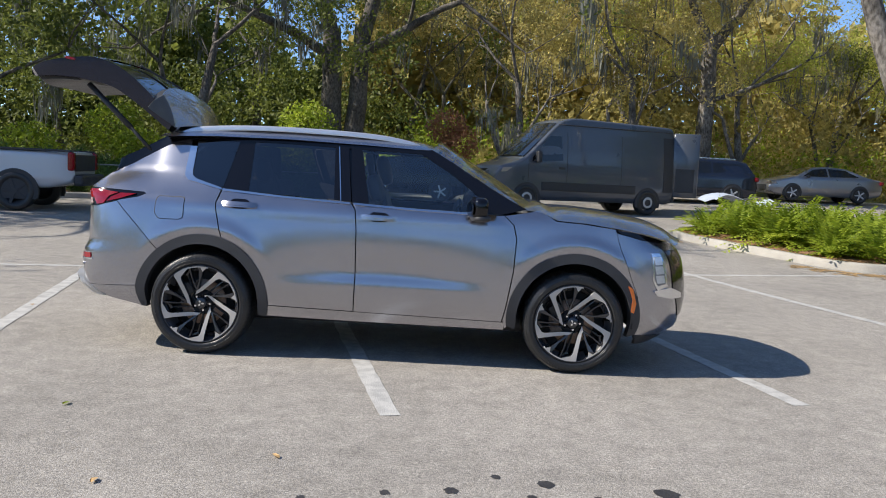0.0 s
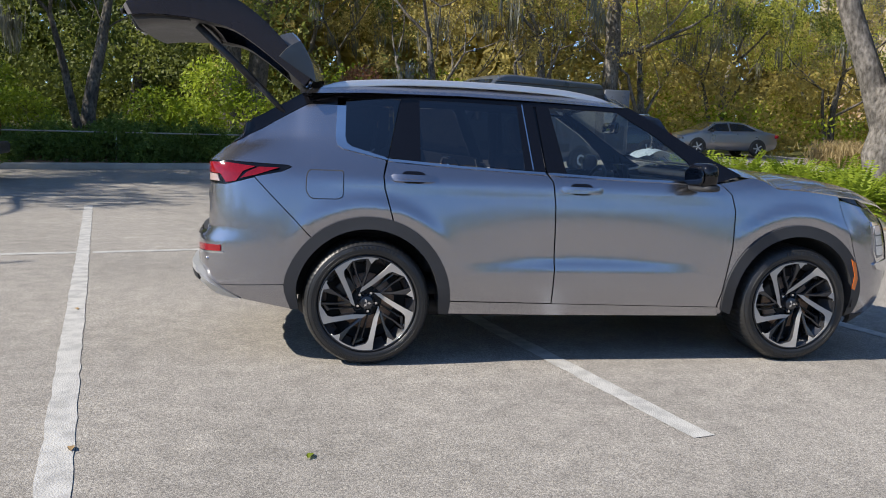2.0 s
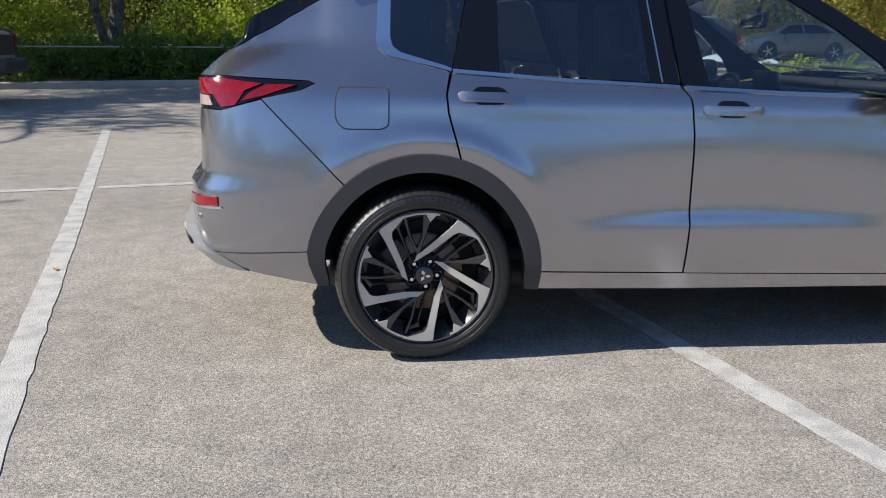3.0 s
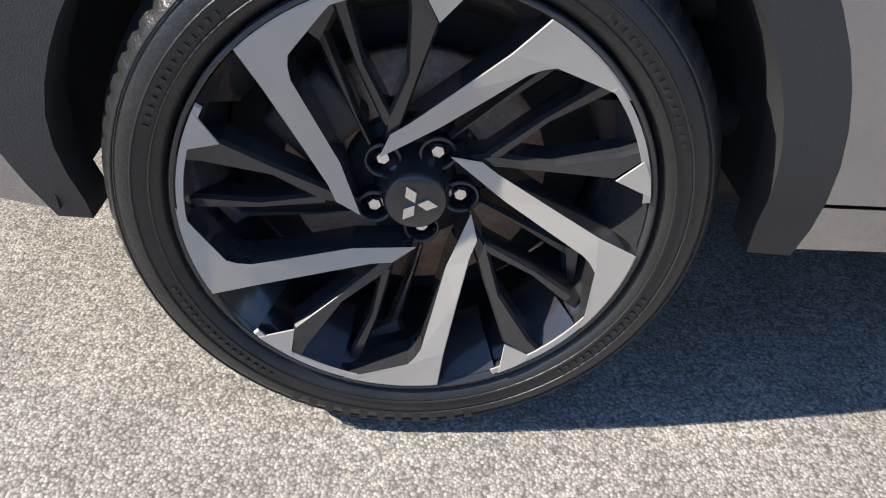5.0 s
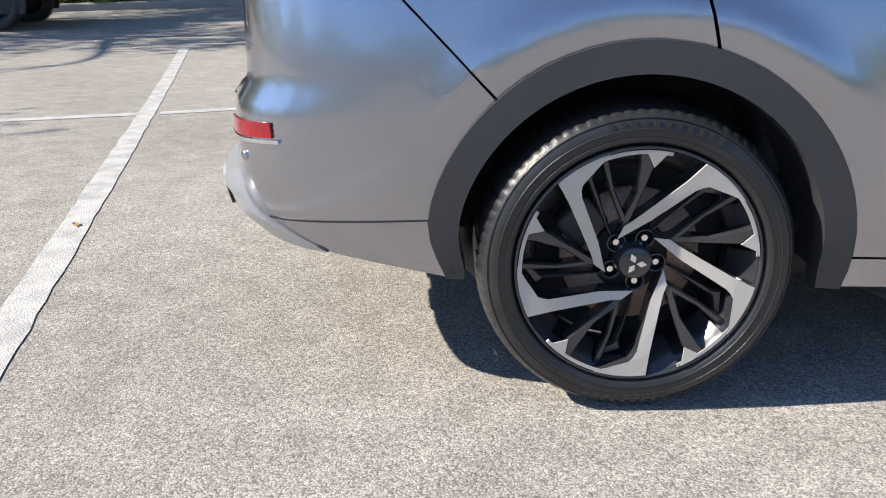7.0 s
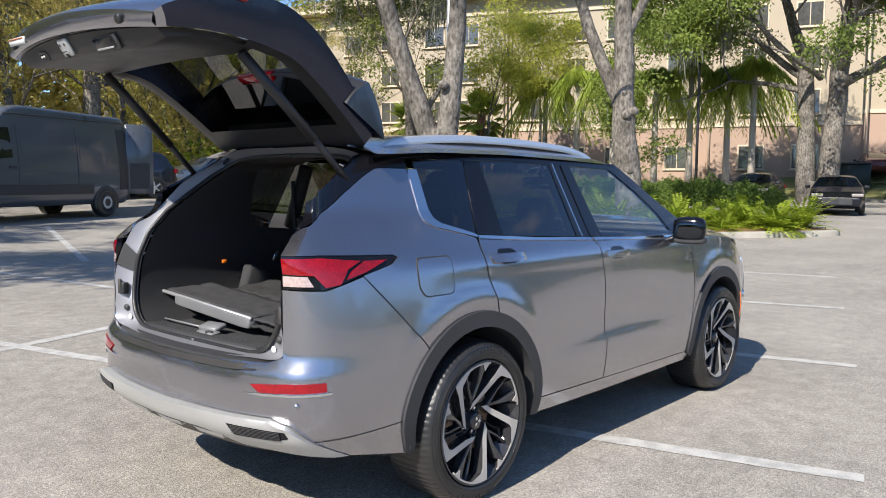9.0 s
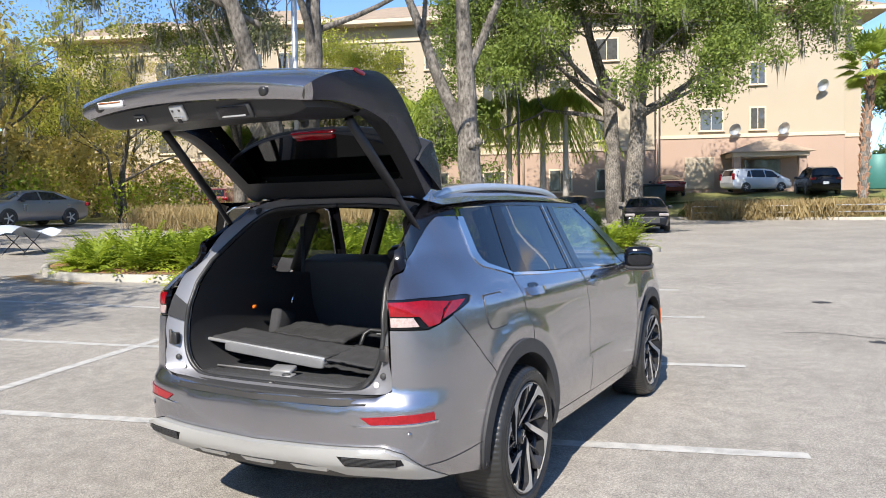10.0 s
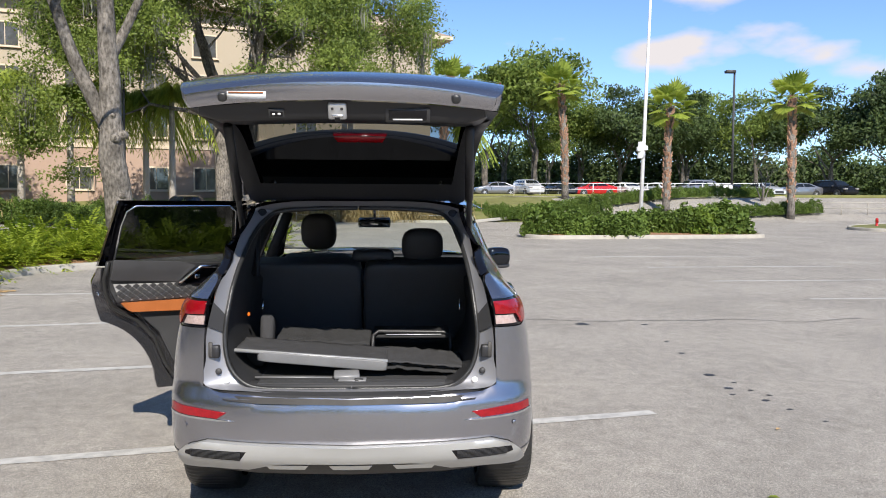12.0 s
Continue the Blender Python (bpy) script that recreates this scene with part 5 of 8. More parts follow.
VANPAINT = paint("dark_grey_van_paint", (0.070, 0.080, 0.098), 0.30, 0.0, 0.05, 2, 200, 0, 0.8)
GREYPAINT = paint("grey_metallic_paint", (0.30, 0.30, 0.32), 0.3, 0.7, 0.04, 2, 300, 0, 0.8)
BLACKPAINT = paint("black_car_paint", (0.008, 0.008, 0.01), 0.25, 0.0, 0.05, 2, 300, 0, 0.1, spec=0.35)
WHITECAR = paint("white_car_paint", (0.78, 0.78, 0.78), 0.3, 0.0, 0.03, 2, 200, 0, 0.8)
SILVERCAR = paint("pale_silver_paint", (0.58, 0.59, 0.61), 0.35, 0.25, 0.03, 2, 200, 0, 0.8)
MAROON = paint("maroon_paint", (0.16, 0.03, 0.03), 0.25, 0.3, 0.05, 2, 200, 0, 0.8)
NAVY = paint("navy_car_paint", (0.016, 0.022, 0.04), 0.25, 0.3, 0.05, 2, 200, 0, 0.8)
REDCAR = paint("red_car_paint", (0.5, 0.02, 0.02), 0.25, 0.2, 0.05, 2, 200, 0, 0.8)

SEDAN = dict(profile=[(-2.32, .35), (-2.38, .62), (-2.30, .98), (-1.75, 1.06), (-.85, 1.40), (-.1, 1.45), (.55, 1.38), (1.25, 1.02), (2.1, .82), (2.36, .62), (2.36, .32), (1.9, .22), (-1.9, .22)],
             wz=[(.2, .84), (.5, .92), (.95, .90), (1.02, .84), (1.45, .58)], wheels=(-1.38, 1.42), r=.335,
             panes=([(-1.35, 1.07), (-.12, 1.03), (-.1, 1.37), (-.8, 1.33)], [(-.04, 1.03), (1.0, 1.02), (.52, 1.32), (-.02, 1.37)]),
             ends=((1.2, 1.04, .58, 1.36, .86, CARGLASS), (-1.68, 1.08, -.9, 1.38, .84, CARGLASS)),
             bits=(("tail_light", (-2.3, -.66, .86), (.16, .46, .15), REDLENS), ("tail_light", (-2.3, .66, .86), (.16, .46, .15), REDLENS), ("headlight", (2.22, -.66, .72), (.24, .4, .12), WHITELENS), ("headlight", (2.22, .66, .72), (.24, .4, .12), WHITELENS),
                   ("mirror", (.85, -1.0, 1.02), (.12, .18, .12), PLASTIC), ("mirror", (.85, 1.0, 1.02), (.12, .18, .12), PLASTIC), ("grille", (2.37, 0, .5), (.03, 1.0, .24), PLASTIC), ("door_handle", (-.55, -.92, .9), (.18, .02, .03), CHROME), ("door_handle", (.45, -.92, .88), (.18, .02, .03), CHROME)))
SUV2 = dict(profile=[(-2.30, .35), (-2.38, .7), (-2.30, 1.08), (-1.95, 1.60), (-1.6, 1.68), (.1, 1.70), (.75, 1.62), (1.35, 1.12), (2.15, .98), (2.38, .7), (2.36, .34), (1.9, .24), (-1.9, .24)],
            wz=[(.2, .86), (.5, .95), (1.08, .93), (1.15, .86), (1.70, .62)], wheels=(-1.38, 1.42), r=.365,
            panes=([(-1.95, 1.18), (-.62, 1.14), (-.62, 1.56), (-1.72, 1.54)], [(-.54, 1.14), (.28, 1.13), (.24, 1.57), (-.54, 1.58)], [(.36, 1.13), (1.1, 1.12), (.66, 1.53), (.32, 1.57)]),
            ends=((1.3, 1.14, .8, 1.58, .86, CARGLASS), (-2.26, 1.16, -2.0, 1.55, .84, CARGLASS)),
            bits=(("tail_light", (-2.32, -.72, .98), (.16, .36, .16), REDLENS), ("tail_light", (-2.32, .72, .98), (.16, .36, .16), REDLENS), ("headlight", (2.24, -.68, .84), (.24, .4, .14), WHITELENS), ("headlight", (2.24, .68, .84), (.24, .4, .14), WHITELENS),
                  ("mirror", (.95, -1.04, 1.14), (.14, .2, .14), PLASTIC), ("mirror", (.95, 1.04, 1.14), (.14, .2, .14), PLASTIC), ("number_plate", (-2.37, 0, .72), (.02, .34, .16), WHITE), ("roof_rail", (-.6, -.56, 1.72), (1.9, .04, .04), CHROME), ("roof_rail", (-.6, .56, 1.72), (1.9, .04, .04), CHROME)))
MINIVAN = dict(profile=[(-2.5, .35), (-2.56, .7), (-2.5, 1.1), (-2.3, 1.68), (-2.0, 1.74), (.3, 1.74), (.95, 1.62), (1.75, 1.12), (2.35, .92), (2.52, .65), (2.5, .32), (2.1, .22), (-2.1, .22)],
               wz=[(.2, .9), (.5, .98), (1.05, .96), (1.12, .9), (1.74, .66)], wheels=(-1.52, 1.5), r=.335,
               panes=([(-2.2, 1.14), (-1.05, 1.1), (-1.05, 1.6), (-2.05, 1.58)], [(-.97, 1.1), (.15, 1.08), (.12, 1.62), (-.97, 1.62)], [(.23, 1.08), (1.35, 1.07), (.85, 1.54), (.2, 1.61)]),
               ends=((1.7, 1.15, 1.0, 1.58, .86, CARGLASS), (-2.46, 1.2, -2.32, 1.62, .84, CARGLASS)),
               bits=(("tail_light", (-2.5, -.82, 1.15), (.14, .2, .5), REDLENS), ("tail_light", (-2.5, .82, 1.15), (.14, .2, .5), REDLENS), ("headlight", (2.36, -.7, .78), (.24, .4, .14), WHITELENS), ("mirror", (1.15, -1.06, 1.1), (.14, .2, .14), PLASTIC), ("mirror", (1.15, 1.06, 1.1), (.14, .2, .14), PLASTIC)))


vehicle("sedan", "grey metallic sedan parked before the woods", "car", at(17.15, 27.5, 182), body=GREYPAINT, **SEDAN)
vehicle("dark_suv", "dark navy SUV with chrome-edged windows", "car", at(11.06, 25.0, 182), body=NAVY, **SUV2)
vehicle("black_sedan", "black sedan parked nose to the woods", "car", at(0.2, 20.6, 172), body=BLACKPAINT, **SEDAN)
vehicle("black_sedan", "black saloon facing the lot by the hedge", "car", at(30.7, 5.9, 196), body=BLACKPAINT, **SEDAN)
vehicle("black_sedan", "black saloon parked beside the hedge", "car", at(33.6, 10.0, 190), body=BLACKPAINT, **SEDAN)
vehicle("minivan", "pale silver minivan parked at the entrance porch", "car", at(53.6, 4.0, 312) @ Matrix.Scale(.88, 4), body=SILVERCAR, **MINIVAN)
vehicle("black_suv", "black SUV seen from behind at the building", "car", at(51.5, 0.2, 15), body=BLACKPAINT, **SUV2)
vehicle("maroon_sedan", "maroon sedan seen from behind at the building", "car", at(51.5, 9.4, 20), body=MAROON, **SEDAN)
vehicle("white_sedan", "white car parked behind the fern island", "car", at(35.0, 22.0, 250), body=WHITECAR, **SEDAN)
vehicle("red_suv", "dark red SUV parked at the building", "car", at(36.5, 34.5, 20), body=MAROON, **SUV2)
vehicle("dark_suv", "dark SUV parked at the building", "car", at(38.0, 26.5, 20), body=NAVY, **SUV2)
for i, (bd, lb, kd) in enumerate(((GREYPAINT, "grey", SEDAN), (SILVERCAR, "silver", SUV2), (NAVY, "dark blue", SEDAN), (REDCAR, "red", SEDAN), (WHITECAR, "white", SEDAN), (WHITECAR, "white", SEDAN), (GREYPAINT, "grey", SUV2), (BLACKPAINT, "black", SEDAN), (SILVERCAR, "silver", SEDAN), (GREYPAINT, "grey", SEDAN), (BLACKPAINT, "black", SUV2))):
    x, y = 79 - 0.55 * i, -9.5 - 3.3 * i
    vehicle("far_car", lb + " car in the row of the far car park", "car", at(x, y, 195 if i % 3 else 100, 0.0), body=bd, group="cars in the far lot", **kd)

# panel van with its rear doors open
VAN_M = at(5.62, 18.80, 202, 0.02) @ Matrix.Diagonal((1.06, 1.05, 1.06, 1))
VANHW = [(.3, .94), (.6, .995), (1.2, 1.0), (1.7, .965), (2.5, .86), (2.74, .80)]
van = vehicle("panel_van", "dark grey high-roof panel van with open rear doors", "van", VAN_M,
              profile=[(-2.88, .42), (-2.92, .8), (-2.90, 2.50), (-2.8, 2.62), (.55, 2.68), (.9, 2.62), (1.15, 2.46), (2.12, 1.50), (2.3, 1.40), (2.85, 1.22), (3.0, 1.0), (3.04, .62), (2.98, .42), (2.7, .32), (-2.7, .34)],
              wz=VANHW, body=VANPAINT, wheels=(-1.95, 2.05), r=.375, tyre_w=.25,
              panes=([(.95, 1.46), (1.55, 1.40), (1.92, 1.40), (1.90, 1.50), (1.42, 2.08), (1.34, 2.12), (1.0, 2.13)],),
              ends=((2.13, 1.52, 1.10, 2.50, .88, CARGLASS),),
              bits=(("mirror", (1.80, -1.14, 1.52), (.14, .2, .32), PLASTIC), ("mirror", (1.80, 1.14, 1.52), (.14, .2, .32), PLASTIC), ("mirror_arm", (1.84, -1.03, 1.42), (.08, .14, .05), PLASTIC), ("mirror_arm", (1.84, 1.03, 1.42), (.08, .14, .05), PLASTIC), ("door_handle", (.98, 1.0, 1.24), (.2, .05, .06), PLASTIC), ("door_handle", (.98, -1.0, 1.24), (.2, .05, .06), PLASTIC),
                    # a thin dark sheet on the closed tail paints the shaded cargo space
                    ("side_moulding", (.05, 1.0, .72), (3.1, .03, .24), PLASTIC), ("side_moulding", (.05, -1.0, .72), (3.1, .03, .24), PLASTIC), ("rear_bumper", (-2.95, 0, .5), (.14, 1.7, .16), PLASTIC), ("cargo_opening", (-2.92, 0, 1.55), (.02, 1.5, 1.7), DARKIN)),
              rim=PLASTIC, nose=.10, soft=2)
for w in [c for c in van.children if c.name.startswith("wheel") and not c.name.startswith("wheel_arch")]:
    part("hub_ring", lathe([(.10, .012), (.13, .02), (.155, .02), (.165, .008)], 28), GALV, w)
VANHW_T = lambda x: 1 - .10 * max(0, (abs(x - .06) / 2.98 - .62) / .38) ** 2.6


def van_side(u, v, d, sg):
    return Vector((u, sg * (ramp(v, VANHW) * VANHW_T(u) + .012 - d), v))


def van_front(u, v, d):
    """u across, v up, on the van's face."""
    x = ramp(v, [(.35, 2.97), (.62, 3.05), (1.0, 3.0), (1.22, 2.86), (1.3, 2.6)])
    return Vector((x - .22 * (abs(u) / .9) ** 3 + .012 - d, u, v))


part("bumper", panel([(-.93, .36), (.93, .36), (.95, .62), (.90, .86), (.6, .88), (.58, .64), (-.58, .64), (-.6, .88), (-.90, .86), (-.95, .62)], van_front, .06, .05), PLASTIC, van, "black plastic front bumper")
gr = part("grille", panel([(-.56, .66), (.56, .66), (.60, 1.06), (.52, 1.14), (-.52, 1.14), (-.60, 1.06)], van_front, .06, .03), GLOSSBLACK, van)
for k in range(4):
    z = .72 + .105 * k
    part("grille_bar", panel([(-.55, z), (.55, z), (.55, z + .045), (-.55, z + .045)], lambda u, v, d: van_front(u, v, d - .02), .06, .03), PLASTIC, gr)
part("emblem", lathe([(.001, 0), (.06, 0), (.075, -.012), (.09, 0)], 24), CHROME, gr).matrix_basis = Matrix.Translation((3.04, 0, .98)) @ Matrix.Rotation(radians(90), 4, 'Z')
for sg in (1, -1):
    part("headlight", panel([(sg * .62, .93), (sg * .63, 1.10), (sg * .80, 1.17), (sg * .93, 1.19), (sg * .93, 1.03), (sg * .8, .95)][::sg], lambda u, v, d: Vector((van_front(u, v, d)[0] - .05 * max(0, abs(u) - .8) / .13, u, v)), .05, .04), WHITELENS, van, "clear wraparound headlight")
    part("headlight_wrap", panel([(2.52, 1.20), (2.80, 1.18), (2.84, 1.06), (2.68, 1.08)], lambda u, v, d: van_side(u, v, d - .004, sg), .05, .03), WHITELENS, van)
    for x in (-1.0, .80, 2.02):
        part("panel_seam", panel([(x, .62), (x + .012, .62), (x + .012, 2.25 if x < 1 else 1.42), (x, 2.25 if x < 1 else 1.42)], lambda u, v, d: van_side(u, v, d + .006, sg), .1, .01), PLASTIC, van)
    for za, zb, xa, xb in ((1.45, 2.12, -.92, .70), (1.45, 2.12, -2.6, -1.08)):
        part("pressed_panel", panel([(xa, za), (xb, za), (xb, zb), (xa, zb)], lambda u, v, d: van_side(u, v, d + .008, sg), .1, .012, rnd=.08), VANPAINT, van)
    part("corner_panel", panel([(-2.86, .70), (-2.50, .70), (-2.46, 2.30), (-2.84, 2.30)], lambda u, v, d: van_side(u, v, d + .002, sg), .1, .012), PLASTIC, van, "dark rear corner panel")
    d = part("rear_door", box((0, 0, 0), (.07, .78, 1.90), bevel=.03), VANPAINT, van, "open rear van door")
    d.location = (-3.20, sg * 1.02, 1.52)
    d.rotation_euler = (0, 0, radians(62 if sg > 0 else -62))
    part("door_window", box((-.04, 0, .40), (.012, .5, .75), bevel=.003), CARGLASS, d, smooth=False)
    part("inner_panel", box((.04, 0, -.45), (.012, .55, .7), bevel=.003), PLASTIC, d, smooth=False)
    part("rain_gutter", tube([van_side(u, 2.46, -.004, sg) for u in (-2.8, -1.5, 0, .8, 1.1)], .016, 6), PLASTIC, van)
part("wiper", tube([(2.16, -.5, 1.53), (1.9, -.3, 1.79), (1.7, -.15, 1.98)], .012, 6), PLASTIC, van)

# pickup truck
truck = vehicle("pickup_truck", "silver pickup truck with black wheels", "pickup truck", at(-9.32, 10.95, 190),
                profile=[(-2.85, .62), (-2.9, .8), (-2.88, 1.28), (-.75, 1.28), (-.72, 1.3), (-.6, 1.9), (-.2, 1.96), (.75, 1.94), (1.45, 1.32), (2.7, 1.2), (2.92, .95), (2.9, .5), (2.4, .42), (-2.4, .5)],
                wz=[(.4, .92), (.7, .99), (1.28, .97), (1.34, .92), (1.96, .70)], body=SILVERCAR, wheels=(-1.75, 1.95), r=.41, tyre_w=.28,
                panes=([(-.5, 1.36), (.45, 1.35), (.42, 1.84), (-.42, 1.85)], [(.52, 1.35), (1.3, 1.34), (.8, 1.82), (.5, 1.84)]),
                ends=((1.4, 1.36, .82, 1.88, .86, CARGLASS),),
                bits=(("tail_light", (-2.86, .9, 1.08), (.14, .2, .4), REDLENS), ("tail_light", (-2.86, -.9, 1.08), (.14, .2, .4), REDLENS), ("rear_bumper", (-3.0, 0, .68), (.2, 1.9, .24), PLASTIC), ("bed_rail", (-1.8, .92, 1.3), (2.15, .1, .05), PLASTIC),
                      ("bed_rail", (-1.8, -.92, 1.3), (2.15, .1, .05), PLASTIC), ("tailgate_trim", (-2.9, 0, 1.05), (.04, 1.6, .36), PLASTIC)),
                rim=PLASTIC, bevel=.05)

# folding lounger with a pale sheet beside the van
chair = thing("folding_chair", "folding camp chair draped with a pale blue sheet", "chair", m=at(10.6, 18.3, 200))
for i, (a, b) in enumerate((((-.5, -.3, 0), (.4, -.3, .6)), ((.5, -.3, 0), (-.4, -.3, .6)), ((-.5, .3, 0), (.4, .3, .6)), ((.5, .3, 0), (-.4, .3, .6)))):
    part("leg", tube([a, b], .014, 6), PLASTIC, chair)
bm = bmesh.new()
add_grid(bm, [[(x, y, .62 + .16 * math.sin(x * 3.1) + .05 * math.sin(y * 7 + x * 5)) for x in np.linspace(-1.1, 1.1, 22)] for y in np.linspace(-.45, .45, 8)])
part("sheet", bm, paint("pale_sheet", (0.42, 0.47, 0.55), .5, 0, .1, 5, 60, .2), chair, "crumpled pale blue sheet")

# ---- poles, rails ----
lamp = thing("lamp_pole", "slim pale grey lamp pole behind the oak", "street lamp", m=Matrix.Translation((14.2, 11.5, gz(14.2, 11.5))))
part("pole", tube([(0, 0, -.2), (0, 0, 9.5)], [.10, .07], 14), GALV, lamp)
part("base_plate", box((0, 0, .12), (.34, .34, .06), bevel=.01), GALV, lamp)
part("lamp_head", box((.35, 0, 9.5), (.8, .3, .14), bevel=.03), GALV, lamp)
mast = thing("light_mast", "tall slender white light mast with camera boxes", "light mast", m=Matrix.Translation((40.75, -13.55, gz(40.75, -13.55))))
part("pole", tube([(0, 0, -.2), (0, -.22, 8), (0, -.55, 19)], [.12, .09, .045], 14), WHITE, mast)
for dy, dz in ((.18, 4.3), (-.18, 4.35), (.12, 3.9)):
    part("camera_box", box((-.1, dy, dz), (.3, .24, .26), bevel=.03), WHITE, mast, smooth=False)
part("collar", tube([(0, 0, 3.8), (0, 0, 4.7)], .2, 14), WHITE, mast)
lamp = thing("street_lamp", "dark street lamp with a flat square head", "street lamp", m=Matrix.Translation((60, -26.7, gz(60, -26.7))))
part("pole", tube([(0, 0, -.2), (0, 0, 10.1)], [.10, .08], 10), PLASTIC, lamp)
part("lamp_head", box((0, .35, 10.15), (.5, .8, .22), bevel=.04), PLASTIC, lamp)
lamp = thing("street_lamp", "thin dark pole before the building", "street lamp", m=Matrix.Translation((33.5, 12.8, gz(33, 13))))
part("pole", tube([(0, 0, -.2), (0, 0, 10.5)], [.07, .05], 10), PLASTIC, lamp)

fence = thing("metal_railing", "white metal pipe railing along the far car park", "railing", m=Matrix.Translation((71.3, -10.4, gz(71.3, -10.4) + .1)))
for i in range(10):
    part("post", tube([(-.5 * i, -2.4 * i, 0), (-.5 * i, -2.4 * i, 1.1)], .035, 6), WHITE, fence)
for z in (.55, 1.1):
    part("rail", tube([(0, 0, z), (-4.5, -21.6, z)], .03, 6), WHITE, fence)
fence = thing("metal_railing", "low pale pipe rail before the ornamental grass", "railing", m=Matrix.Translation((43.0, 6.2, gz(43, 6))))
for i in range(5):
    part("post", tube([(-.1 * i, -2.4 * i, 0), (-.1 * i, -2.4 * i, .75)], .03, 6), GALV, fence)
part("rail", tube([(0, 0, .75), (-.4, -9.6, .75)], .03, 6), GALV, fence)
part("rail", tube([(0, 0, .4), (-.4, -9.6, .4)], .025, 6), GALV, fence)
fence = thing("wire_fence", "thin pale fence rail before the dark hedge", "fence", m=Matrix.Translation((-16.3, 12.0, 0)))
run = [(14.8 * k / 4, 5.5 * k / 4) for k in range(5)]
for x, y in run:
    part("post", tube([(x, y, gz(x - 16.3, y + 12.0) - .05), (x, y, gz(x - 16.3, y + 12.0) + .88)], .022, 6), GALV, fence)
part("rail", tube([(x, y, gz(x - 16.3, y + 12.0) + .87) for x, y in run], .018, 6), CONCRETE, fence)
fence = thing("metal_railing", "low pale pipe rail beyond the clipped hedge", "railing", m=Matrix.Translation((48.2, -27.6, gz(48.2, -27.6))))
for i in range(5):
    part("post", tube([(0, -1.8 * i, -.1), (0, -1.8 * i, .82)], .03, 6), CONCRETE, fence)
for z in (.45, .82):
    part("rail", tube([(0, 0, z), (0, -7.2, z)], .028, 6), CONCRETE, fence)
for k in range(2):
    cab = thing("utility_cabinet", "pale grey utility cabinet by the railing", "cabinet", "utility cabinets", m=at(58.2 + .2 * k, -24.6 - 1.0 * k, 0))
    part("housing", box((0, 0, .5), (.7, .8, 1.1 - .12 * k), bevel=.04), WHITE, cab)
    part("lid", box((0, 0, 1.07 - .06 * k), (.76, .86, .05), bevel=.015), GALV, cab)
tree("bare_shrub", "bare grey leafless shrub by the palms", (52.0, -25.7), [((.1, .0, 1), 1.5, .07), ((-.1, .5, .9), 1.5, .06), ((.1, -.5, .9), 1.5, .06), ((-.4, .1, 1), 1.4, .05)], BARK, L_OLIVE, 4, .4, 2, .07, 0, 151, spread=.7, lift=.2, category="shrub", group="")
simple("bank", box((78, -24, 2.0), (8, 46, 1.2), (0, 0, -12), .2), GRASSMAT, "dry grassy bank below the far car park", "bank")
tank = thing("dumpster", "dark green waste container beside the building", "dumpster", m=at(48, 9.9, 15))
part("container", box((0, 0, .8), (1.6, 2.2, 1.5), bevel=.05), paint("dark_green_steel", (.02, .03, .025), .5, .2, .2, 3, 60), tank)
part("lid", box((0, 0, 1.6), (1.7, 2.3, .1), bevel=.03), PLASTIC, tank)
cab = thing("utility_cabinet", "teal green utility cabinet by the palms", "cabinet", m=at(60, -3.2, 0))
part("housing", box((0, 0, 1.2), (1.2, 1.2, 2.4), bevel=.05), paint("teal_steel", (.05, .18, .16), .5, .1, .1, 3, 60), cab)
hyd = thing("fire_hydrant", "small red fire hydrant on a kerbed grass island", "hydrant", m=at(36.5, -24.85, 0, .14) @ Matrix.Scale(.62, 4))
part("barrel", lathe([(.16, 0), (.16, .08), (.11, .1), (.11, .5), (.14, .52), (.12, .62), (.05, .7), (.01, .72)], 16, 'z'), REDCAR, hyd)
part("outlet", tube([(-.2, 0, .4), (.2, 0, .4)], .06, 10), REDCAR, hyd)


# ---- the silver SUV: side skins are drawn in (s, z), where s runs along the plan outline ----
OUTLINE = spline([(-1.72, -1.03, 0), (-1.4, -1.012, .32), (-1.2, -.985, .52), (-1.02, -.938, .69), (-.92, -.887, .775), (-.80, -.795, .835), (-.65, -.655, .868), (-.45, -.45, .885), (0, 0, .902), (.6, .6, .912), (1.3, 1.3, .916),
                  (2.0, 2.0, .914), (2.7, 2.7, .91), (3.0, 3.0, .895), (3.15, 3.15, .875), (3.28, 3.28, .845), (3.4, 3.395, .785), (3.5, 3.475, .71), (3.7, 3.585, .53), (3.9, 3.645, .33), (4.22, 3.69, 0)])
SKIN = [(.15, .09), (.25, .055), (.33, .03), (.42, .012), (.5, .004), (.62, 0), (.76, .002), (.86, .009), (.95, .021), (1.02, .033), (1.06, .041), (1.10, .052), (1.135, .068), (1.168, .097), (1.29, .152), (1.5, .246), (1.57, .275), (1.7, .33)]
REAR = [(.2, .24), (.30, .16), (.378, .085), (.424, .04), (.5, .0), (.70, 0), (.735, .015), (.775, .032), (1.07, .030), (1.12, .022), (1.166, .020), (1.22, .055), (1.266, .098), (1.34, .14), (1.7, .16)]
NOSE = [(.2, -.16), (.27, -.08), (.33, -.02), (.5, 0), (.6, 0), (.73, -.015), (.85, -.04), (.91, -.07), (.97, -.13), (1.06, -.22), (1.2, -.34)]


SKIN, REAR, NOSE = (spline(t, 260) for t in (SKIN, REAR, NOSE))


def table(z, t):
    return float(np.interp(z, t[:, 0], t[:, 1]))


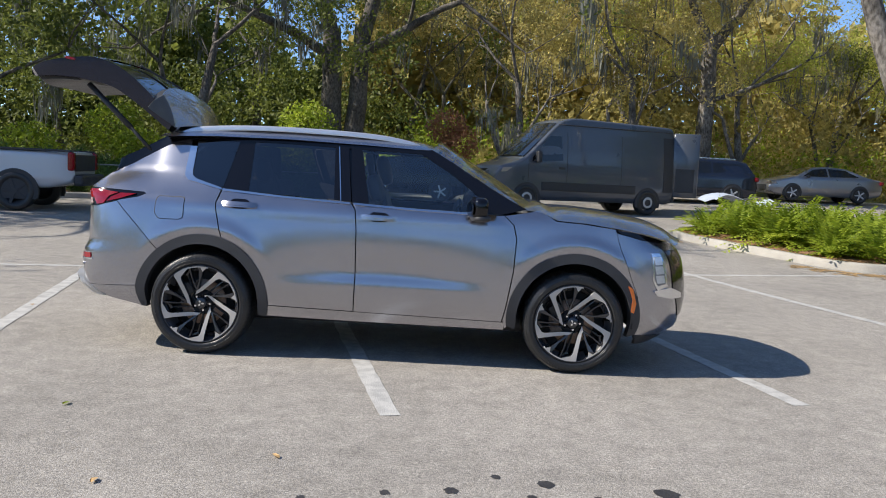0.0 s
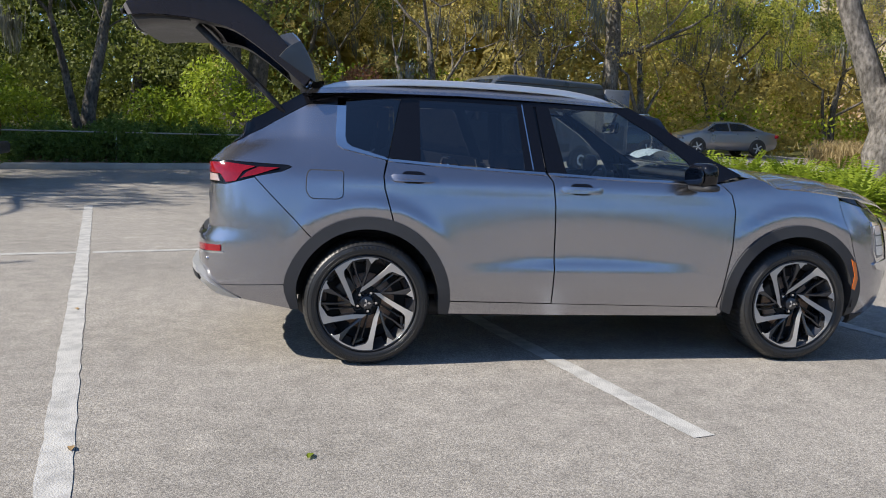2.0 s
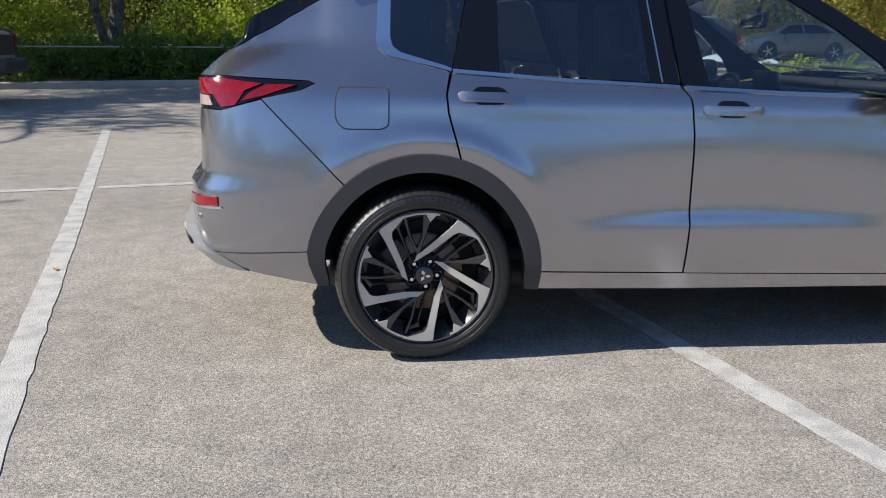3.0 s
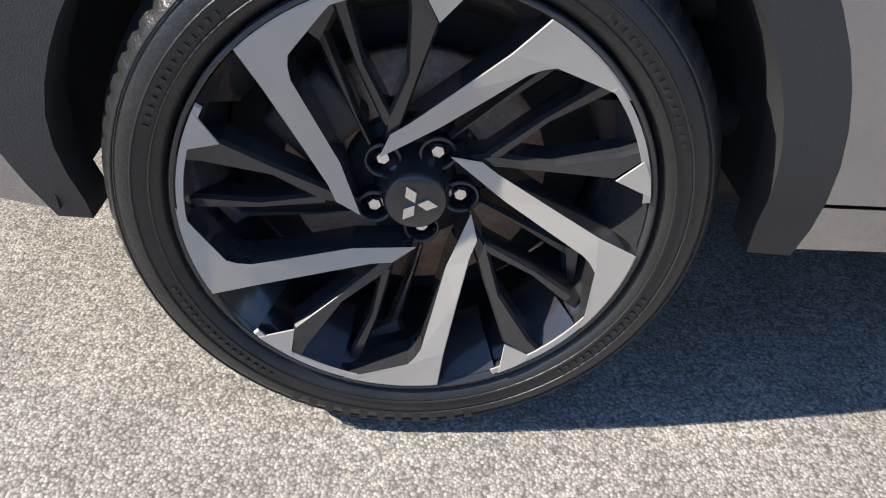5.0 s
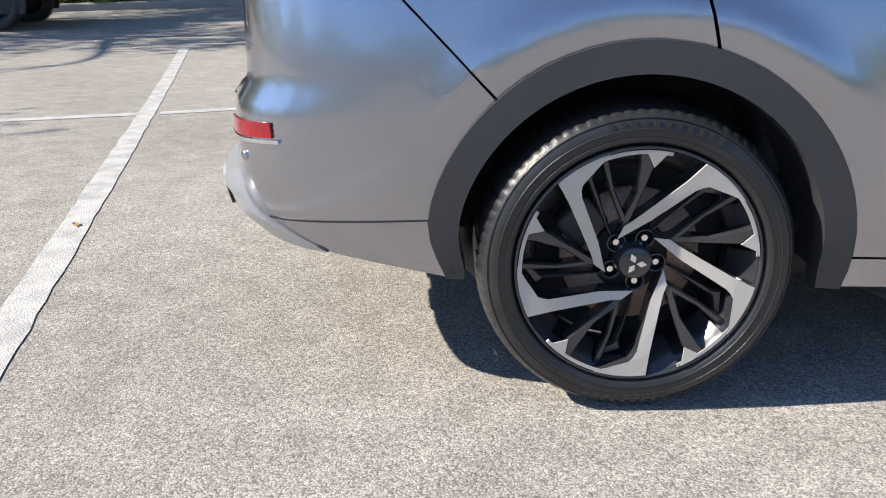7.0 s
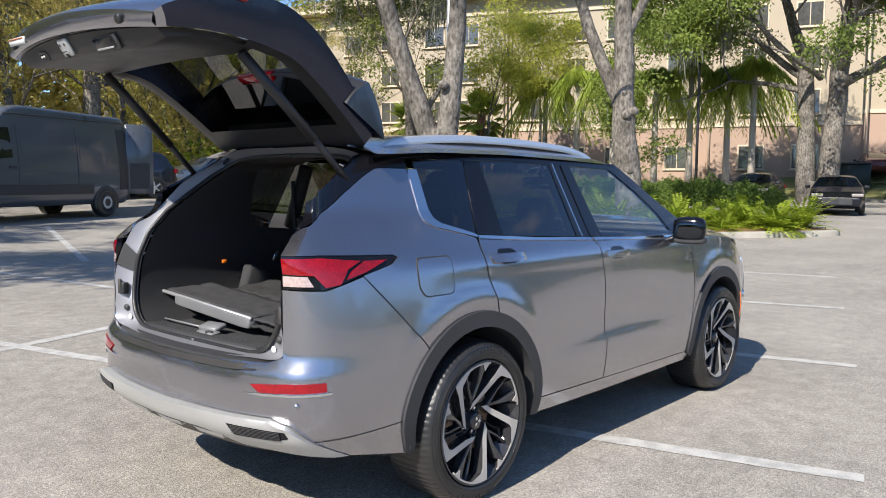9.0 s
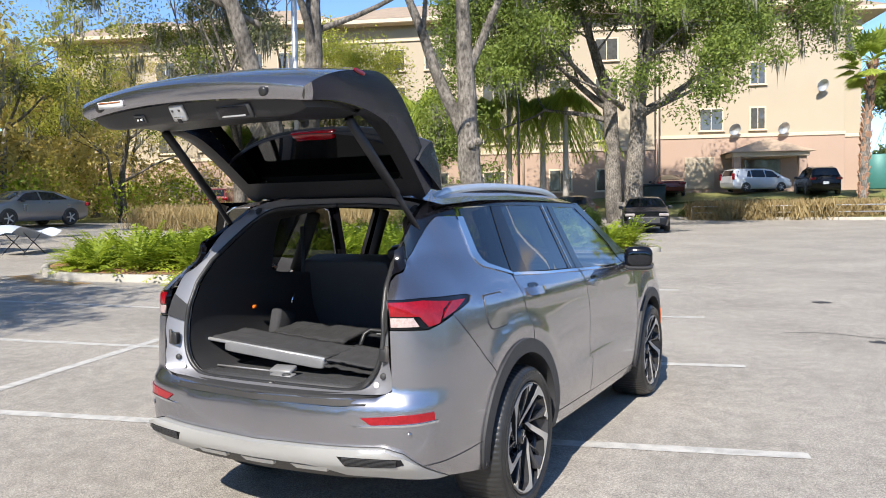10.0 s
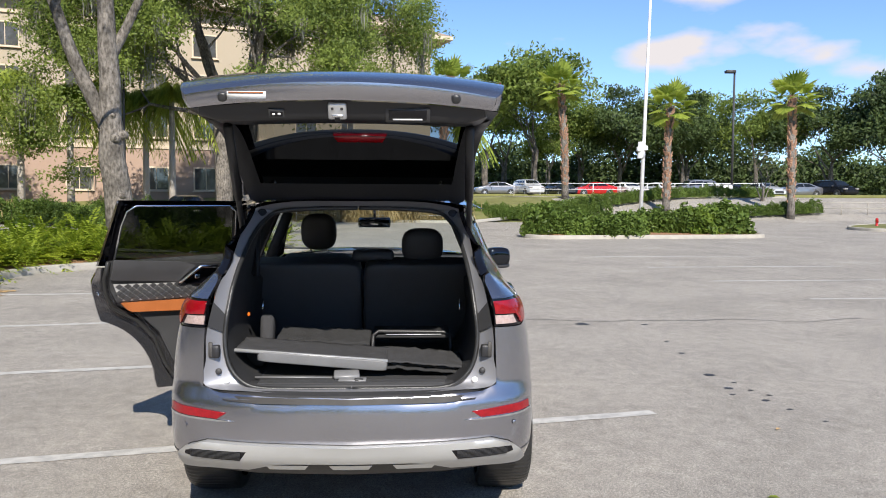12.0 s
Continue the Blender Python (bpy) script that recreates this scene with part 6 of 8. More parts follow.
def skin(s, z, d=0.0, sg=-1):
    """A point of the outer skin, d metres inside it. sg: -1 right side, 1 left side."""
    x = float(np.interp(s, OUTLINE[:, 0], OUTLINE[:, 1]))
    y = float(np.interp(s, OUTLINE[:, 0], OUTLINE[:, 2]))
    e = 0.012
    dx = float(np.interp(s + e, OUTLINE[:, 0], OUTLINE[:, 1]) - np.interp(s - e, OUTLINE[:, 0], OUTLINE[:, 1]))
    dy = float(np.interp(s + e, OUTLINE[:, 0], OUTLINE[:, 2]) - np.interp(s - e, OUTLINE[:, 0], OUTLINE[:, 2]))
    L = math.hypot(dx, dy) or 1
    nx, ny = -dy / L, dx / L
    inset = table(z, SKIN)
    # upper quarter narrows to the rear
    if z > 1.168:
        inset += 0.16 * max(0, 0.35 - s) ** 1.6 * min(1, (z - 1.168) / .15) * .6
    # sculpted ledge low on the doors
    if .5 < s < 2.12:
        w = math.sin(math.pi * (s - .5) / 1.62) ** .8
        inset += 0.022 * w * smoothstep(.572, .572 + .072 * w, z) * (1 - smoothstep(.66, 1.0, z))
    # shoulder crease above the wheels
    for cx in (0, 2.706):
        r = math.hypot(s - cx, z - .39)
        inset -= 0.015 * math.exp(-((r - .545) / .042) ** 2) * smoothstep(.66, .86, z) * (1 - smoothstep(1.0, 1.1, z))
    # character line through the door handles
    if -.45 < s < 2.4 and .9 < z < 1.2:
        inset -= 0.0085 * math.exp(-((z - 1.075 + .012 * (s - .56)) / .036) ** 2) * smoothstep(-.45, .0, s) * (1 - smoothstep(1.9, 2.4, s))
    # towards the tail the glasshouse leans in sideways, not forwards
    w = smoothstep(-.45, -1.0, s) if s < -.45 else 0
    x -= nx * (inset * (1 - .75 * w) + d)
    y -= ny * (inset * (1 - .25 * w) + d)
    x += table(z, REAR) * smoothstep(-.25, -.85, s) if s < -.25 else 0
    x += table(z, NOSE) * smoothstep(2.95, 3.5, s)
    return Vector((x, sg * y, z))


def at_x(x, z):
    """The place on the rear side skin that lies at x."""
    a, b = -1.06, 0.2
    for _ in range(40):
        m = (a + b) / 2
        if skin(m, z)[0] < x:
            a = m
        else:
            b = m
    return (a, z)


suv = thing("parked_suv", "silver metallic SUV with raised tailgate and one open rear door", "car")
R_AX, F_AX, AZ, RO, RI = 0.0, 2.706, 0.385, 0.485, 0.418
BELT = [(.086, 1.197), (.56, 1.172), (.973, 1.155), (1.32, 1.138), (1.76, 1.124), (2.13, 1.118)]
ROOFEDGE = [(-.378, 1.567), (.006, 1.578), (.565, 1.579), (1.149, 1.563), (1.55, 1.551), (1.62, 1.55)]


def belt(x):
    return ramp(x, BELT)


def redge(x):
    return ramp(x, ROOFEDGE)


SEAM_C = [(.105, 1.19), (.082, 1.106), (.09, 1.035), (.141, .852)]
SEAM_B = [(1.063, 1.151), (1.093, 1.1), (1.108, .959), (1.115, .581), (1.107, .302)]
SEAM_F = [(2.17, 1.116), (2.239, 1.053), (2.263, .956), (2.251, .72), (2.209, .443), (2.19, .36)]
G = .004


def off(pts, du):
    return [(a + du, b) for a, b in pts]


quarter = [(.10 - G, 1.19), (.085, 1.199), (-.159, 1.256), (-.191, 1.281), (-.199, 1.324), (-.192, 1.508), at_x(-.335, 1.509), at_x(-.355, 1.504), at_x(-.45, 1.452), at_x(-.537, 1.402), at_x(-.687, 1.317), at_x(-.765, 1.272), at_x(-.79, 1.262), (-1.05, 1.235), (-1.05, 1.166), (-.85, 1.168), (-.47, 1.153), (-.445, 1.142),
           (-.50, 1.116), (-.668, 1.082), (-.39, .815)] + [p for p in arc(R_AX, AZ, RO, 131.6, 75, 10)] + off(SEAM_C[::-1], -G)[:-1]
bumper = [(-.671, 1.0775), (-.3935, .811)] + arc(R_AX, AZ, RO, 132.4, 187, 10) + [(-.475, .325), (-.63, .35), (-.80, .378), (-.90, .45), (-.985, .52), (-1.08, .547), (-1.3, .540), (-1.72, .532), (-1.72, .735), (-1.3, .742), (-1.12, .75), (-1.05, .775), (-1.05, 1.035), (-.86, 1.032)]
rear_door = [(.10 + G, 1.19), (.12, 1.193), (.56, 1.168), (.973, 1.151), (1.055, 1.148)] + off(SEAM_B, -G)[1:-1] + [(1.11 - G, .372), (.487, .384), (.475, .45)] + arc(R_AX, AZ, RO, 12, 72, 10) + off(SEAM_C[::-1], G)
front_door = off(SEAM_B, G)[:1] + [(1.32, 1.134), (1.76, 1.120), (2.13, 1.114)] + off(SEAM_F, -G) + [(2.19 - G, .35), (1.11 + G, .370)] + off(SEAM_B, G)[::-1][1:-1]
sill = [(.482, .378), (1.11, .366), (2.21, .345), (2.205, .29), (1.11, .295), (.482, .303)]
fender = off(SEAM_F, G) + [(2.20, .348), (2.215, .30)] + arc(F_AX, AZ, RO, 188, 25, 22) + [(3.16, .58), (3.02, .92), (2.985, 1.035), (2.98, 1.058), (2.76, 1.083), (2.545, 1.094), (2.47, 1.14), (2.40, 1.158), (2.25, 1.13)]
nosep = [(3.024, .922), (3.164, .582), (3.175, .50)] + [(3.18, .38), (3.2, .285), (3.45, .27), (4.22, .27), (4.22, .93), (3.6, .965), (3.3, .985), (3.06, 1.02), (2.99, 1.032)]

def both(half, end, place_end, dd=None, h=.035, thick=.025):
    """One sheet across the car: half outline in (s, z), mirrored about the centre line."""
    k = [i for i, p in enumerate(half) if abs(p[0] - end) < 1e-6]
    i0 = k[0] if (k[1] - k[0] == 1) else k[1]
    run = half[i0 + 1:] + half[:i0 + 1]
    rightp = [(-(abs(s - end)), z) for s, z in run]
    leftp = [(abs(s - end), z) for s, z in run[::-1]][1:-1]
    full = rightp + leftp
    sgn = 1 if end < 0 else -1

    def place(u, v, d):
        s = end + sgn * abs(u)
        return skin(s, v, d + (dd(s, v) if dd else 0), 1 if u > 0 else -1)
    return panel(full, place, h, thick)


FILM = paint("scuffed_black_film", (0.022, 0.020, 0.019), .62, 0, .4, 9, 120, 0)
BUMPER = part("rear_bumper", both(bumper, -1.72, None), SILVER, suv)
part("sill_film", both([(-1.13, .740), (-1.3, .737), (-1.72, .731), (-1.72, .709), (-1.3, .713), (-1.16, .722)], -1.72, None, lambda s, v: -.003, .03, .004), FILM, BUMPER, "scuffed dark strip on the bumper ledge")
NOSEP = part("front_bumper", both(nosep, 4.22, None), SILVER, suv)
for sg in (-1, 1):
    def P(u, v, d, sg=sg):
        return skin(u, v, d, sg)

    part("rear_quarter", panel(quarter, P), SILVER, suv)
    part("sill_panel", panel(sill, P), SILVER, suv)
    part("front_fender", panel(fender, P), SILVER, suv)
    fd = part("front_door", panel(front_door, P), SILVER, suv)
    # rear bumper half and its inlays
    bp = BUMPER
    part("fog_reflector", panel([(-.845, .690), (-.84, .655), (-1.13, .640), (-1.175, .668), (-1.0, .684)], lambda u, v, d: P(u, v, d - .006), .03, .02), REDLENS, bp)
    part("reflector_trim", panel([(-.82, .652), (-.82, .643), (-1.13, .628), (-1.21, .631), (-1.13, .637)], lambda u, v, d: P(u, v, d - .007), .03, .02), CHROME, bp)
    # tail light: red wedge, clear lower lamp, dark surround
    tl = part("tail_light", panel([(-.455, 1.143), (-.50, 1.118), (-.668, 1.086), (-.86, 1.036), (-1.05, 1.04), (-1.05, 1.164), (-.85, 1.165), (-.47, 1.150)], lambda u, v, d: P(u, v, d + .004)), GLOSSBLACK, suv, "red wedge-shaped tail light in a black housing")
    part("red_lens", panel([(-.66, 1.14), (-.74, 1.112), (-.79, 1.055), (-.86, 1.046), (-.905, 1.092), (-1.045, 1.097), (-1.045, 1.155), (-.85, 1.157)], lambda u, v, d: P(u, v, d - .004)), REDLENS, tl)
    part("red_lens", panel([(-.52, 1.137), (-.64, 1.138), (-.72, 1.105), (-.76, 1.072), (-.66, 1.094)], lambda u, v, d: P(u, v, d - .003)), REDLENS, tl)
    part("reversing_lens", panel([(-.935, 1.088), (-.91, 1.05), (-1.045, 1.05), (-1.045, 1.09)], lambda u, v, d: P(u, v, d - .003)), CLEARLAMP, tl)
    # wheel arch cladding
    for cx in (R_AX, F_AX):
        lo = .325 if cx == R_AX else .30
        ring = arc(cx, AZ, RO + .004, 187, -10, 34) + [(cx + RI + .005, lo - .02)] + arc(cx, AZ, RI, -4, 184, 34) + [(cx - RI - .005, lo + .0)]
        part("arch_cladding", panel(ring, lambda u, v, d: P(u, v, d - .012), .04, .06), PLASTIC, suv, "matt black wheel-arch cladding")
        bm = bmesh.new()
        rows = []
        for yy in (.875, .52):
            rows.append([(cx + (RI + .012) * math.cos(a), sg * yy, AZ + (RI + .012) * math.sin(a)) for a in np.linspace(-.10, math.pi + .10, 30)])
        rows.append([(cx + .05 * math.cos(a), sg * .52, AZ + .05 * math.sin(a)) for a in np.linspace(-.10, math.pi + .10, 30)])
        add_grid(bm, rows)
        part("wheel_liner", bm, PLASTIC, suv)
    part("side_marker", panel([(3.085, .66), (3.12, .64), (3.15, .53), (3.14, .46), (3.115, .47), (3.12, .56)], lambda u, v, d: P(u, v, d - .016), .03, .02), AMBER, suv, "amber side marker")
    # front face
    nz = NOSEP
    part("headlight", panel([(2.99, 1.052), (3.03, 1.03), (3.3, .99), (3.55, .972), (3.5, 1.0), (3.25, 1.04)], lambda u, v, d: P(u, v, d - .004), .03, .03), GLOSSBLACK, suv, "slim dark headlight strip")
    hl = part("main_lamp", panel([(3.29, .90), (3.38, .90), (3.40, .66), (3.31, .63), (3.275, .70)], lambda u, v, d: P(u, v, d - .008), .03, .03), CHROME, nz, "upright lamp in a chrome surround")
    part("lens", panel([(3.30, .875), (3.365, .878), (3.38, .68), (3.315, .665), (3.29, .71)], lambda u, v, d: P(u, v, d - .011), .03, .03), LAMPGREY, hl)
    for k in range(3):
        z = .685 + .066 * k
        part("led_unit", panel([(3.303, z - .002), (3.370, z + .002), (3.368, z + .058), (3.298, z + .056)], lambda u, v, d: P(u, v, d - .014), .03, .02, rnd=.008), LEDLENS, hl)
    part("chrome_blade", panel([(3.28, .63), (3.42, .65), (3.6, .60), (3.6, .565), (3.42, .57), (3.31, .59)], lambda u, v, d: P(u, v, d - .012), .03, .03), CHROME, nz)
    part("grille", panel([(3.46, .92), (4.22, .9), (4.22, .42), (3.62, .42), (3.46, .62)], lambda u, v, d: P(u, v, d - .005), .05, .03), GLOSSBLACK, nz)
    part("lower_valance", panel([(3.19, .29), (4.22, .26), (4.22, .20), (3.3, .22)], lambda u, v, d: P(u, v, d - .006), .05, .03), PLASTIC, nz)
    # greenhouse
    part("roof_trim", panel([(x, redge(x) + .012) for x in np.linspace(-.36, 1.60, 12)] + [(x, redge(x) - .022) for x in np.linspace(1.60, -.19, 12)] + [(-.19, 1.513), (-.375, 1.511)], P, .03), GLOSSBLACK, suv)
    part("spear", panel([at_x(-.34, 1.575), at_x(-.345, 1.513), at_x(-.45, 1.456), at_x(-.537, 1.406), at_x(-.687, 1.321), at_x(-.765, 1.276), at_x(-.79, 1.266), at_x(-.805, 1.262), at_x(-.815, 1.292), at_x(-.735, 1.365), at_x(-.57, 1.466), at_x(-.45, 1.535), at_x(-.38, 1.575)], P, .03), GLOSSBLACK, suv, "gloss black rear pillar trim")
    part("chrome_strip", panel([(-.192, 1.506), (-.199, 1.324), (-.191, 1.281), (-.159, 1.256), (.085, 1.202), (.103, 1.196), (.106, 1.208), (.088, 1.216), (-.101, 1.268), (-.132, 1.291), (-.142, 1.327), (-.139, 1.506)], lambda u, v, d: P(u, v, d - .006), .02), CHROME, suv, "satin chrome window surround")
    qg = [(-.142, 1.545), (-.142, 1.327), (-.132, 1.293), (-.101, 1.269), (.088, 1.217), (.108, 1.213), (.185, 1.555)]
    part("quarter_glass", panel(qg, lambda u, v, d: P(u, v, d + .004), .05, .004), TINT, suv, "dark privacy glass")
    dg = [(.115, 1.212), (.29, 1.195), (.985, 1.162), (.935, 1.557), (.19, 1.556)]
    fg = [(1.185, 1.152), (1.32, 1.146), (1.76, 1.131), (2.06, 1.126), (1.969, 1.247), (1.774, 1.393), (1.53, 1.535), (1.10, 1.548)]
    bpost = [(1.065, 1.156), (1.185, 1.150), (1.10, 1.552), (1.02, 1.553)]
    apost = [(1.53, 1.537), (1.774, 1.395), (1.969, 1.249), (2.06, 1.128), (2.13, 1.12), (2.33, 1.168), (2.13, 1.268), (1.955, 1.370), (1.782, 1.478), (1.62, 1.566), (1.55, 1.556)]
    part("a_pillar", panel(apost, P, .03), GLOSSBLACK, suv)
    part("b_pillar", panel([(1.063, 1.154), (1.10, 1.153), (1.06, 1.552), (1.0, 1.553)], lambda u, v, d: P(u, v, d + .012), .04), GLOSSBLACK, suv)
    part("frame", panel(bpost, P, .04), GLOSSBLACK, fd)
    part("window", panel(fg, lambda u, v, d: P(u, v, d + .004), .05, .004), GLASS, fd, "clear side glass")
    part("belt_moulding", panel([(1.075, belt(1.075) + .004), (1.5, belt(1.5) + .004), (2.1, belt(2.1) + .004), (2.1, belt(2.1) - .010), (1.5, belt(1.5) - .010), (1.075, belt(1.075) - .010)], lambda u, v, d: P(u, v, d - .006), .02), CHROME, fd)

    def handle(parent, x, z, P=P):
        h = part("handle", panel([(x - .135, z + .012), (x - .12, z + .022), (x + .12, z + .018), (x + .135, z + .004), (x + .12, z - .020), (x - .12, z - .018)], lambda u, v, d: P(u, v, d - .030 + .026 * abs((u - x) / .135) ** 3), .02, .026, rnd=.012), SILVER, parent, "body-coloured pull handle")
        part("handle_recess", panel([(x - .055, z + .040), (x + .05, z + .038), (x + .085, z + .004), (x + .05, z - .030), (x - .055, z - .030), (x - .085, z + .004)], lambda u, v, d: P(u, v, d - .003), .025, .01, rnd=.03), GLOSSBLACK, parent)
        part("handle_trim", panel([(x - .10, z + .004), (x + .10, z + .0), (x + .10, z - .008), (x - .10, z - .004)], lambda u, v, d: P(u, v, d - .0315 + .026 * abs((u - x) / .135) ** 3), .02, .008), SILVER, h)
    handle(fd, 1.27, 1.056)
    # mirror
    mi = part("door_mirror", pillow((1.975, sg * .99, 1.168), (.115, .20, .155), (0, 0, sg * -14), 3.4), GLOSSBLACK, suv, "gloss black door mirror")
    part("mirror_foot", pillow((2.03, sg * .885, 1.105), (.16, .15, .05), (sg * 22, 0, 0), 3), GLOSSBLACK, mi)
    part("mirror_base", pillow((1.99, sg * .99, 1.098), (.13, .20, .05), (0, 0, sg * -14), 3), PLASTIC, mi)
    part("mirror_glass", pillow((1.914, sg * 1.006, 1.163), (.012, .165, .10), (0, 0, sg * -14), 3.4), DARKMIRROR, mi, "darkened mirror glass")
    if sg < 0:
        rd = part("rear_door", panel(rear_door, P), SILVER, suv)
        part("window", panel(dg, lambda u, v, d: P(u, v, d + .004), .05, .004), TINT, rd, "dark privacy glass")
        part("c_frame", panel([(.112, 1.212), (.30, 1.194), (.30, 1.555), (.188, 1.556)], P, .04), GLOSSBLACK, rd)
        part("b_frame", panel([(.93, 1.164), (1.055, 1.158), (1.0, 1.556), (.90, 1.557)], P, .04), GLOSSBLACK, rd)
        part("window_bar", panel([(.976, 1.164), (.983, 1.164), (.934, 1.555), (.927, 1.555)], lambda u, v, d: P(u, v, d - .004), .03), CHROME, rd)
        part("belt_moulding", panel([(.11, 1.207), (.56, belt(.56) + .004), (1.05, belt(1.05) + .004), (1.05, belt(1.05) - .010), (.56, belt(.56) - .010), (.11, 1.192)], lambda u, v, d: P(u, v, d - .006), .02), CHROME, rd)
        handle(rd, .258, 1.100)
        part("fuel_flap", panel([(-.345, 1.128), (-.16, 1.128), (-.15, 1.115), (-.152, .985), (-.18, .972), (-.33, .972), (-.36, 1.01), (-.358, 1.09)], lambda u, v, d: P(u, v, d - .0035), .03, .012, rnd=.02), SILVER, suv, "rounded fuel filler flap")
        part("fuel_gap", panel([(-.351, 1.133), (-.155, 1.133), (-.145, 1.118), (-.147, .982), (-.177, .967), (-.333, .967), (-.366, 1.008), (-.364, 1.092)], lambda u, v, d: P(u, v, d - .0012), .03, .012, rnd=.02), PLASTIC, suv)

# roof, windscreen and bonnet
def roof_z(x, y):
    e = ramp(x, [(-.40, 1.565), (.0, 1.583), (.565, 1.586), (1.15, 1.572), (1.55, 1.558), (1.68, 1.53)])
    h = ramp(x, [(-.42, .045), (-.2, .085), (.2, .105), (.8, .11), (1.2, .102), (1.5, .075), (1.68, .04)])
    return e + h * (1 - min(1, abs(y) / .655) ** 4)


bm = bmesh.new()
add_grid(bm, [[(x + .03 * (1 - (y / .65) ** 2) * smoothstep(1.2, 1.66, x), y, roof_z(x, y)) for y in np.linspace(-.65, .65, 41)] for x in np.linspace(-.40, 1.66, 40)])
bmesh.ops.recalc_face_normals(bm, faces=bm.faces)
part("roof", bm, SILVER, suv)
for sg in (-1, 1):
    pts = [(x, sg * (.548 - .02 * (x - .6) ** 2), roof_z(x, .56) + z - .012) for x, z in ((-.30, .0), (-.24, .022), (-.1, .042), (.3, .052), (.8, .052), (1.2, .048), (1.42, .034), (1.52, .012), (1.56, -.005))]
    bm = bmesh.new()
    sp = spline(pts, 40)
    rows = []
    for p in sp:
        rows.append([(p[0], p[1] + dy, p[2] + dz) for dy, dz in ((-.016, -.03), (-.018, 0), (-.011, .008), (.011, .008), (.018, 0), (.016, -.03))])
    add_grid(bm, rows)
    bmesh.ops.recalc_face_normals(bm, faces=bm.faces)
    part("roof_rail", bm, RAILMAT, suv, "satin silver roof rail")

bm = bmesh.new()
rows = []
for t in np.linspace(0, 1, 14):
    xe, ze, ye = 1.62 + .70 * t, 1.565 - .40 * t, .62 + .12 * t
    rows.append([(xe + .16 * (1 - (y) ** 2) * (.35 + .65 * t), y * ye, ze + .085 * (1 - y * y) * (1 - t * .9)) for y in np.linspace(-1, 1, 21)])
add_grid(bm, rows)
part("windscreen", bm, GLASS, suv, "clear windscreen")
bm = bmesh.new()
rows = []
for x in np.linspace(2.32, 3.47, 30):
    ze = ramp(x, [(2.3, 1.165), (2.45, 1.15), (2.55, 1.10), (2.76, 1.09), (2.98, 1.065), (3.2, 1.035), (3.35, 1.0), (3.45, .955)])
    ye = ramp(x, [(2.3, .78), (2.5, .83), (3.0, .835), (3.2, .80), (3.35, .74), (3.45, .68)])
    h = ramp(x, [(2.3, .03), (2.5, .085), (3.0, .105), (3.25, .085), (3.45, .03)])
    rows.append([(x + .14 * (1 - y * y) * smoothstep(2.9, 3.44, x), y * ye, ze + h * (1 - abs(y) ** 3.2)) for y in np.linspace(-1, 1, 31)])
add_grid(bm, rows)
bmesh.ops.recalc_face_normals(bm, faces=bm.faces)
part("bonnet", bm, SILVER, suv)
part("cowl", box((2.40, 0, 1.135), (.22, 1.5, .05), bevel=.02), PLASTIC, suv)
for sg in (-.35, .3):
    part("wiper", tube([(2.42, sg, 1.19), (2.30, sg + .3, 1.215), (2.27, sg + .55, 1.22)], .008, 6), PLASTIC, suv)

# skid plate and lower rear
skid = [(-.992, .517), (-1.08, .542), (-1.3, .536), (-1.72, .528), (-1.72, .446), (-1.45, .446), (-1.38, .438), (-1.27, .402), (-1.12, .404), (-.98, .396), (-.87, .379), (-.812, .379), (-.905, .446)]


def skid_out(s, v):
    k = 1 - smoothstep(-1.0, -.82, s)
    return -.006 - .016 * k - .014 * k * smoothstep(.40, .47, v) - .010 * smoothstep(.50, .525, v) * (1 - smoothstep(.526, .54, v))


SKIDPLATE = part("skid_plate", both(skid, -1.72, None, skid_out, .02, .05), SKID, suv, "satin silver rear skid plate")
part("lower_valance", both([(-.97, .44), (-1.12, .425), (-1.3, .43), (-1.42, .458), (-1.72, .458), (-1.72, .372), (-1.3, .378), (-1.0, .405)], -1.72, None, lambda s, v: -.012, .04, .05), GATETRIM, suv, "black lower rear valance")
for y0 in (-.285, -.005, .275):
    def T(u, v, d, y0=y0):
        y = y0 + u
        return skin(-1.72 + abs(y) * 1.0, v, d - .030, 1 if y > 0 else -1)
    part("skid_tab", panel([(-.095, .437), (.095, .437), (.078, .413), (-.078, .413)], T, .03, .03), SKID, SKIDPLATE)
for sg in (-1, 1):
    def P(u, v, d, sg=sg):
        return skin(u, v, d, sg)
    sk = SKIDPLATE
    # fine dark strip across the bumper side, from skid plate to wheel arch
    part("bumper_seam", panel([(-.905, .455), (-.47, .472), (-.47, .476), (-.905, .459)], lambda u, v, d: P(u, v, d - .0012), .04, .003), GATETRIM, BUMPER, "fine dark line")
    vt = part("vent", panel([(-.995, .506), (-1.275, .506), (-1.245, .462), (-1.03, .468), (-.985, .482)], lambda u, v, d: P(u, v, d - .0385), .03, .012), GLOSSBLACK, sk, "slatted black vent")
    for k in range(6):
        z = .471 + .0058 * k
        part("slat", panel([(-1.015, z), (-1.25, z), (-1.25, z + .0026), (-1.015, z + .0026)], lambda u, v, d: P(u, v, d - .0425), .04, .004), PLASTIC, vt)
    part("parking_sensor", lathe([(.001, -.004), (.011, -.004), (.012, 0)], 12), SILVER, suv).matrix_basis = Matrix.Translation(P(-.96, .60, -.001)) @ Matrix.Rotation(radians(-40 * sg * -1), 4, 'Z')
part("underbody", box((1.35, 0, .31), (3.5, 1.4, .13), bevel=.04), DARKIN, suv)
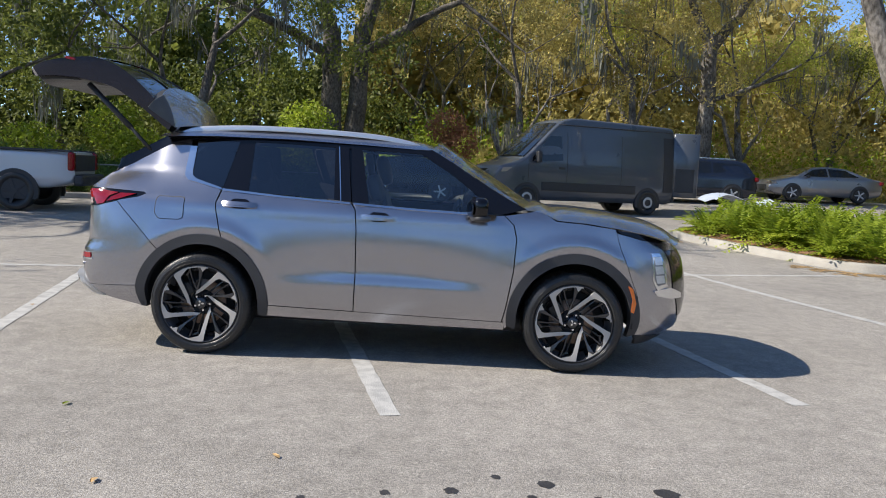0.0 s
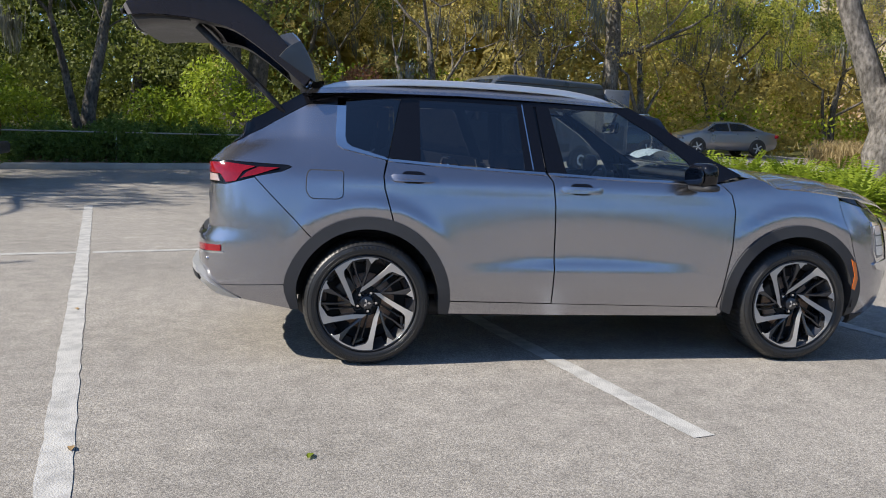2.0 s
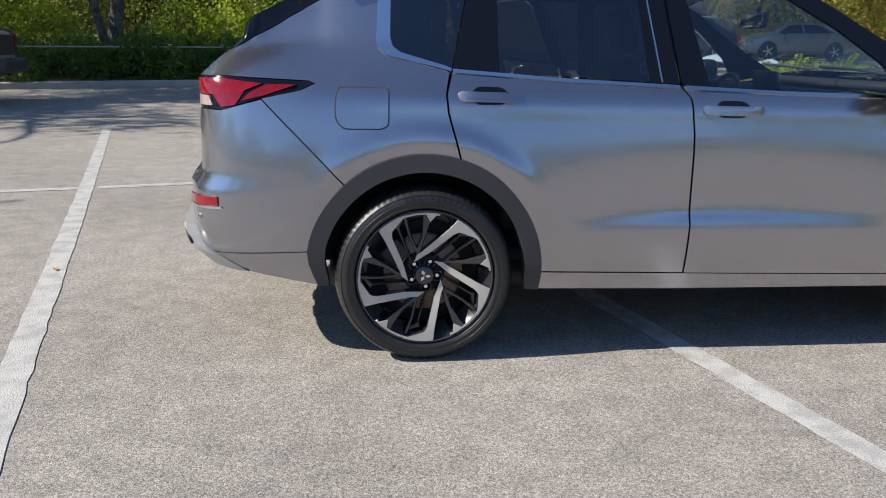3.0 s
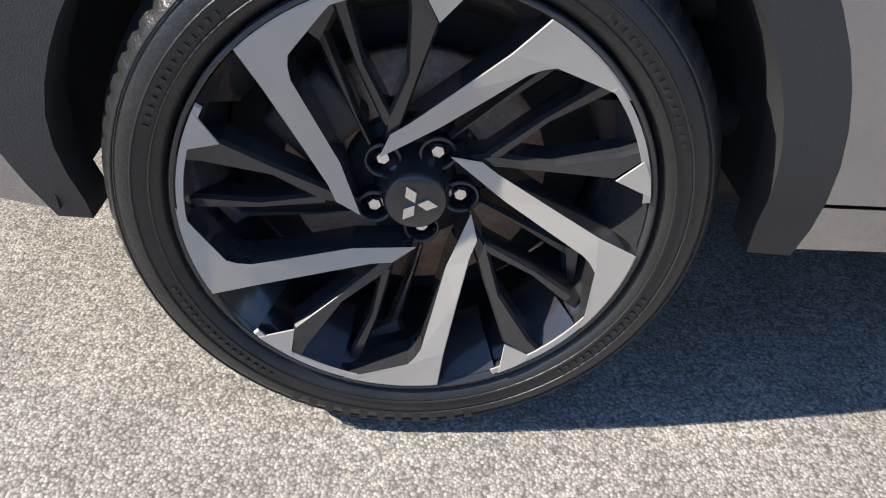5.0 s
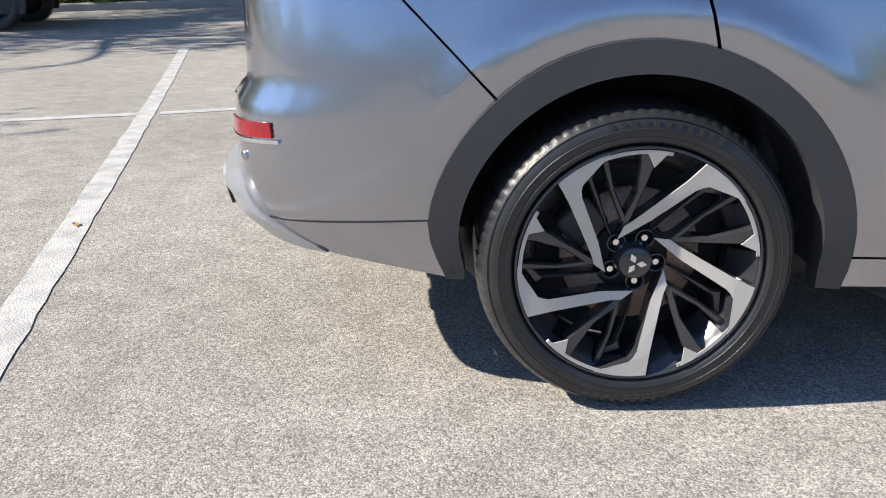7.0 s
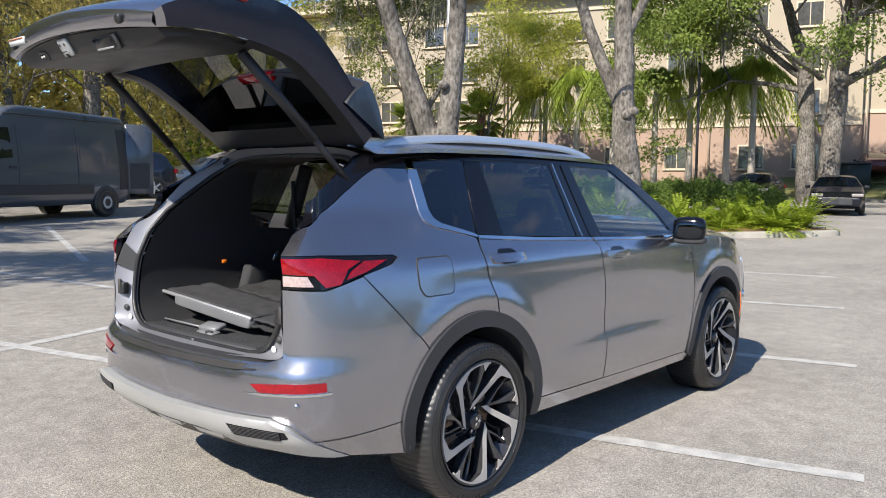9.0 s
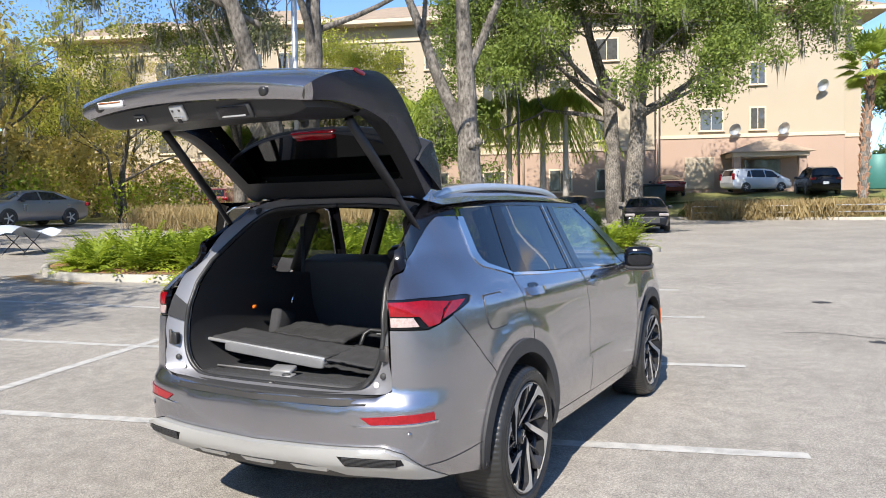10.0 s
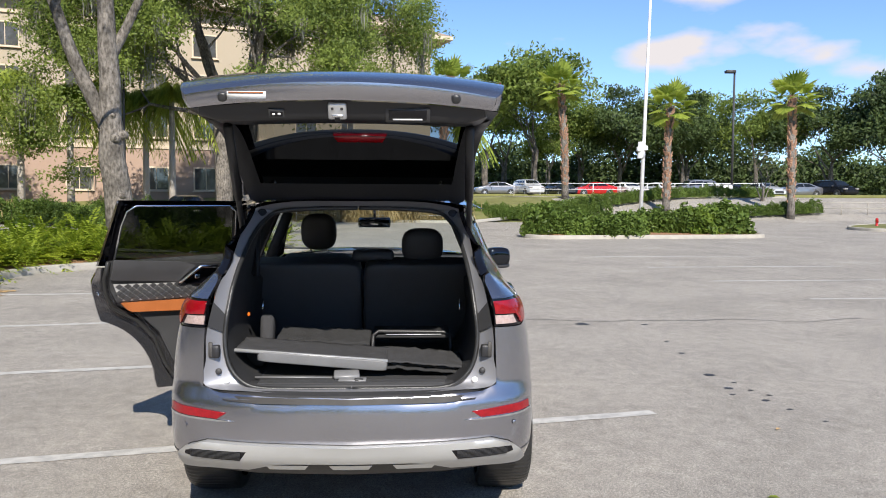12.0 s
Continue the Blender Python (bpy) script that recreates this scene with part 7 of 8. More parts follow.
part("rear_crossmember", box((-.62, 0, .45), (.3, 1.1, .12), bevel=.04), DARKIN, suv)

# wheels with machined five-spoke rims
def suv_wheel(x, sg):
    """Wheel in its own frame: outer face towards -y, centre at the hub."""
    n = 320
    prof = [(.284, -.006), (.291, -.020), (.300, -.025), (.318, -.027), (.335, -.024), (.349, -.014), (.358, -.003), (.366, .018), (.3705, .045), (.3712, .10), (.3712, .16), (.3705, .20), (.365, .235), (.35, .25), (.30, .255)]
    bm = bmesh.new()
    rows = []
    for i, (r, y) in enumerate(prof):
        row = []
        for k in range(n):
            a = 2 * math.pi * k / n
            rr = r
            if 6 <= i <= 10 and k % 4 == 0:
                rr -= .0038
            if i in (9, 10) and k % 10 == 5:
                rr -= .002
            row.append((rr * math.cos(a), y, rr * math.sin(a)))
        rows.append(row)
    add_grid(bm, rows, True)
    bmesh.ops.recalc_face_normals(bm, faces=bm.faces)
    wh = part("wheel", bm, RUBBER, suv, "black low-profile tyre on a two-tone alloy rim")
    wh.matrix_basis = Matrix.Translation((x, sg * .897, .3685)) @ (Matrix.Rotation(math.pi, 4, 'Z') if sg > 0 else Matrix.Identity(4))
    # embossed sidewall marks
    bm = bmesh.new()
    for a0, cnt, rr, hh in ((62, 11, .332, .016), (242, 11, .332, .016), (200, 16, .312, .006), (20, 16, .312, .006), (310, 14, .312, .006), (130, 14, .312, .006)):
        for k in range(cnt):
            a = radians(a0 + k * (4.2 if hh > .01 else 2.2))
            add_box(bm, (rr * math.cos(a), -.0258 if hh > .01 else -.0275, rr * math.sin(a)), (hh, .0026, .011 if hh > .01 else .004), (0, -math.degrees(a), 0))
    part("sidewall_lettering", bm, RUBBER, wh, smooth=False)["kind"] = "stuff"
    for rr, yy in ((.345, -.019), (.302, -.0262), (.322, -.0272)):
        part("sidewall_ridge", lathe([(rr - .0016, yy), (rr - .0008, yy - .0018), (rr + .0008, yy - .0018), (rr + .0016, yy)], 96), RUBBER, wh)
    part("barrel", lathe([(.283, -.004), (.278, .002), (.270, .006), (.262, .02), (.252, .05), (.246, .12), (.246, .22), (.28, .235)], 64), RIMBLACK, wh)
    part("lip", lathe([(.2835, -.006), (.2825, -.021), (.2765, -.021), (.2735, .004)], 96), RIMBLACK, wh, "gloss black rim lip")

    def face(r):
        return ramp(r, [(.03, .030), (.065, .021), (.12, .006), (.2, -.013), (.25, -.0205), (.28, -.0225)])

    arcpts = [(.2738 * math.cos(radians(a)), .2738 * math.sin(radians(a))) for a in np.linspace(-10.6, -37.0, 9)]
    spoke = [(.044, .056), (.080, .054), (.100, .0395), (.155, .0085), (.222, -.0285)] + arcpts + [(.2215, -.135), (.2244, -.078), (.2174, -.066), (.2066, -.0545), (.155, -.023), (.1048, .008)]
    tab = [(.2287, .0546), (.2560, .0825), (.2660, .062), (.2715, .036)]
    lip_arc = [(.2738 * math.cos(radians(a)), .2738 * math.sin(radians(a))) for a in np.linspace(-33.0, -66.0, 12)] + [(.2655 * math.cos(radians(a)), .2655 * math.sin(radians(a))) for a in np.linspace(-66.0, -33.0, 12)]
    black = [(.060, .058), (.080, .047), (.16, .0505), (.2287, .0525), (.2600, .0835), (.250, .098), (.231, .0885), (.159, .0665), (.09, .068)]
    brace = [(.080, .066), (.092, .055), (.150, .1095), (.2160, .1500), (.222, .158), (.206, .166), (.142, .1195)]
    inner = [(.070, -.012), (.082, -.012), (.2, -.080), (.222, -.082), (.222, -.150), (.205, -.165), (.195, -.100)]

    def inset(poly, w):
        out = []
        m = len(poly)
        area = sum(a[0] * b[1] - b[0] * a[1] for a, b in zip(poly, poly[1:] + poly[:1]))
        for i in range(m):
            p, a, b = Vector(poly[i]), Vector(poly[i - 1]), Vector(poly[(i + 1) % m])
            e1, e2 = (p - a).normalized(), (b - p).normalized()
            n1, n2 = Vector((-e1.y, e1.x)), Vector((-e2.y, e2.x))
            q = (n1 + n2).normalized()
            q = q * (w / max(.45, q.dot(n1)))
            q = p + (q if area > 0 else -q)
            out.append((q.x, q.y))
        return out

    def solid(poly, top, depth, edge=0.0, fall=.004, flare=.03):
        """A spoke piece with a chamfered edge and flanks that lean outwards."""
        bm = bmesh.new()
        a = [bm.verts.new((u, top(math.hypot(u, v)), v)) for u, v in (inset(poly, edge) if edge else poly)]
        cx, cz = sum(p[0] for p in poly) / len(poly), sum(p[1] for p in poly) / len(poly)
        rings = [a]
        if edge:
            rings.append([bm.verts.new((u, top(math.hypot(u, v)) + fall, v)) for u, v in poly])
        rings.append([bm.verts.new((u + (u - cx) * flare, top(math.hypot(u, v)) + depth, v + (v - cz) * flare)) for u, v in poly])
        bm.faces.new(a)
        for p, q in zip(rings, rings[1:]):
            for k in range(len(a)):
                j = (k + 1) % len(a)
                bm.faces.new((p[k], q[k], q[j], p[j]))
        bmesh.ops.triangulate(bm, faces=[f for f in bm.faces if len(f.verts) > 4])
        return bm

    for k in range(5):
        rot = Matrix.Rotation(radians(72 * k), 4, 'Y')
        body = part("spoke", solid([(u, v) for u, v in spoke], lambda r: face(r) + .0012, .05), RIMBLACK, wh, "gloss black twin spoke with a machined face", smooth=False)
        body.matrix_basis = rot
        part("machined_face", solid([(u, v) for u, v in spoke], face, .001), MACHINED, body, smooth=False)
        part("tab", solid(tab, lambda r: face(r) - .001, .002), MACHINED, body, smooth=False)
        part("machined_lip", solid(lip_arc, lambda r: -.0219, .003), MACHINED, body, smooth=False)
        part("black_spoke", solid(black, lambda r: face(r) + .005 - .003 * smoothstep(.2, .27, r), .04, .0035, .006), RIMBLACK, body, smooth=False)
        part("brace_spoke", solid(brace, lambda r: ramp(r, [(.1, .014), (.26, .009)]), .035, .0035, .006), RIMBLACK, body, smooth=False)
        for a0, a1 in ((-9.0, 6.5), (19.5, 33.5)):
            bm = bmesh.new()
            add_grid(bm, [[(r * math.cos(radians(a)), y, r * math.sin(radians(a))) for a in np.linspace(a0, a1, 6)] for r, y in ((.2740, -.012), (.266, .000), (.232, .040), (.224, .07))])
            part("rim_pocket", bm, RIMBLACK, body)
        part("web", solid(inner, lambda r: face(r) + .026 + .036 * smoothstep(.1, .2, r), .03, .006, .008), RIMBLACK, body, smooth=False)
    hub = part("hub", lathe([(.098, .095), (.090, .078), (.060, .072), (.050, .066), (.044, .034), (.040, .020), (.037, .014), (.035, .0125), (.001, .0125)], 40), RIMBLACK, wh)
    for k in range(5):
        a = radians(-81 + 72 * k)
        c = (.057 * math.cos(a), 0, .057 * math.sin(a))
        bm = bmesh.new()
        add_tube(bm, [(c[0], .075, c[2]), (c[0], .051, c[2]), (c[0], .047, c[2])], [.0105, .0105, .008], 6)
        part("wheel_nut", bm, CHROME, hub, smooth=False)
        part("nut_socket", lathe([(.0235, .030), (.0205, .026), (.019, .034), (.0175, .068)], 18), RIMBLACK, hub).location = (c[0], .012, c[2])
    # plain three-diamond emblem
    for a in (90, 210, 330):
        r = radians(a + 25)
        bm = bmesh.new()
        d, s = Vector((math.cos(r), 0, math.sin(r))), Vector((-math.sin(r), 0, math.cos(r)))
        q = [Vector((0, 0, 0)) + d * .002, d * .014 + s * .0075, d * .027, d * .014 - s * .0075]
        t = [bm.verts.new(p + Vector((0, .0085, 0))) for p in q]
        b = [bm.verts.new(p + Vector((0, .0135, 0))) for p in q]
        bm.faces.new(t)
        for i in range(4):
            bm.faces.new((t[i], b[i], b[(i + 1) % 4], t[(i + 1) % 4]))
        part("emblem_bar", bm, CHROME, hub, smooth=False)
    disc = part("brake_disc", lathe([(.085, .082), (.165, .082), (.166, .086), (.166, .10), (.085, .10)], 48), RUST, wh, "worn steel brake disc")
    part("disc_hat", lathe([(.088, .10), (.086, .07), (.03, .066), (.001, .066)], 32), PLASTIC, wh)
    part("dust_shield", lathe([(.245, .16), (.10, .15), (.01, .15)], 40), DARKIN, wh)
    part("caliper", box((-.12, .085, .085), (.09, .07, .10), (0, 45, 0), .012, 2), CASTIRON, wh)
    return wh


suv_wheel(0.0, -1)
suv_wheel(2.706, -1)
suv_wheel(0.0, 1)
suv_wheel(2.706, 1)

# ---- tailgate opening ----
def xj(z):
    return ramp(z, [(.7, -.875), (.80, -.87), (.95, -.845), (1.08, -.825), (1.2, -.775), (1.30, -.685), (1.40, -.55), (1.55, -.345), (1.62, -.31)])


def lerp_x(z, f):
    """The lining's reach: it stops short of the side windows."""
    a, b = xj(z) + .12, ramp(z, [(1.15, .42), (1.20, -.17), (1.50, -.17), (1.54, .10)])
    return a + (b - a) * f


INNER = [(0, .748), (.25, .749), (.42, .755), (.50, .79), (.555, .865), (.575, .98), (.562, 1.13), (.538, 1.30), (.505, 1.44), (.462, 1.515), (.40, 1.553), (.22, 1.568), (0, 1.572)]


def jamb_outer(i, sg):
    table = [(-.985, 0, .747), (-.968, .25, .749), (-.945, .46, .755)]
    if i < 3:
        x, y, z = table[i]
        return Vector((x, sg * y, z))
    if i == 12:
        return Vector((-.40, 0, roof_z(-.40, 0) - .006))
    if i == 11:
        return Vector((-.40, sg * .33, roof_z(-.40, .33) - .006))
    s, z = [(-1.06, .775), (-1.06, .90), (-1.06, 1.02), (-1.06, 1.215), at_x(-.812, 1.285), at_x(-.60, 1.44), at_x(-.45, 1.528), at_x(-.385, 1.568)][i - 3]
    return skin(s, z, .004 if z < 1.2 else .022, sg)


for sg in (-1, 1):
    inn = spline([(y, z) for y, z in INNER], 97)
    rows = []
    outs = [jamb_outer(i, sg) for i in range(13)]
    od = spline([tuple(p) for p in outs], 97)
    for k in range(97):
        a = Vector(od[k])
        b = Vector((xj(inn[k][1]) + .012, sg * inn[k][0], inn[k][1]))
        rows.append([a, a.lerp(b, .12) + Vector((.005, 0, 0)), a.lerp(b, .5) + Vector((.007, 0, 0)), a.lerp(b, .9) + Vector((.004, 0, 0)), b])
    bm = bmesh.new()
    add_grid(bm, rows)
    part("tailgate_jamb", bm, LITSILVER, suv)
    part("weather_strip", tube([(xj(z) - .006, sg * (y + .004), z) for y, z in inn], .011, 8), RUBBER, suv, "black rubber weather strip")
    # side lining of the cargo bay
    bm = bmesh.new()
    rows = []
    for y, z in inn[12:90]:
        rows.append([(xj(z) + .02, sg * (y - .002), z), (xj(z) + .12, sg * (y + .0), z), (lerp_x(z, .5), sg * (y + .02), z), (lerp_x(z, 1), sg * (y + .035), z)])
    add_grid(bm, rows)
    part("cargo_side_trim", bm, DARKIN, suv)
    # dark panel beside the lamp and striker block
    def on_jamb(k, f, sg=sg, od=od, inn=inn):
        a = Vector(od[k])
        b = Vector((xj(inn[k][1]) + .012, sg * inn[k][0], inn[k][1]))
        return a.lerp(b, f)
    ks = [k for k in range(97) if 1.035 < od[k][2] < 1.165]
    bm = bmesh.new()
    add_grid(bm, [[on_jamb(k, f) + Vector((-.006, 0, 0)) for f in (0, .3, .6, .8)] for k in ks])
    part("lamp_backing", bm, PLASTIC, suv)
    k0 = min(range(97), key=lambda k: abs(od[k][2] - .945))
    part("striker_block", box(on_jamb(k0, .45) + Vector((-.008, 0, 0)), (.034, .04, .058), bevel=.008, seg=2), GATETRIM, suv)
    part("striker_bracket", box(on_jamb(k0, .22) + Vector((-.004, 0, 0)), (.012, .018, .07), bevel=.003), CASTIRON, suv)
    part("bump_stop", lathe([(.001, -.010), (.012, -.010), (.015, 0)], 16), PLASTIC, suv).matrix_basis = Matrix.Translation((-.882, sg * .60, .832)) @ Matrix.Rotation(radians(-90), 4, "Z")
    part("grommet", lathe([(.001, -.004), (.012, -.003), (.014, 0)], 16), WHITE, suv).matrix_basis = Matrix.Translation((-.885, sg * .565, .79)) @ Matrix.Rotation(radians(-90), 4, "Z")
    # gas strut
    st = part("gas_strut", tube([(-.47, sg * .565, 1.43), (-.74, sg * .545, 1.70)], .014, 10), GATETRIM, suv)
    part("strut_tube", tube([(-.66, sg * .55, 1.62), (-.99, sg * .525, 1.93)], .021, 10), GATETRIM, st)
    # headroom corner hole
    k1 = min(range(60, 97), key=lambda k: abs(od[k][2] - 1.55))
    hole = part("corner_hole", lathe([(.001, 0), (.016, 0), (.021, -.004), (.024, 0)], 20), GATETRIM, suv)
    hole.matrix_basis = Matrix.Translation(on_jamb(k1, .5) + Vector((-.008, 0, .004))) @ Matrix.Rotation(radians(40), 4, 'Y') @ Matrix.Rotation(radians(90), 4, 'Z')
    part("hinge_arm", tube([(-.36, sg * .43, 1.60), (-.34, sg * .43, 1.66), (-.40, sg * .43, 1.70)], .018, 8), SILVER, suv)

part("loading_sill", panel([(-.62, 0), (.62, 0), (.60, .05), (-.60, .05)], lambda u, v, d: Vector((-1.008 + v + .06 * (u / .56) ** 2, u, .7465 + .14 * v - d)), .05, .01), PLASTIC, suv, "scuffed black loading sill strip")

# ---- tailgate, raised ----
OUT = spline([(-.335, 1.672), (-.47, 1.835), (-.60, 1.965), (-.74, 2.065), (-.90, 2.118), (-1.08, 2.108), (-1.24, 2.078), (-1.345, 2.040), (-1.385, 2.010)], 60)
INN = spline([(-.375, 1.612), (-.50, 1.715), (-.65, 1.83), (-.79, 1.915), (-.93, 1.948), (-1.05, 1.965), (-1.20, 1.972), (-1.31, 1.967), (-1.365, 1.962)], 60)


def gw(v):
    return ramp(v, [(0, .565), (.25, .60), (.5, .635), (.75, .645), (.93, .62), (1, .60)])


def gate(v, u, inner=False, d=0.0):
    """v from hinge to lower edge, u across (-1 to 1)."""
    c = INN if inner else OUT
    x, z = (float(np.interp(v, np.linspace(0, 1, 60), c[:, k])) for k in (0, 1))
    crown = .044 * (1 - abs(u) ** 2.2) * smoothstep(.2, .6, v)
    bow = .075 * (1 - u * u) * smoothstep(.5, 1, v)
    n = Vector((-.35, 0, .93)) if v > .45 else Vector((-.72, 0, .69))
    p = Vector((x - bow, u * gw(v) * (.97 if inner else 1), z + crown * (.6 if inner else 1)))
    return p - n * d


def gate_grid(v0, v1, u0, u1, inner=False, d=0.0, nv=14, nu=24):
    bm = bmesh.new()
    add_grid(bm, [[gate(v, u, inner, d) for u in np.linspace(u0, u1, nu)] for v in np.linspace(v0, v1, nv)])
    return bm


tg = part("tailgate", gate_grid(.46, 1, -1, 1), SILVER, suv, "raised silver tailgate with dark inner trim")
# edges between outer and inner skins: near-black blue to .93, silver beyond
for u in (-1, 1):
    for v0, v1, mt in ((0, .93, DARKFLANK), (.93, 1, SILVER)):
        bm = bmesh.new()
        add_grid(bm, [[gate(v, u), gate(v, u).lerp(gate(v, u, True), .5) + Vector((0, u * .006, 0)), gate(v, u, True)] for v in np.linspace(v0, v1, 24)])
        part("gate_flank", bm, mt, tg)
bm = bmesh.new()
add_grid(bm, [[gate(1, u), gate(1, u).lerp(gate(1, u, True), .5) + Vector((-.012, 0, -.01)), gate(1, u, True)] for u in np.linspace(-1, 1, 40)])
part("gate_lower_edge", bm, SILVER, tg)
# lamp ends on the gate
for u0, u1 in ((-1.005, -.60), (.60, 1.005)):
    part("gate_lamp", gate_grid(.585, .665, u0, u1, False, -.006, 6, 12), REDLENS, tg, "red lamp strip")
    e = gate(.625, u0 if u0 < -.9 else u1)
    part("lamp_end", pillow(e + Vector((0, 0, -.008)), (.08, .008, .018), (0, 8, 0), 3), REDLENS, tg)
# inner painted rim, then black trim
part("inner_rim", gate_grid(.925, 1, -1, 1, True, .002), SILVER, tg)
part("inner_backing", gate_grid(.50, .93, -1, 1, True, .004), GATETRIM, tg)

def trim_d(v, u):
    """The moulding stands proud of the inner skin and turns down steeply behind the rim."""
    return ramp(v, [(.54, .035), (.62, .050), (.80, .068), (.895, .078), (.915, .066), (.945, .004)]) * (1 - .6 * abs(u / .93) ** 8)


TRIM_V = [.54, .58, .64, .72, .80, .86, .885, .895, .905, .915, .925, .935, .945]
bm = bmesh.new()
add_grid(bm, [[gate(v, u, True, trim_d(v, u)) for u in np.linspace(-.93, .93, 34)] for v in TRIM_V])
part("inner_trim", bm, GATETRIM, tg, "black moulded inner trim")
bm = bmesh.new()
add_grid(bm, [[gate(.54, u, True, trim_d(.54, u)), gate(.54, u, True, 0)] for u in np.linspace(-.93, .93, 30)])
for u in (-.93, .93):
    add_grid(bm, [[gate(v, u, True, trim_d(v, u)), gate(v, u, True, 0)] for v in TRIM_V])
part("trim_edge", bm, GATETRIM, tg)
for u0, u1 in ((-1, -.85), (.85, 1)):
    bm = bmesh.new()
    add_grid(bm, [[gate(v, u, True, .02 * math.sin((u - u0) / (u1 - u0) * math.pi)) for u in np.linspace(u0, u1, 8)] for v in np.linspace(0, .60, 24)])
    part("side_trim", bm, GATETRIM, tg)
    bm = bmesh.new()
    add_grid(bm, [[gate(v, u) for u in np.linspace(u0, u1, 6)] for v in np.linspace(0, .47, 14)])
    part("window_border", bm, GLOSSBLACK, tg)
part("top_trim", gate_grid(0, .10, -.87, .87, True), GATETRIM, tg)
part("rear_glass", gate_grid(.05, .47, -.87, .87, False, .012), REARGLASS, tg, "dark rear window glass")
# fittings on the steep face of the trim
FACE = -31


def on_trim(u, up=0.0, out=0.0):
    """A place on the steep face: up along it, out from it."""
    p = gate(.924, u, True, .043)
    return p + Vector((-.515, 0, .857)) * up + Vector((-.857, 0, -.515)) * out


def fitting(name, u, up, out, size, mat, bevel=.003, label=""):
    return part(name, box(on_trim(u, up, out), size, (0, FACE, 0), bevel, 2), mat, tg, label)


fitting("latch", .03, .004, .006, (.020, .072, .070), GALV, .008, "bright tailgate latch")
fitting("latch_slot", .03, -.022, .016, (.006, .020, .026), GLOSSBLACK, .002)
fitting("latch_claw", .03, -.012, .018, (.006, .046, .010), CHROME, .002)
fitting("latch_bolt", .06, .018, .017, (.004, .010, .010), PLASTIC, .002)
fitting("latch_bolt", .00, .018, .017, (.004, .010, .010), PLASTIC, .002)
fitting("latch_cover", .03, .046, .002, (.010, .11, .012), DARKIN, .004)
fitting("power_button", .42, -.004, .002, (.012, .062, .040), PLASTIC, .004)
fitting("button_well", .42, -.004, .007, (.006, .048, .020), GLOSSBLACK, .002)
for du in (-.018, .018):
    fitting("button", .42 + du, -.004, .010, (.005, .012, .008), WHITE, .002)
fitting("grab_frame", -.42, -.008, .000, (.014, .176, .062), PLASTIC, .006)
fitting("grab_recess", -.42, -.004, .004, (.010, .150, .044), GLOSSBLACK, .004)
fitting("grab_bar", -.42, -.022, .011, (.008, .116, .006), GALV, .002)


def on_rim(u, f=.5, out=.0):
    return gate(1, u).lerp(gate(1, u, True), f) + Vector((-.013 - out, 0, -.010))


part("warning_label", box(on_rim(.60, .45, .007), (.003, .145, .028), (0, -12, 0)), WHITE, tg)
part("label_band", box(on_rim(.60, .30, .009), (.003, .13, .005), (0, -12, 0)), TAN, tg)
for u in (-.74, .76):
    part("rubber_stop", pillow(on_rim(u, .4), (.02, .036, .036), (0, -12, 0), 2.5), RUBBER, tg)
# roof spoiler on the gate and high brake lamp
def spoiler(t, u):
    """t from 0 at the roof over 1 at the lip to 2 at the glass; u across."""
    w = 1 - abs(u) ** 2.4
    p0 = Vector((-.310 + .06 * w, u * .60, 1.635 + .035 * w))
    p1 = Vector((-.400 - .065 * w, u * .598, 1.870 + .097 * w))
    p2 = Vector((-.520 - .06 * w, u * .59, 1.772 + .15 * w))
    if t <= 1:
        return p0.lerp(p1, t) + Vector((.016, 0, .006)) * math.sin(t * math.pi)
    return p1.lerp(p2, t - 1) + Vector((-.012, 0, .006)) * math.sin((t - 1) * math.pi)


bm = bmesh.new()
add_grid(bm, [[spoiler(t, u) for u in np.linspace(-1, 1, 40)] for t in list(np.linspace(0, .96, 14)) + [.985, 1.0, 1.03, 1.06]])
bmesh.ops.recalc_face_normals(bm, faces=bm.faces)
sp = part("roof_spoiler", bm, SILVER, tg)
bm = bmesh.new()
add_grid(bm, [[spoiler(t, u) for u in np.linspace(-1, 1, 40)] for t in (1.06, 1.2, 1.5, 1.8, 2.0)])
part("spoiler_underside", bm, GATETRIM, sp)
bm = bmesh.new()
add_grid(bm, [[spoiler(t, u) + Vector((-.007, 0, -.005)) for u in np.linspace(-.99, .99, 30)] for t in np.linspace(.02, .97, 10)])
part("spoiler_liner", bm, GATETRIM, sp)
for u in (-1, 1):
    bm = bmesh.new()
    rim = [spoiler(t, u) for t in np.linspace(0, 2, 21)]
    c = bm.verts.new(Vector((-.415, u * .597, 1.765)))
    vs = [bm.verts.new(p) for p in rim]
    for a, b in zip(vs, vs[1:] + vs[:1]):
        bm.faces.new((c, a, b))
    bmesh.ops.recalc_face_normals(bm, faces=bm.faces)
    # the plate's shade is put into its material colour
    part("spoiler_cheek", bm, DIMSILVER, sp, "body-silver end plate in a shaded tone")
lampbm = box((-.552, -.02, 1.918), (.03, .25, .046), (0, -45, 0), .006)
for vt in lampbm.verts:
    vt.co.y = -.02 + (vt.co.y + .02) * (1.0 + (vt.co.z - 1.918) * 4.5)
part("high_brake_lamp", lampbm, REDLENS, tg, "long red high brake lamp")
part("rear_wiper", tube([(-.79, -.05, 2.135), (-.62, .25, 2.03), (-.58, .33, 2.0)], .009, 6), PLASTIC, tg)

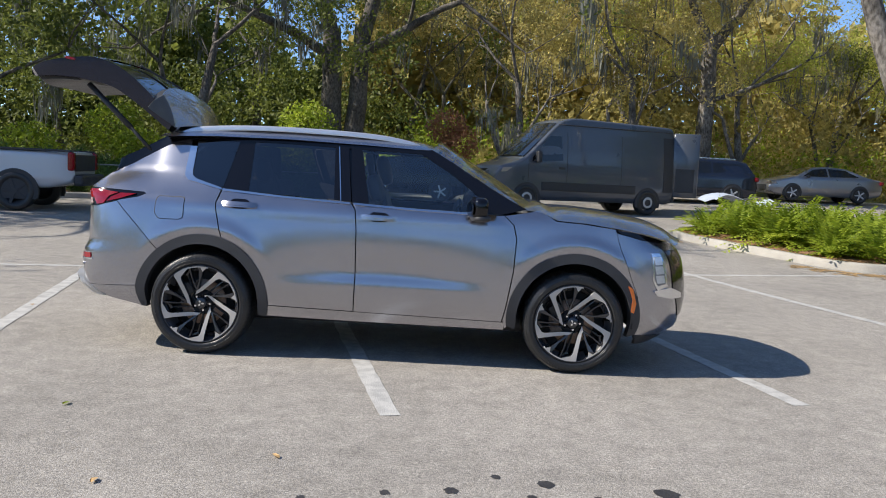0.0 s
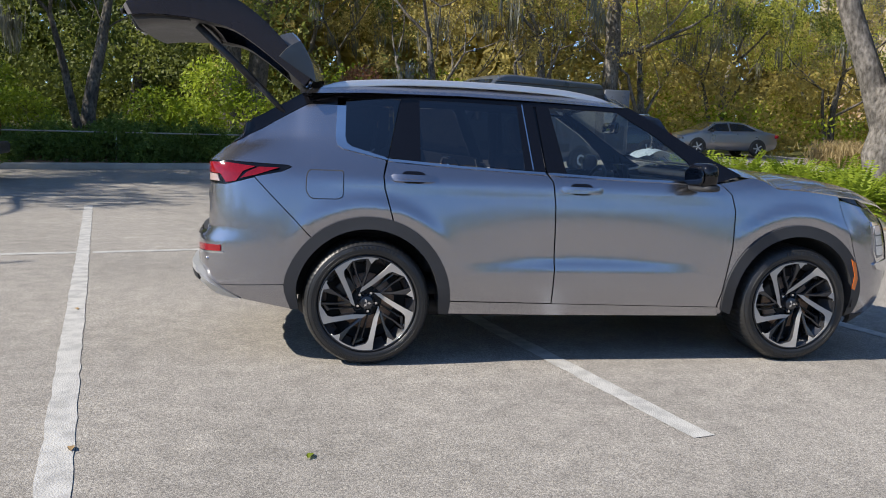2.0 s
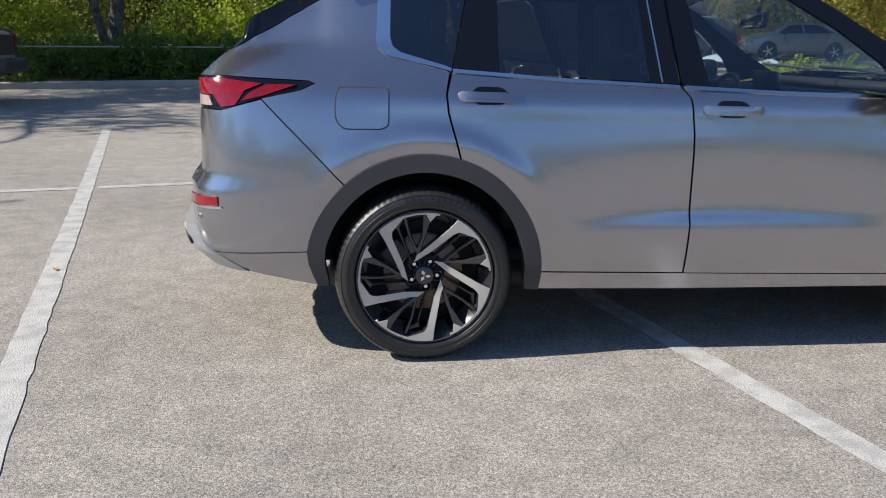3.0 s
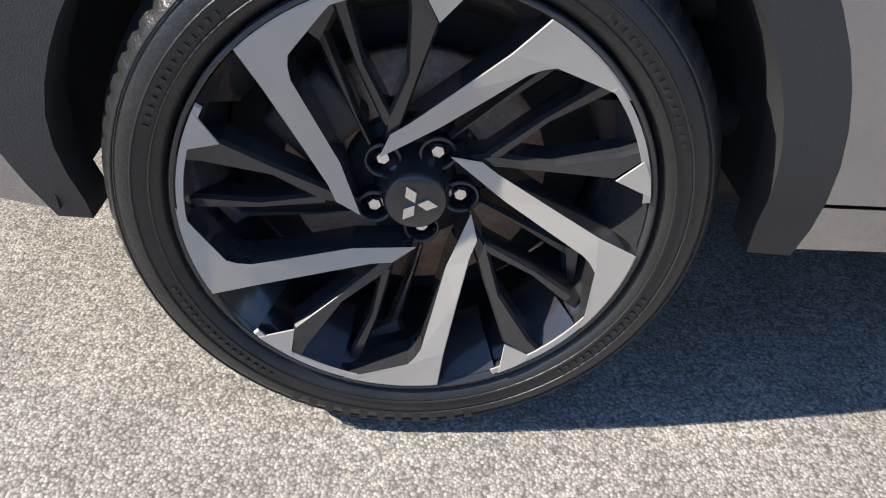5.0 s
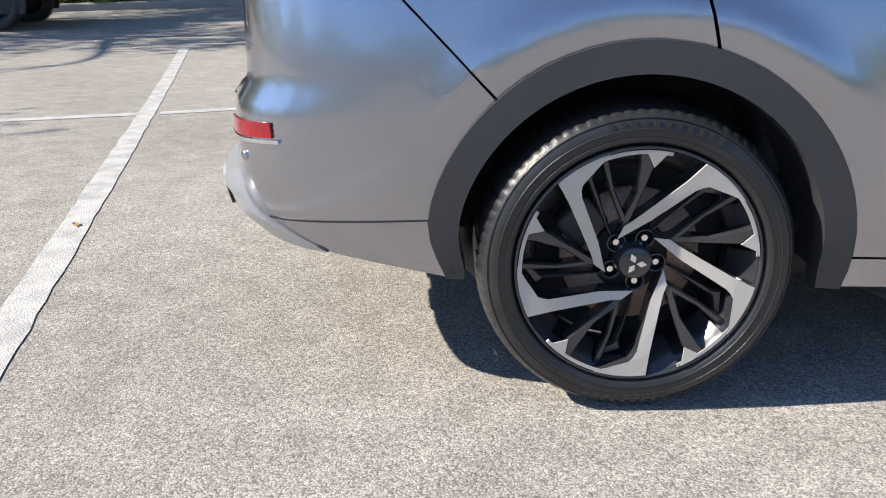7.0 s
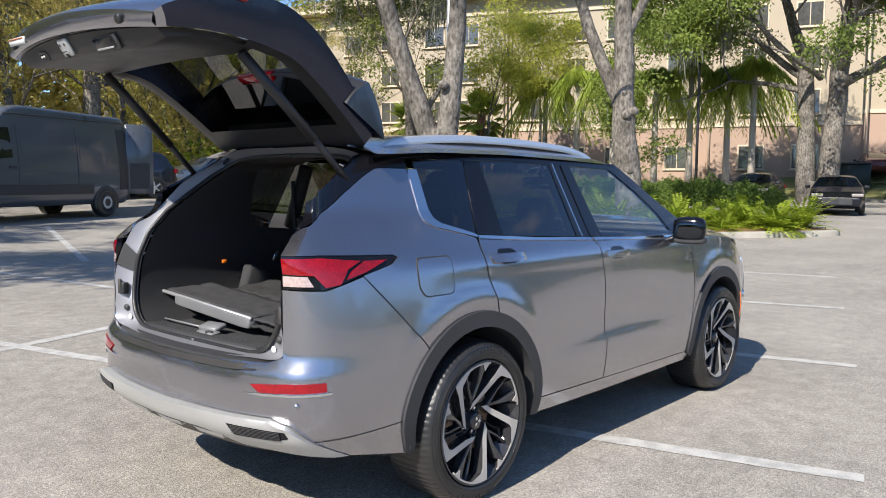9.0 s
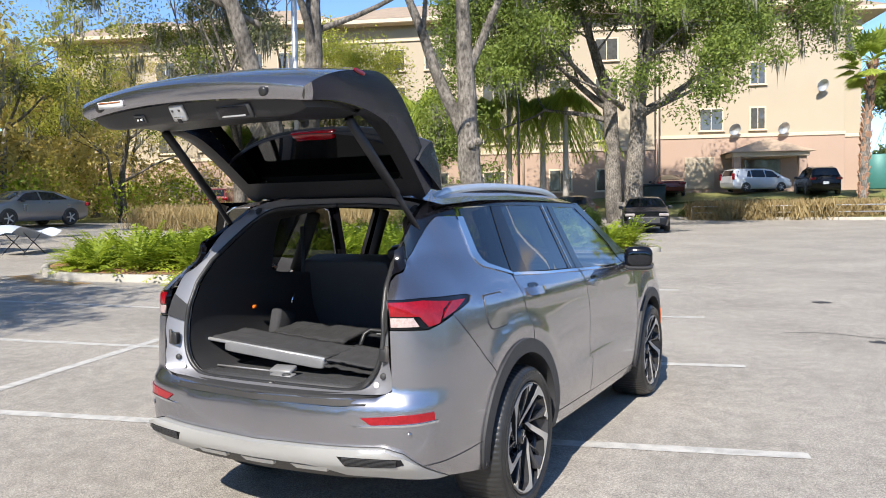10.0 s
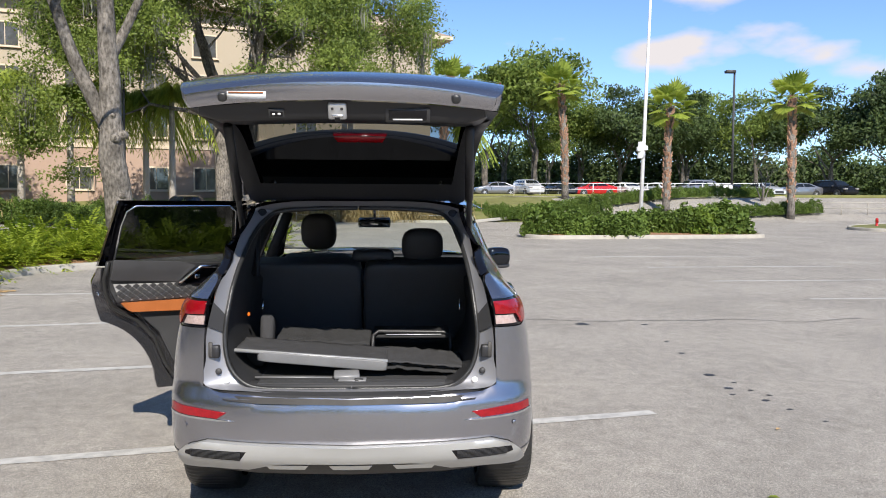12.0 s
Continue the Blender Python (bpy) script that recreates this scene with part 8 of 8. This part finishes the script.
# ---- interior ----
UPPERLATCH = paint("grey_latch", (0.22, 0.22, 0.225), .45, .2, .1, 10, 200)
part("cargo_floor", box((-.22, 0, .735), (1.30, 1.14, .05), bevel=.012), CARPET, suv, "charcoal carpeted cargo floor")
part("rear_sill_trim", box((-.83, 0, .752), (.10, 1.0, .035), bevel=.012), PLASTIC, suv, "black ribbed sill trim")
for k in range(5):
    part("sill_rib", box((-.865 + .017 * k, 0, .772), (.006, .86, .006)), PLASTIC, suv, smooth=False)
fl = part("floor_latch", box((-.775, .03, .792), (.07, .12, .022), (0, -14, 6), .006), UPPERLATCH, suv)
part("latch_plate", box((-.815, .0, .776), (.05, .13, .012), (0, -6, -4), .004), UPPERLATCH, fl)
part("latch_pull", box((-.83, -.03, .780), (.02, .04, .014), (0, -6, 10), .004), PLASTIC, fl)
part("floor_panel_edge", tube([(-.76, .46, .778), (-.765, .10, .776)], .005, 6), UPPERLATCH, suv)
part("cabin_floor", box((1.2, 0, .42), (1.7, 1.5, .06), bevel=.02), CARPET, suv)
part("firewall", box((2.22, 0, .72), (.06, 1.5, .70), bevel=.02), DARKIN, suv)
part("engine_bay_block", box((2.85, 0, .62), (1.0, 1.0, .5), bevel=.03), DARKIN, suv)
bm = bmesh.new()
add_grid(bm, [[(x, y, roof_z(x, y) - .03) for y in np.linspace(-.60, .60, 15)] for x in np.linspace(-.36, 1.58, 12)])
part("headliner", bm, DARKIN, suv)


def seat_back(name, x, y, w, z0, z1, tilt, head=None, hz=.0, hw=.24, hh=.23):
    ob = part(name, pillow((x, y, (z0 + z1) / 2), (.17, w, z1 - z0), (0, tilt, 0), 11), LEATHER, suv)
    if head:
        part("headrest", pillow((x - .03, y, z1 + hh / 2 + .015 + hz), (.12, hw, hh), (0, tilt, 0), 2.9), LEATHER, ob)
        for dy in (-.06, .06):
            part("headrest_post", tube([(x - .01, y + dy, z1 - .04), (x - .015, y + dy, z1 + .07 + hz)], .007, 6), CHROME, ob)
    return ob


seat_back("rear_seat_back", .33, .345, .66, .62, 1.27, -14)
seat_back("rear_seat_back", .33, -.345, .70, .62, 1.27, -14, True, -.045, .25, .21)
part("rear_seat_cushion", box((.62, 0, .60), (.55, 1.3, .16), (0, -4, 0), .05, 3), LEATHER, suv)
part("middle_headrest", box((.29, -.05, 1.285), (.09, .25, .07), (0, -14, 0), .03, 2), LEATHER, suv)
for y in (.37, -.37):
    seat_back("front_seat_back", 1.22, y, .50, .58, 1.24 if y > 0 else 1.16, -16, True, .01 if y > 0 else -.03, .25, .26 if y > 0 else .22)
    part("front_seat_cushion", box((1.48, y, .60), (.52, .50, .16), (0, -5, 0), .05, 3), LEATHER, suv)
part("dashboard", box((2.02, 0, .98), (.36, 1.40, .26), (0, 10, 0), .08, 3), DARKIN, suv)
part("centre_console", box((1.6, 0, .62), (.8, .24, .3), bevel=.04), DARKIN, suv)
part("screen", box((1.86, 0, 1.13), (.02, .26, .14), (0, -12, 0), .008), GLOSSBLACK, suv)
bm = bmesh.new()
c, rr = Vector((1.78, .37, 1.00)), .18
pts = []
for k in range(33):
    a = 2 * math.pi * k / 32
    pts.append((c.x + math.sin(a) * rr * .35, c.y + math.cos(a) * rr, c.z + math.sin(a) * rr * .93))
add_tube(bm, pts, .015, 8, caps=False)
add_box(bm, c, (.04, .12, .10), (0, -20, 0), .015)
add_tube(bm, [(c.x, c.y - .17, c.z), (c.x, c.y + .17, c.z)], .014, 6)
part("steering_wheel", bm, LEATHER, suv)
mir = part("interior_mirror", box((1.76, .0, 1.448), (.03, .25, .078), (0, 8, 0), .012, 2), GLOSSBLACK, suv)
part("mirror_glass", box((1.743, .0, 1.446), (.004, .232, .062), (0, 8, 0), .001), CHROME, mir)
part("mirror_stalk", tube([(1.77, 0, 1.47), (1.80, 0, 1.57)], .01, 6), GLOSSBLACK, suv)
for sg in (-1, 1):
    part("inner_pillar", tube([(1.08, sg * .72, 1.15), (1.03, sg * .56, 1.53)], .035, 8), DARKIN, suv)
    part("inner_pillar", tube([(.2, sg * .70, 1.18), (.2, sg * .55, 1.53)], .04, 8), DARKIN, suv)
    part("belt_strap", tube([(.14, sg * .60, 1.45), (.17, sg * .62, 1.0), (.14, sg * .60, .82)], .012, 6), PLASTIC, suv)
    part("buckle", box((-.03, sg * .55, 1.03), (.02, .012, .06), (0, 20, 0), .003), CHROME, suv)
    part("inner_trim", panel([(.5, .42), (2.15, .42), (2.1, 1.10), (.3, 1.17), (.3, .9)] if sg < 0 else [(1.16, .42), (2.15, .42), (2.1, 1.10), (1.16, 1.13)], lambda u, v, d: skin(u, v, .09 + d, sg), .08, .01), DARKIN, suv)
part("courtesy_lamp", box((-.35, .565, 1.02), (.03, .012, .02), bevel=.004), AMBER, suv)
part("storage_tray", box((-.42, .50, .83), (.22, .10, .10), bevel=.02), DARKIN, suv)

# open left rear door, hinged at the middle post
def L(u, v, d):
    return skin(u, v if v < 1.2 else 1.2 + (v - 1.2) * 1.13, d, 1)


HINGE = Matrix.Translation((1.10, .87, 0)) @ Matrix.Rotation(radians(-57), 4, 'Z') @ Matrix.Translation((-1.10, -.87, 0))
od = part("open_rear_door", panel(rear_door, L), SILVER, suv, "rear door standing wide open")
od.matrix_basis = HINGE
DG = [(.185, 1.205), (.98, 1.165), (.94, 1.54), (.235, 1.54)]
part("window", panel(DG, lambda u, v, d: L(u, v, d + .012), .06, .004), TINT, od, "dark privacy glass", smooth=True)
for poly in ([(.105, 1.205), (.19, 1.198), (.215, 1.42), (.27, 1.535), (.29, 1.556), (.188, 1.558)], [(.975, 1.16), (1.055, 1.156), (1.0, 1.556), (.92, 1.557)], [(.188, 1.560), (1.0, 1.560), (.92, 1.530), (.27, 1.530)]):
    part("window_frame", panel(poly, L, .04, .045), GLOSSBLACK, od)
part("window_seal", tube([tuple(L(u, v, .05)) for u, v in [(.19, 1.20), (.215, 1.42), (.24, 1.50), (.29, 1.53), (.88, 1.532), (.935, 1.50), (.975, 1.17)]], .008, 6), CHROME, od)
inner_poly = [(.17, 1.232), (.56, 1.212), (1.04, 1.19), (1.06, .96), (1.06, .50), (.61, .50), (.57, .58), (.49, .76), (.36, .89), (.23, .96), (.185, 1.045)]
part("jamb_skin", panel(rear_door, lambda u, v, d: L(u, v, .035 + d), .05, .001), SILVER, od)
UPPERPAD = paint("soft_grey_pad", (0.085, 0.085, 0.09), .55, 0, .12, 10, 300, .15)
part("door_card", panel(inner_poly, lambda u, v, d: L(u, v, .085 - d), .05, .05), PLASTIC, od, "black moulded door card")
part("upper_pad", panel([(.18, 1.238), (.60, 1.215), (.70, 1.19), (.60, 1.082), (.18, 1.112)], lambda u, v, d: L(u, v, .102 - d), .04, .02, rnd=.02), UPPERPAD, od)
part("armrest", panel([(.24, .965), (.98, .965), (1.0, .90), (.9, .885), (.30, .905)], lambda u, v, d: L(u, v, .125 - d), .04, .05, rnd=.02), TAN, od, "tan leather armrest band")
STITCH = paint("pale_stitched_leather", (0.36, 0.35, 0.34), .7, 0, .15, 20, 300)
part("quilt_backing", panel([(.20, 1.085), (.66, 1.075), (.80, .98), (.24, .975)], lambda u, v, d: L(u, v, .096 - d), .04, .006), STITCH, od)
for i in range(11):
    for j in range(5):
        u, v = .235 + .052 * i + (.026 if j % 2 else 0), .985 + .0205 * j
        if u < .215 + (1.07 - v) * .1 or u > .77 - (v - .98) * .9:
            continue
        part("quilt_pad", panel([(u - .0235, v), (u, v - .0185), (u + .0235, v), (u, v + .0185)], lambda a, b, d, u=u, v=v: L(a, b, .100 + .010 * max(0, 1 - (abs(a - u) / .0235 + abs(b - v) / .0185)) - d), .02, .004), LEATHER, od)
part("handle_recess", panel([(.62, 1.095), (.72, 1.185), (.84, 1.17), (.84, 1.06), (.66, 1.065)], lambda u, v, d: L(u, v, .106 - d), .04, .012), GLOSSBLACK, od)
part("pull_handle", tube([tuple(L(.84, 1.178, .118)), tuple(L(.725, 1.182, .122)), tuple(L(.69, 1.155, .124)), tuple(L(.625, 1.09, .118)), tuple(L(.60, 1.075, .110))], .011, 8), CHROME, od, "bright pull handle")
part("inner_release", box(L(.72, 1.115, .112), (.035, .014, .03), (0, 0, 0), .005, 2), CHROME, od)
part("door_seal", tube([tuple(L(u, v, .072)) for u, v in [(.155, 1.225), (.148, 1.12), (.160, 1.03), (.205, .935), (.35, .85), (.465, .72), (.53, .55), (.585, .45), (1.06, .44), (1.07, .9), (1.05, 1.18)]], .014, 8), RUBBER, od)
part("jamb_bolt", box(L(.125, 1.02, .045), (.012, .012, .02), (0, 0, 0), .003), CHROME, od)
part("fuel_bar", box((1.1, .80, .75), (.05, .06, .12), bevel=.01), PLASTIC, suv)
part("door_sill_left", panel([(.45, .38), (1.10, .37), (1.10, .30), (.47, .31)], lambda u, v, d: L(u, v, .03 + d), .05, .12), PLASTIC, suv)
part("b_post_left", panel([(1.06, 1.15), (1.12, 1.15), (1.13, .36), (1.02, .36)], lambda u, v, d: L(u, v, .04 + d), .05, .08), LITSILVER, suv)

# ---- things lying in the cargo bay ----
def loose(name, bm, mat, label, category):
    return tagged(part(name, bm, mat, None), label, category)


GREYFELT = paint("grey_felt", (0.04, 0.04, 0.043), .95, 0, .25, 14, 220, .5)
ALU = paint("brushed_grey_edge", (0.45, 0.46, 0.47), .4, .4, .1, 10, 200, .1)
MIDGREY = paint("grey_moulded_board", (0.15, 0.152, 0.157), .55, 0, .12, 10, 200, .15)


def slab(a, b, back, thick, rag, seed, nu=34, nv=10):
    """A worn board from edge a-b reaching back by a vector, with ragged thickness."""
    a, b, back = Vector(a), Vector(b), Vector(back)
    rows = []
    for i in range(nu + 1):
        u = i / nu
        row = []
        for j in range(nv + 1):
            v = j / nv
            p = a.lerp(b, u) + back * v * (1 + rag * 3 * noise.noise((u * 6, seed, 0)))
            p.z += rag * (noise.noise((u * 9, v * 5, seed)) + .5 * noise.noise((u * 25, v * 14, seed)))
            row.append(p)
        low = [q - Vector((0, 0, thick)) for q in row[::-1]]
        rows.append(row + low)
    bm = bmesh.new()
    add_grid(bm, rows, True)
    bmesh.ops.holes_fill(bm, edges=[e for e in bm.edges if e.is_boundary], sides=0)
    bmesh.ops.recalc_face_normals(bm, faces=bm.faces)
    return bm


cover = thing("cargo_cover", "worn grey felt cargo cover with pale rail on the floor", "cargo cover")
part("felt", slab((-.69, .56, .905), (-.69, -.16, .846), (.26, 0, .012), .012, .010, 3), GREYFELT, cover, "ragged grey felt")
part("rail", tube([(-.705, .565, .897), (-.705, .2, .868), (-.70, -.16, .840)], .0095, 8), ALU, cover, "pale grey rail")
part("cassette", pillow((-.68, .15, .843), (.075, .62, .052), (4.8, 0, 0), 9), MIDGREY, cover, "smooth grey cassette")
for k, (dz, dx) in enumerate(((0, 0), (-.014, .02), (-.028, -.01))):
    loose("floor_board", slab((-.69 + dx, -.15, .842 + dz), (-.67 + dx, -.535, .806 + dz), (.30, .01, .02), .007, .008, 7 + k), CARPET if k else GREYFELT, "thin dark carpeted board lying askew in the bay", "board")
loose("folded_mat", slab((-.40, .42, .892), (-.40, -.06, .876), (.26, 0, .03), .02, .011, 15), CARPET, "black ribbed mat folded against the seats", "mat")
for k in range(3):
    loose("folded_mat", slab((-.42 + .03 * k, .40, .872 - .014 * k), (-.42, -.04, .858 - .014 * k), (.2, 0, .02), .006, .012, 21 + k), GREYFELT, "thin grey layer of the folded mat", "mat")
lid = thing("storage_lid", "black storage lid with rounded frame and bright edge", "lid")
part("frame", tube([(-.28, -.07, .80), (-.22, -.07, .885), (-.20, -.10, .905), (-.19, -.45, .900), (-.20, -.49, .885), (-.26, -.49, .80)], .011, 8), GATETRIM, lid)
part("panel", box((-.10, -.28, .885), (.2, .42, .02), (0, -6, 0), .006), DARKIN, lid)
part("bright_edge", box((-.205, -.29, .888), (.006, .30, .006), (0, -10, 1), .002), ALU, lid, "thin bright edge strip")
loose("fabric_pouch", box((-.22, .49, .88), (.16, .07, .22), (0, 18, 4), .02, 2), GREYFELT, "folded grey fabric pouch against the side wall", "pouch")
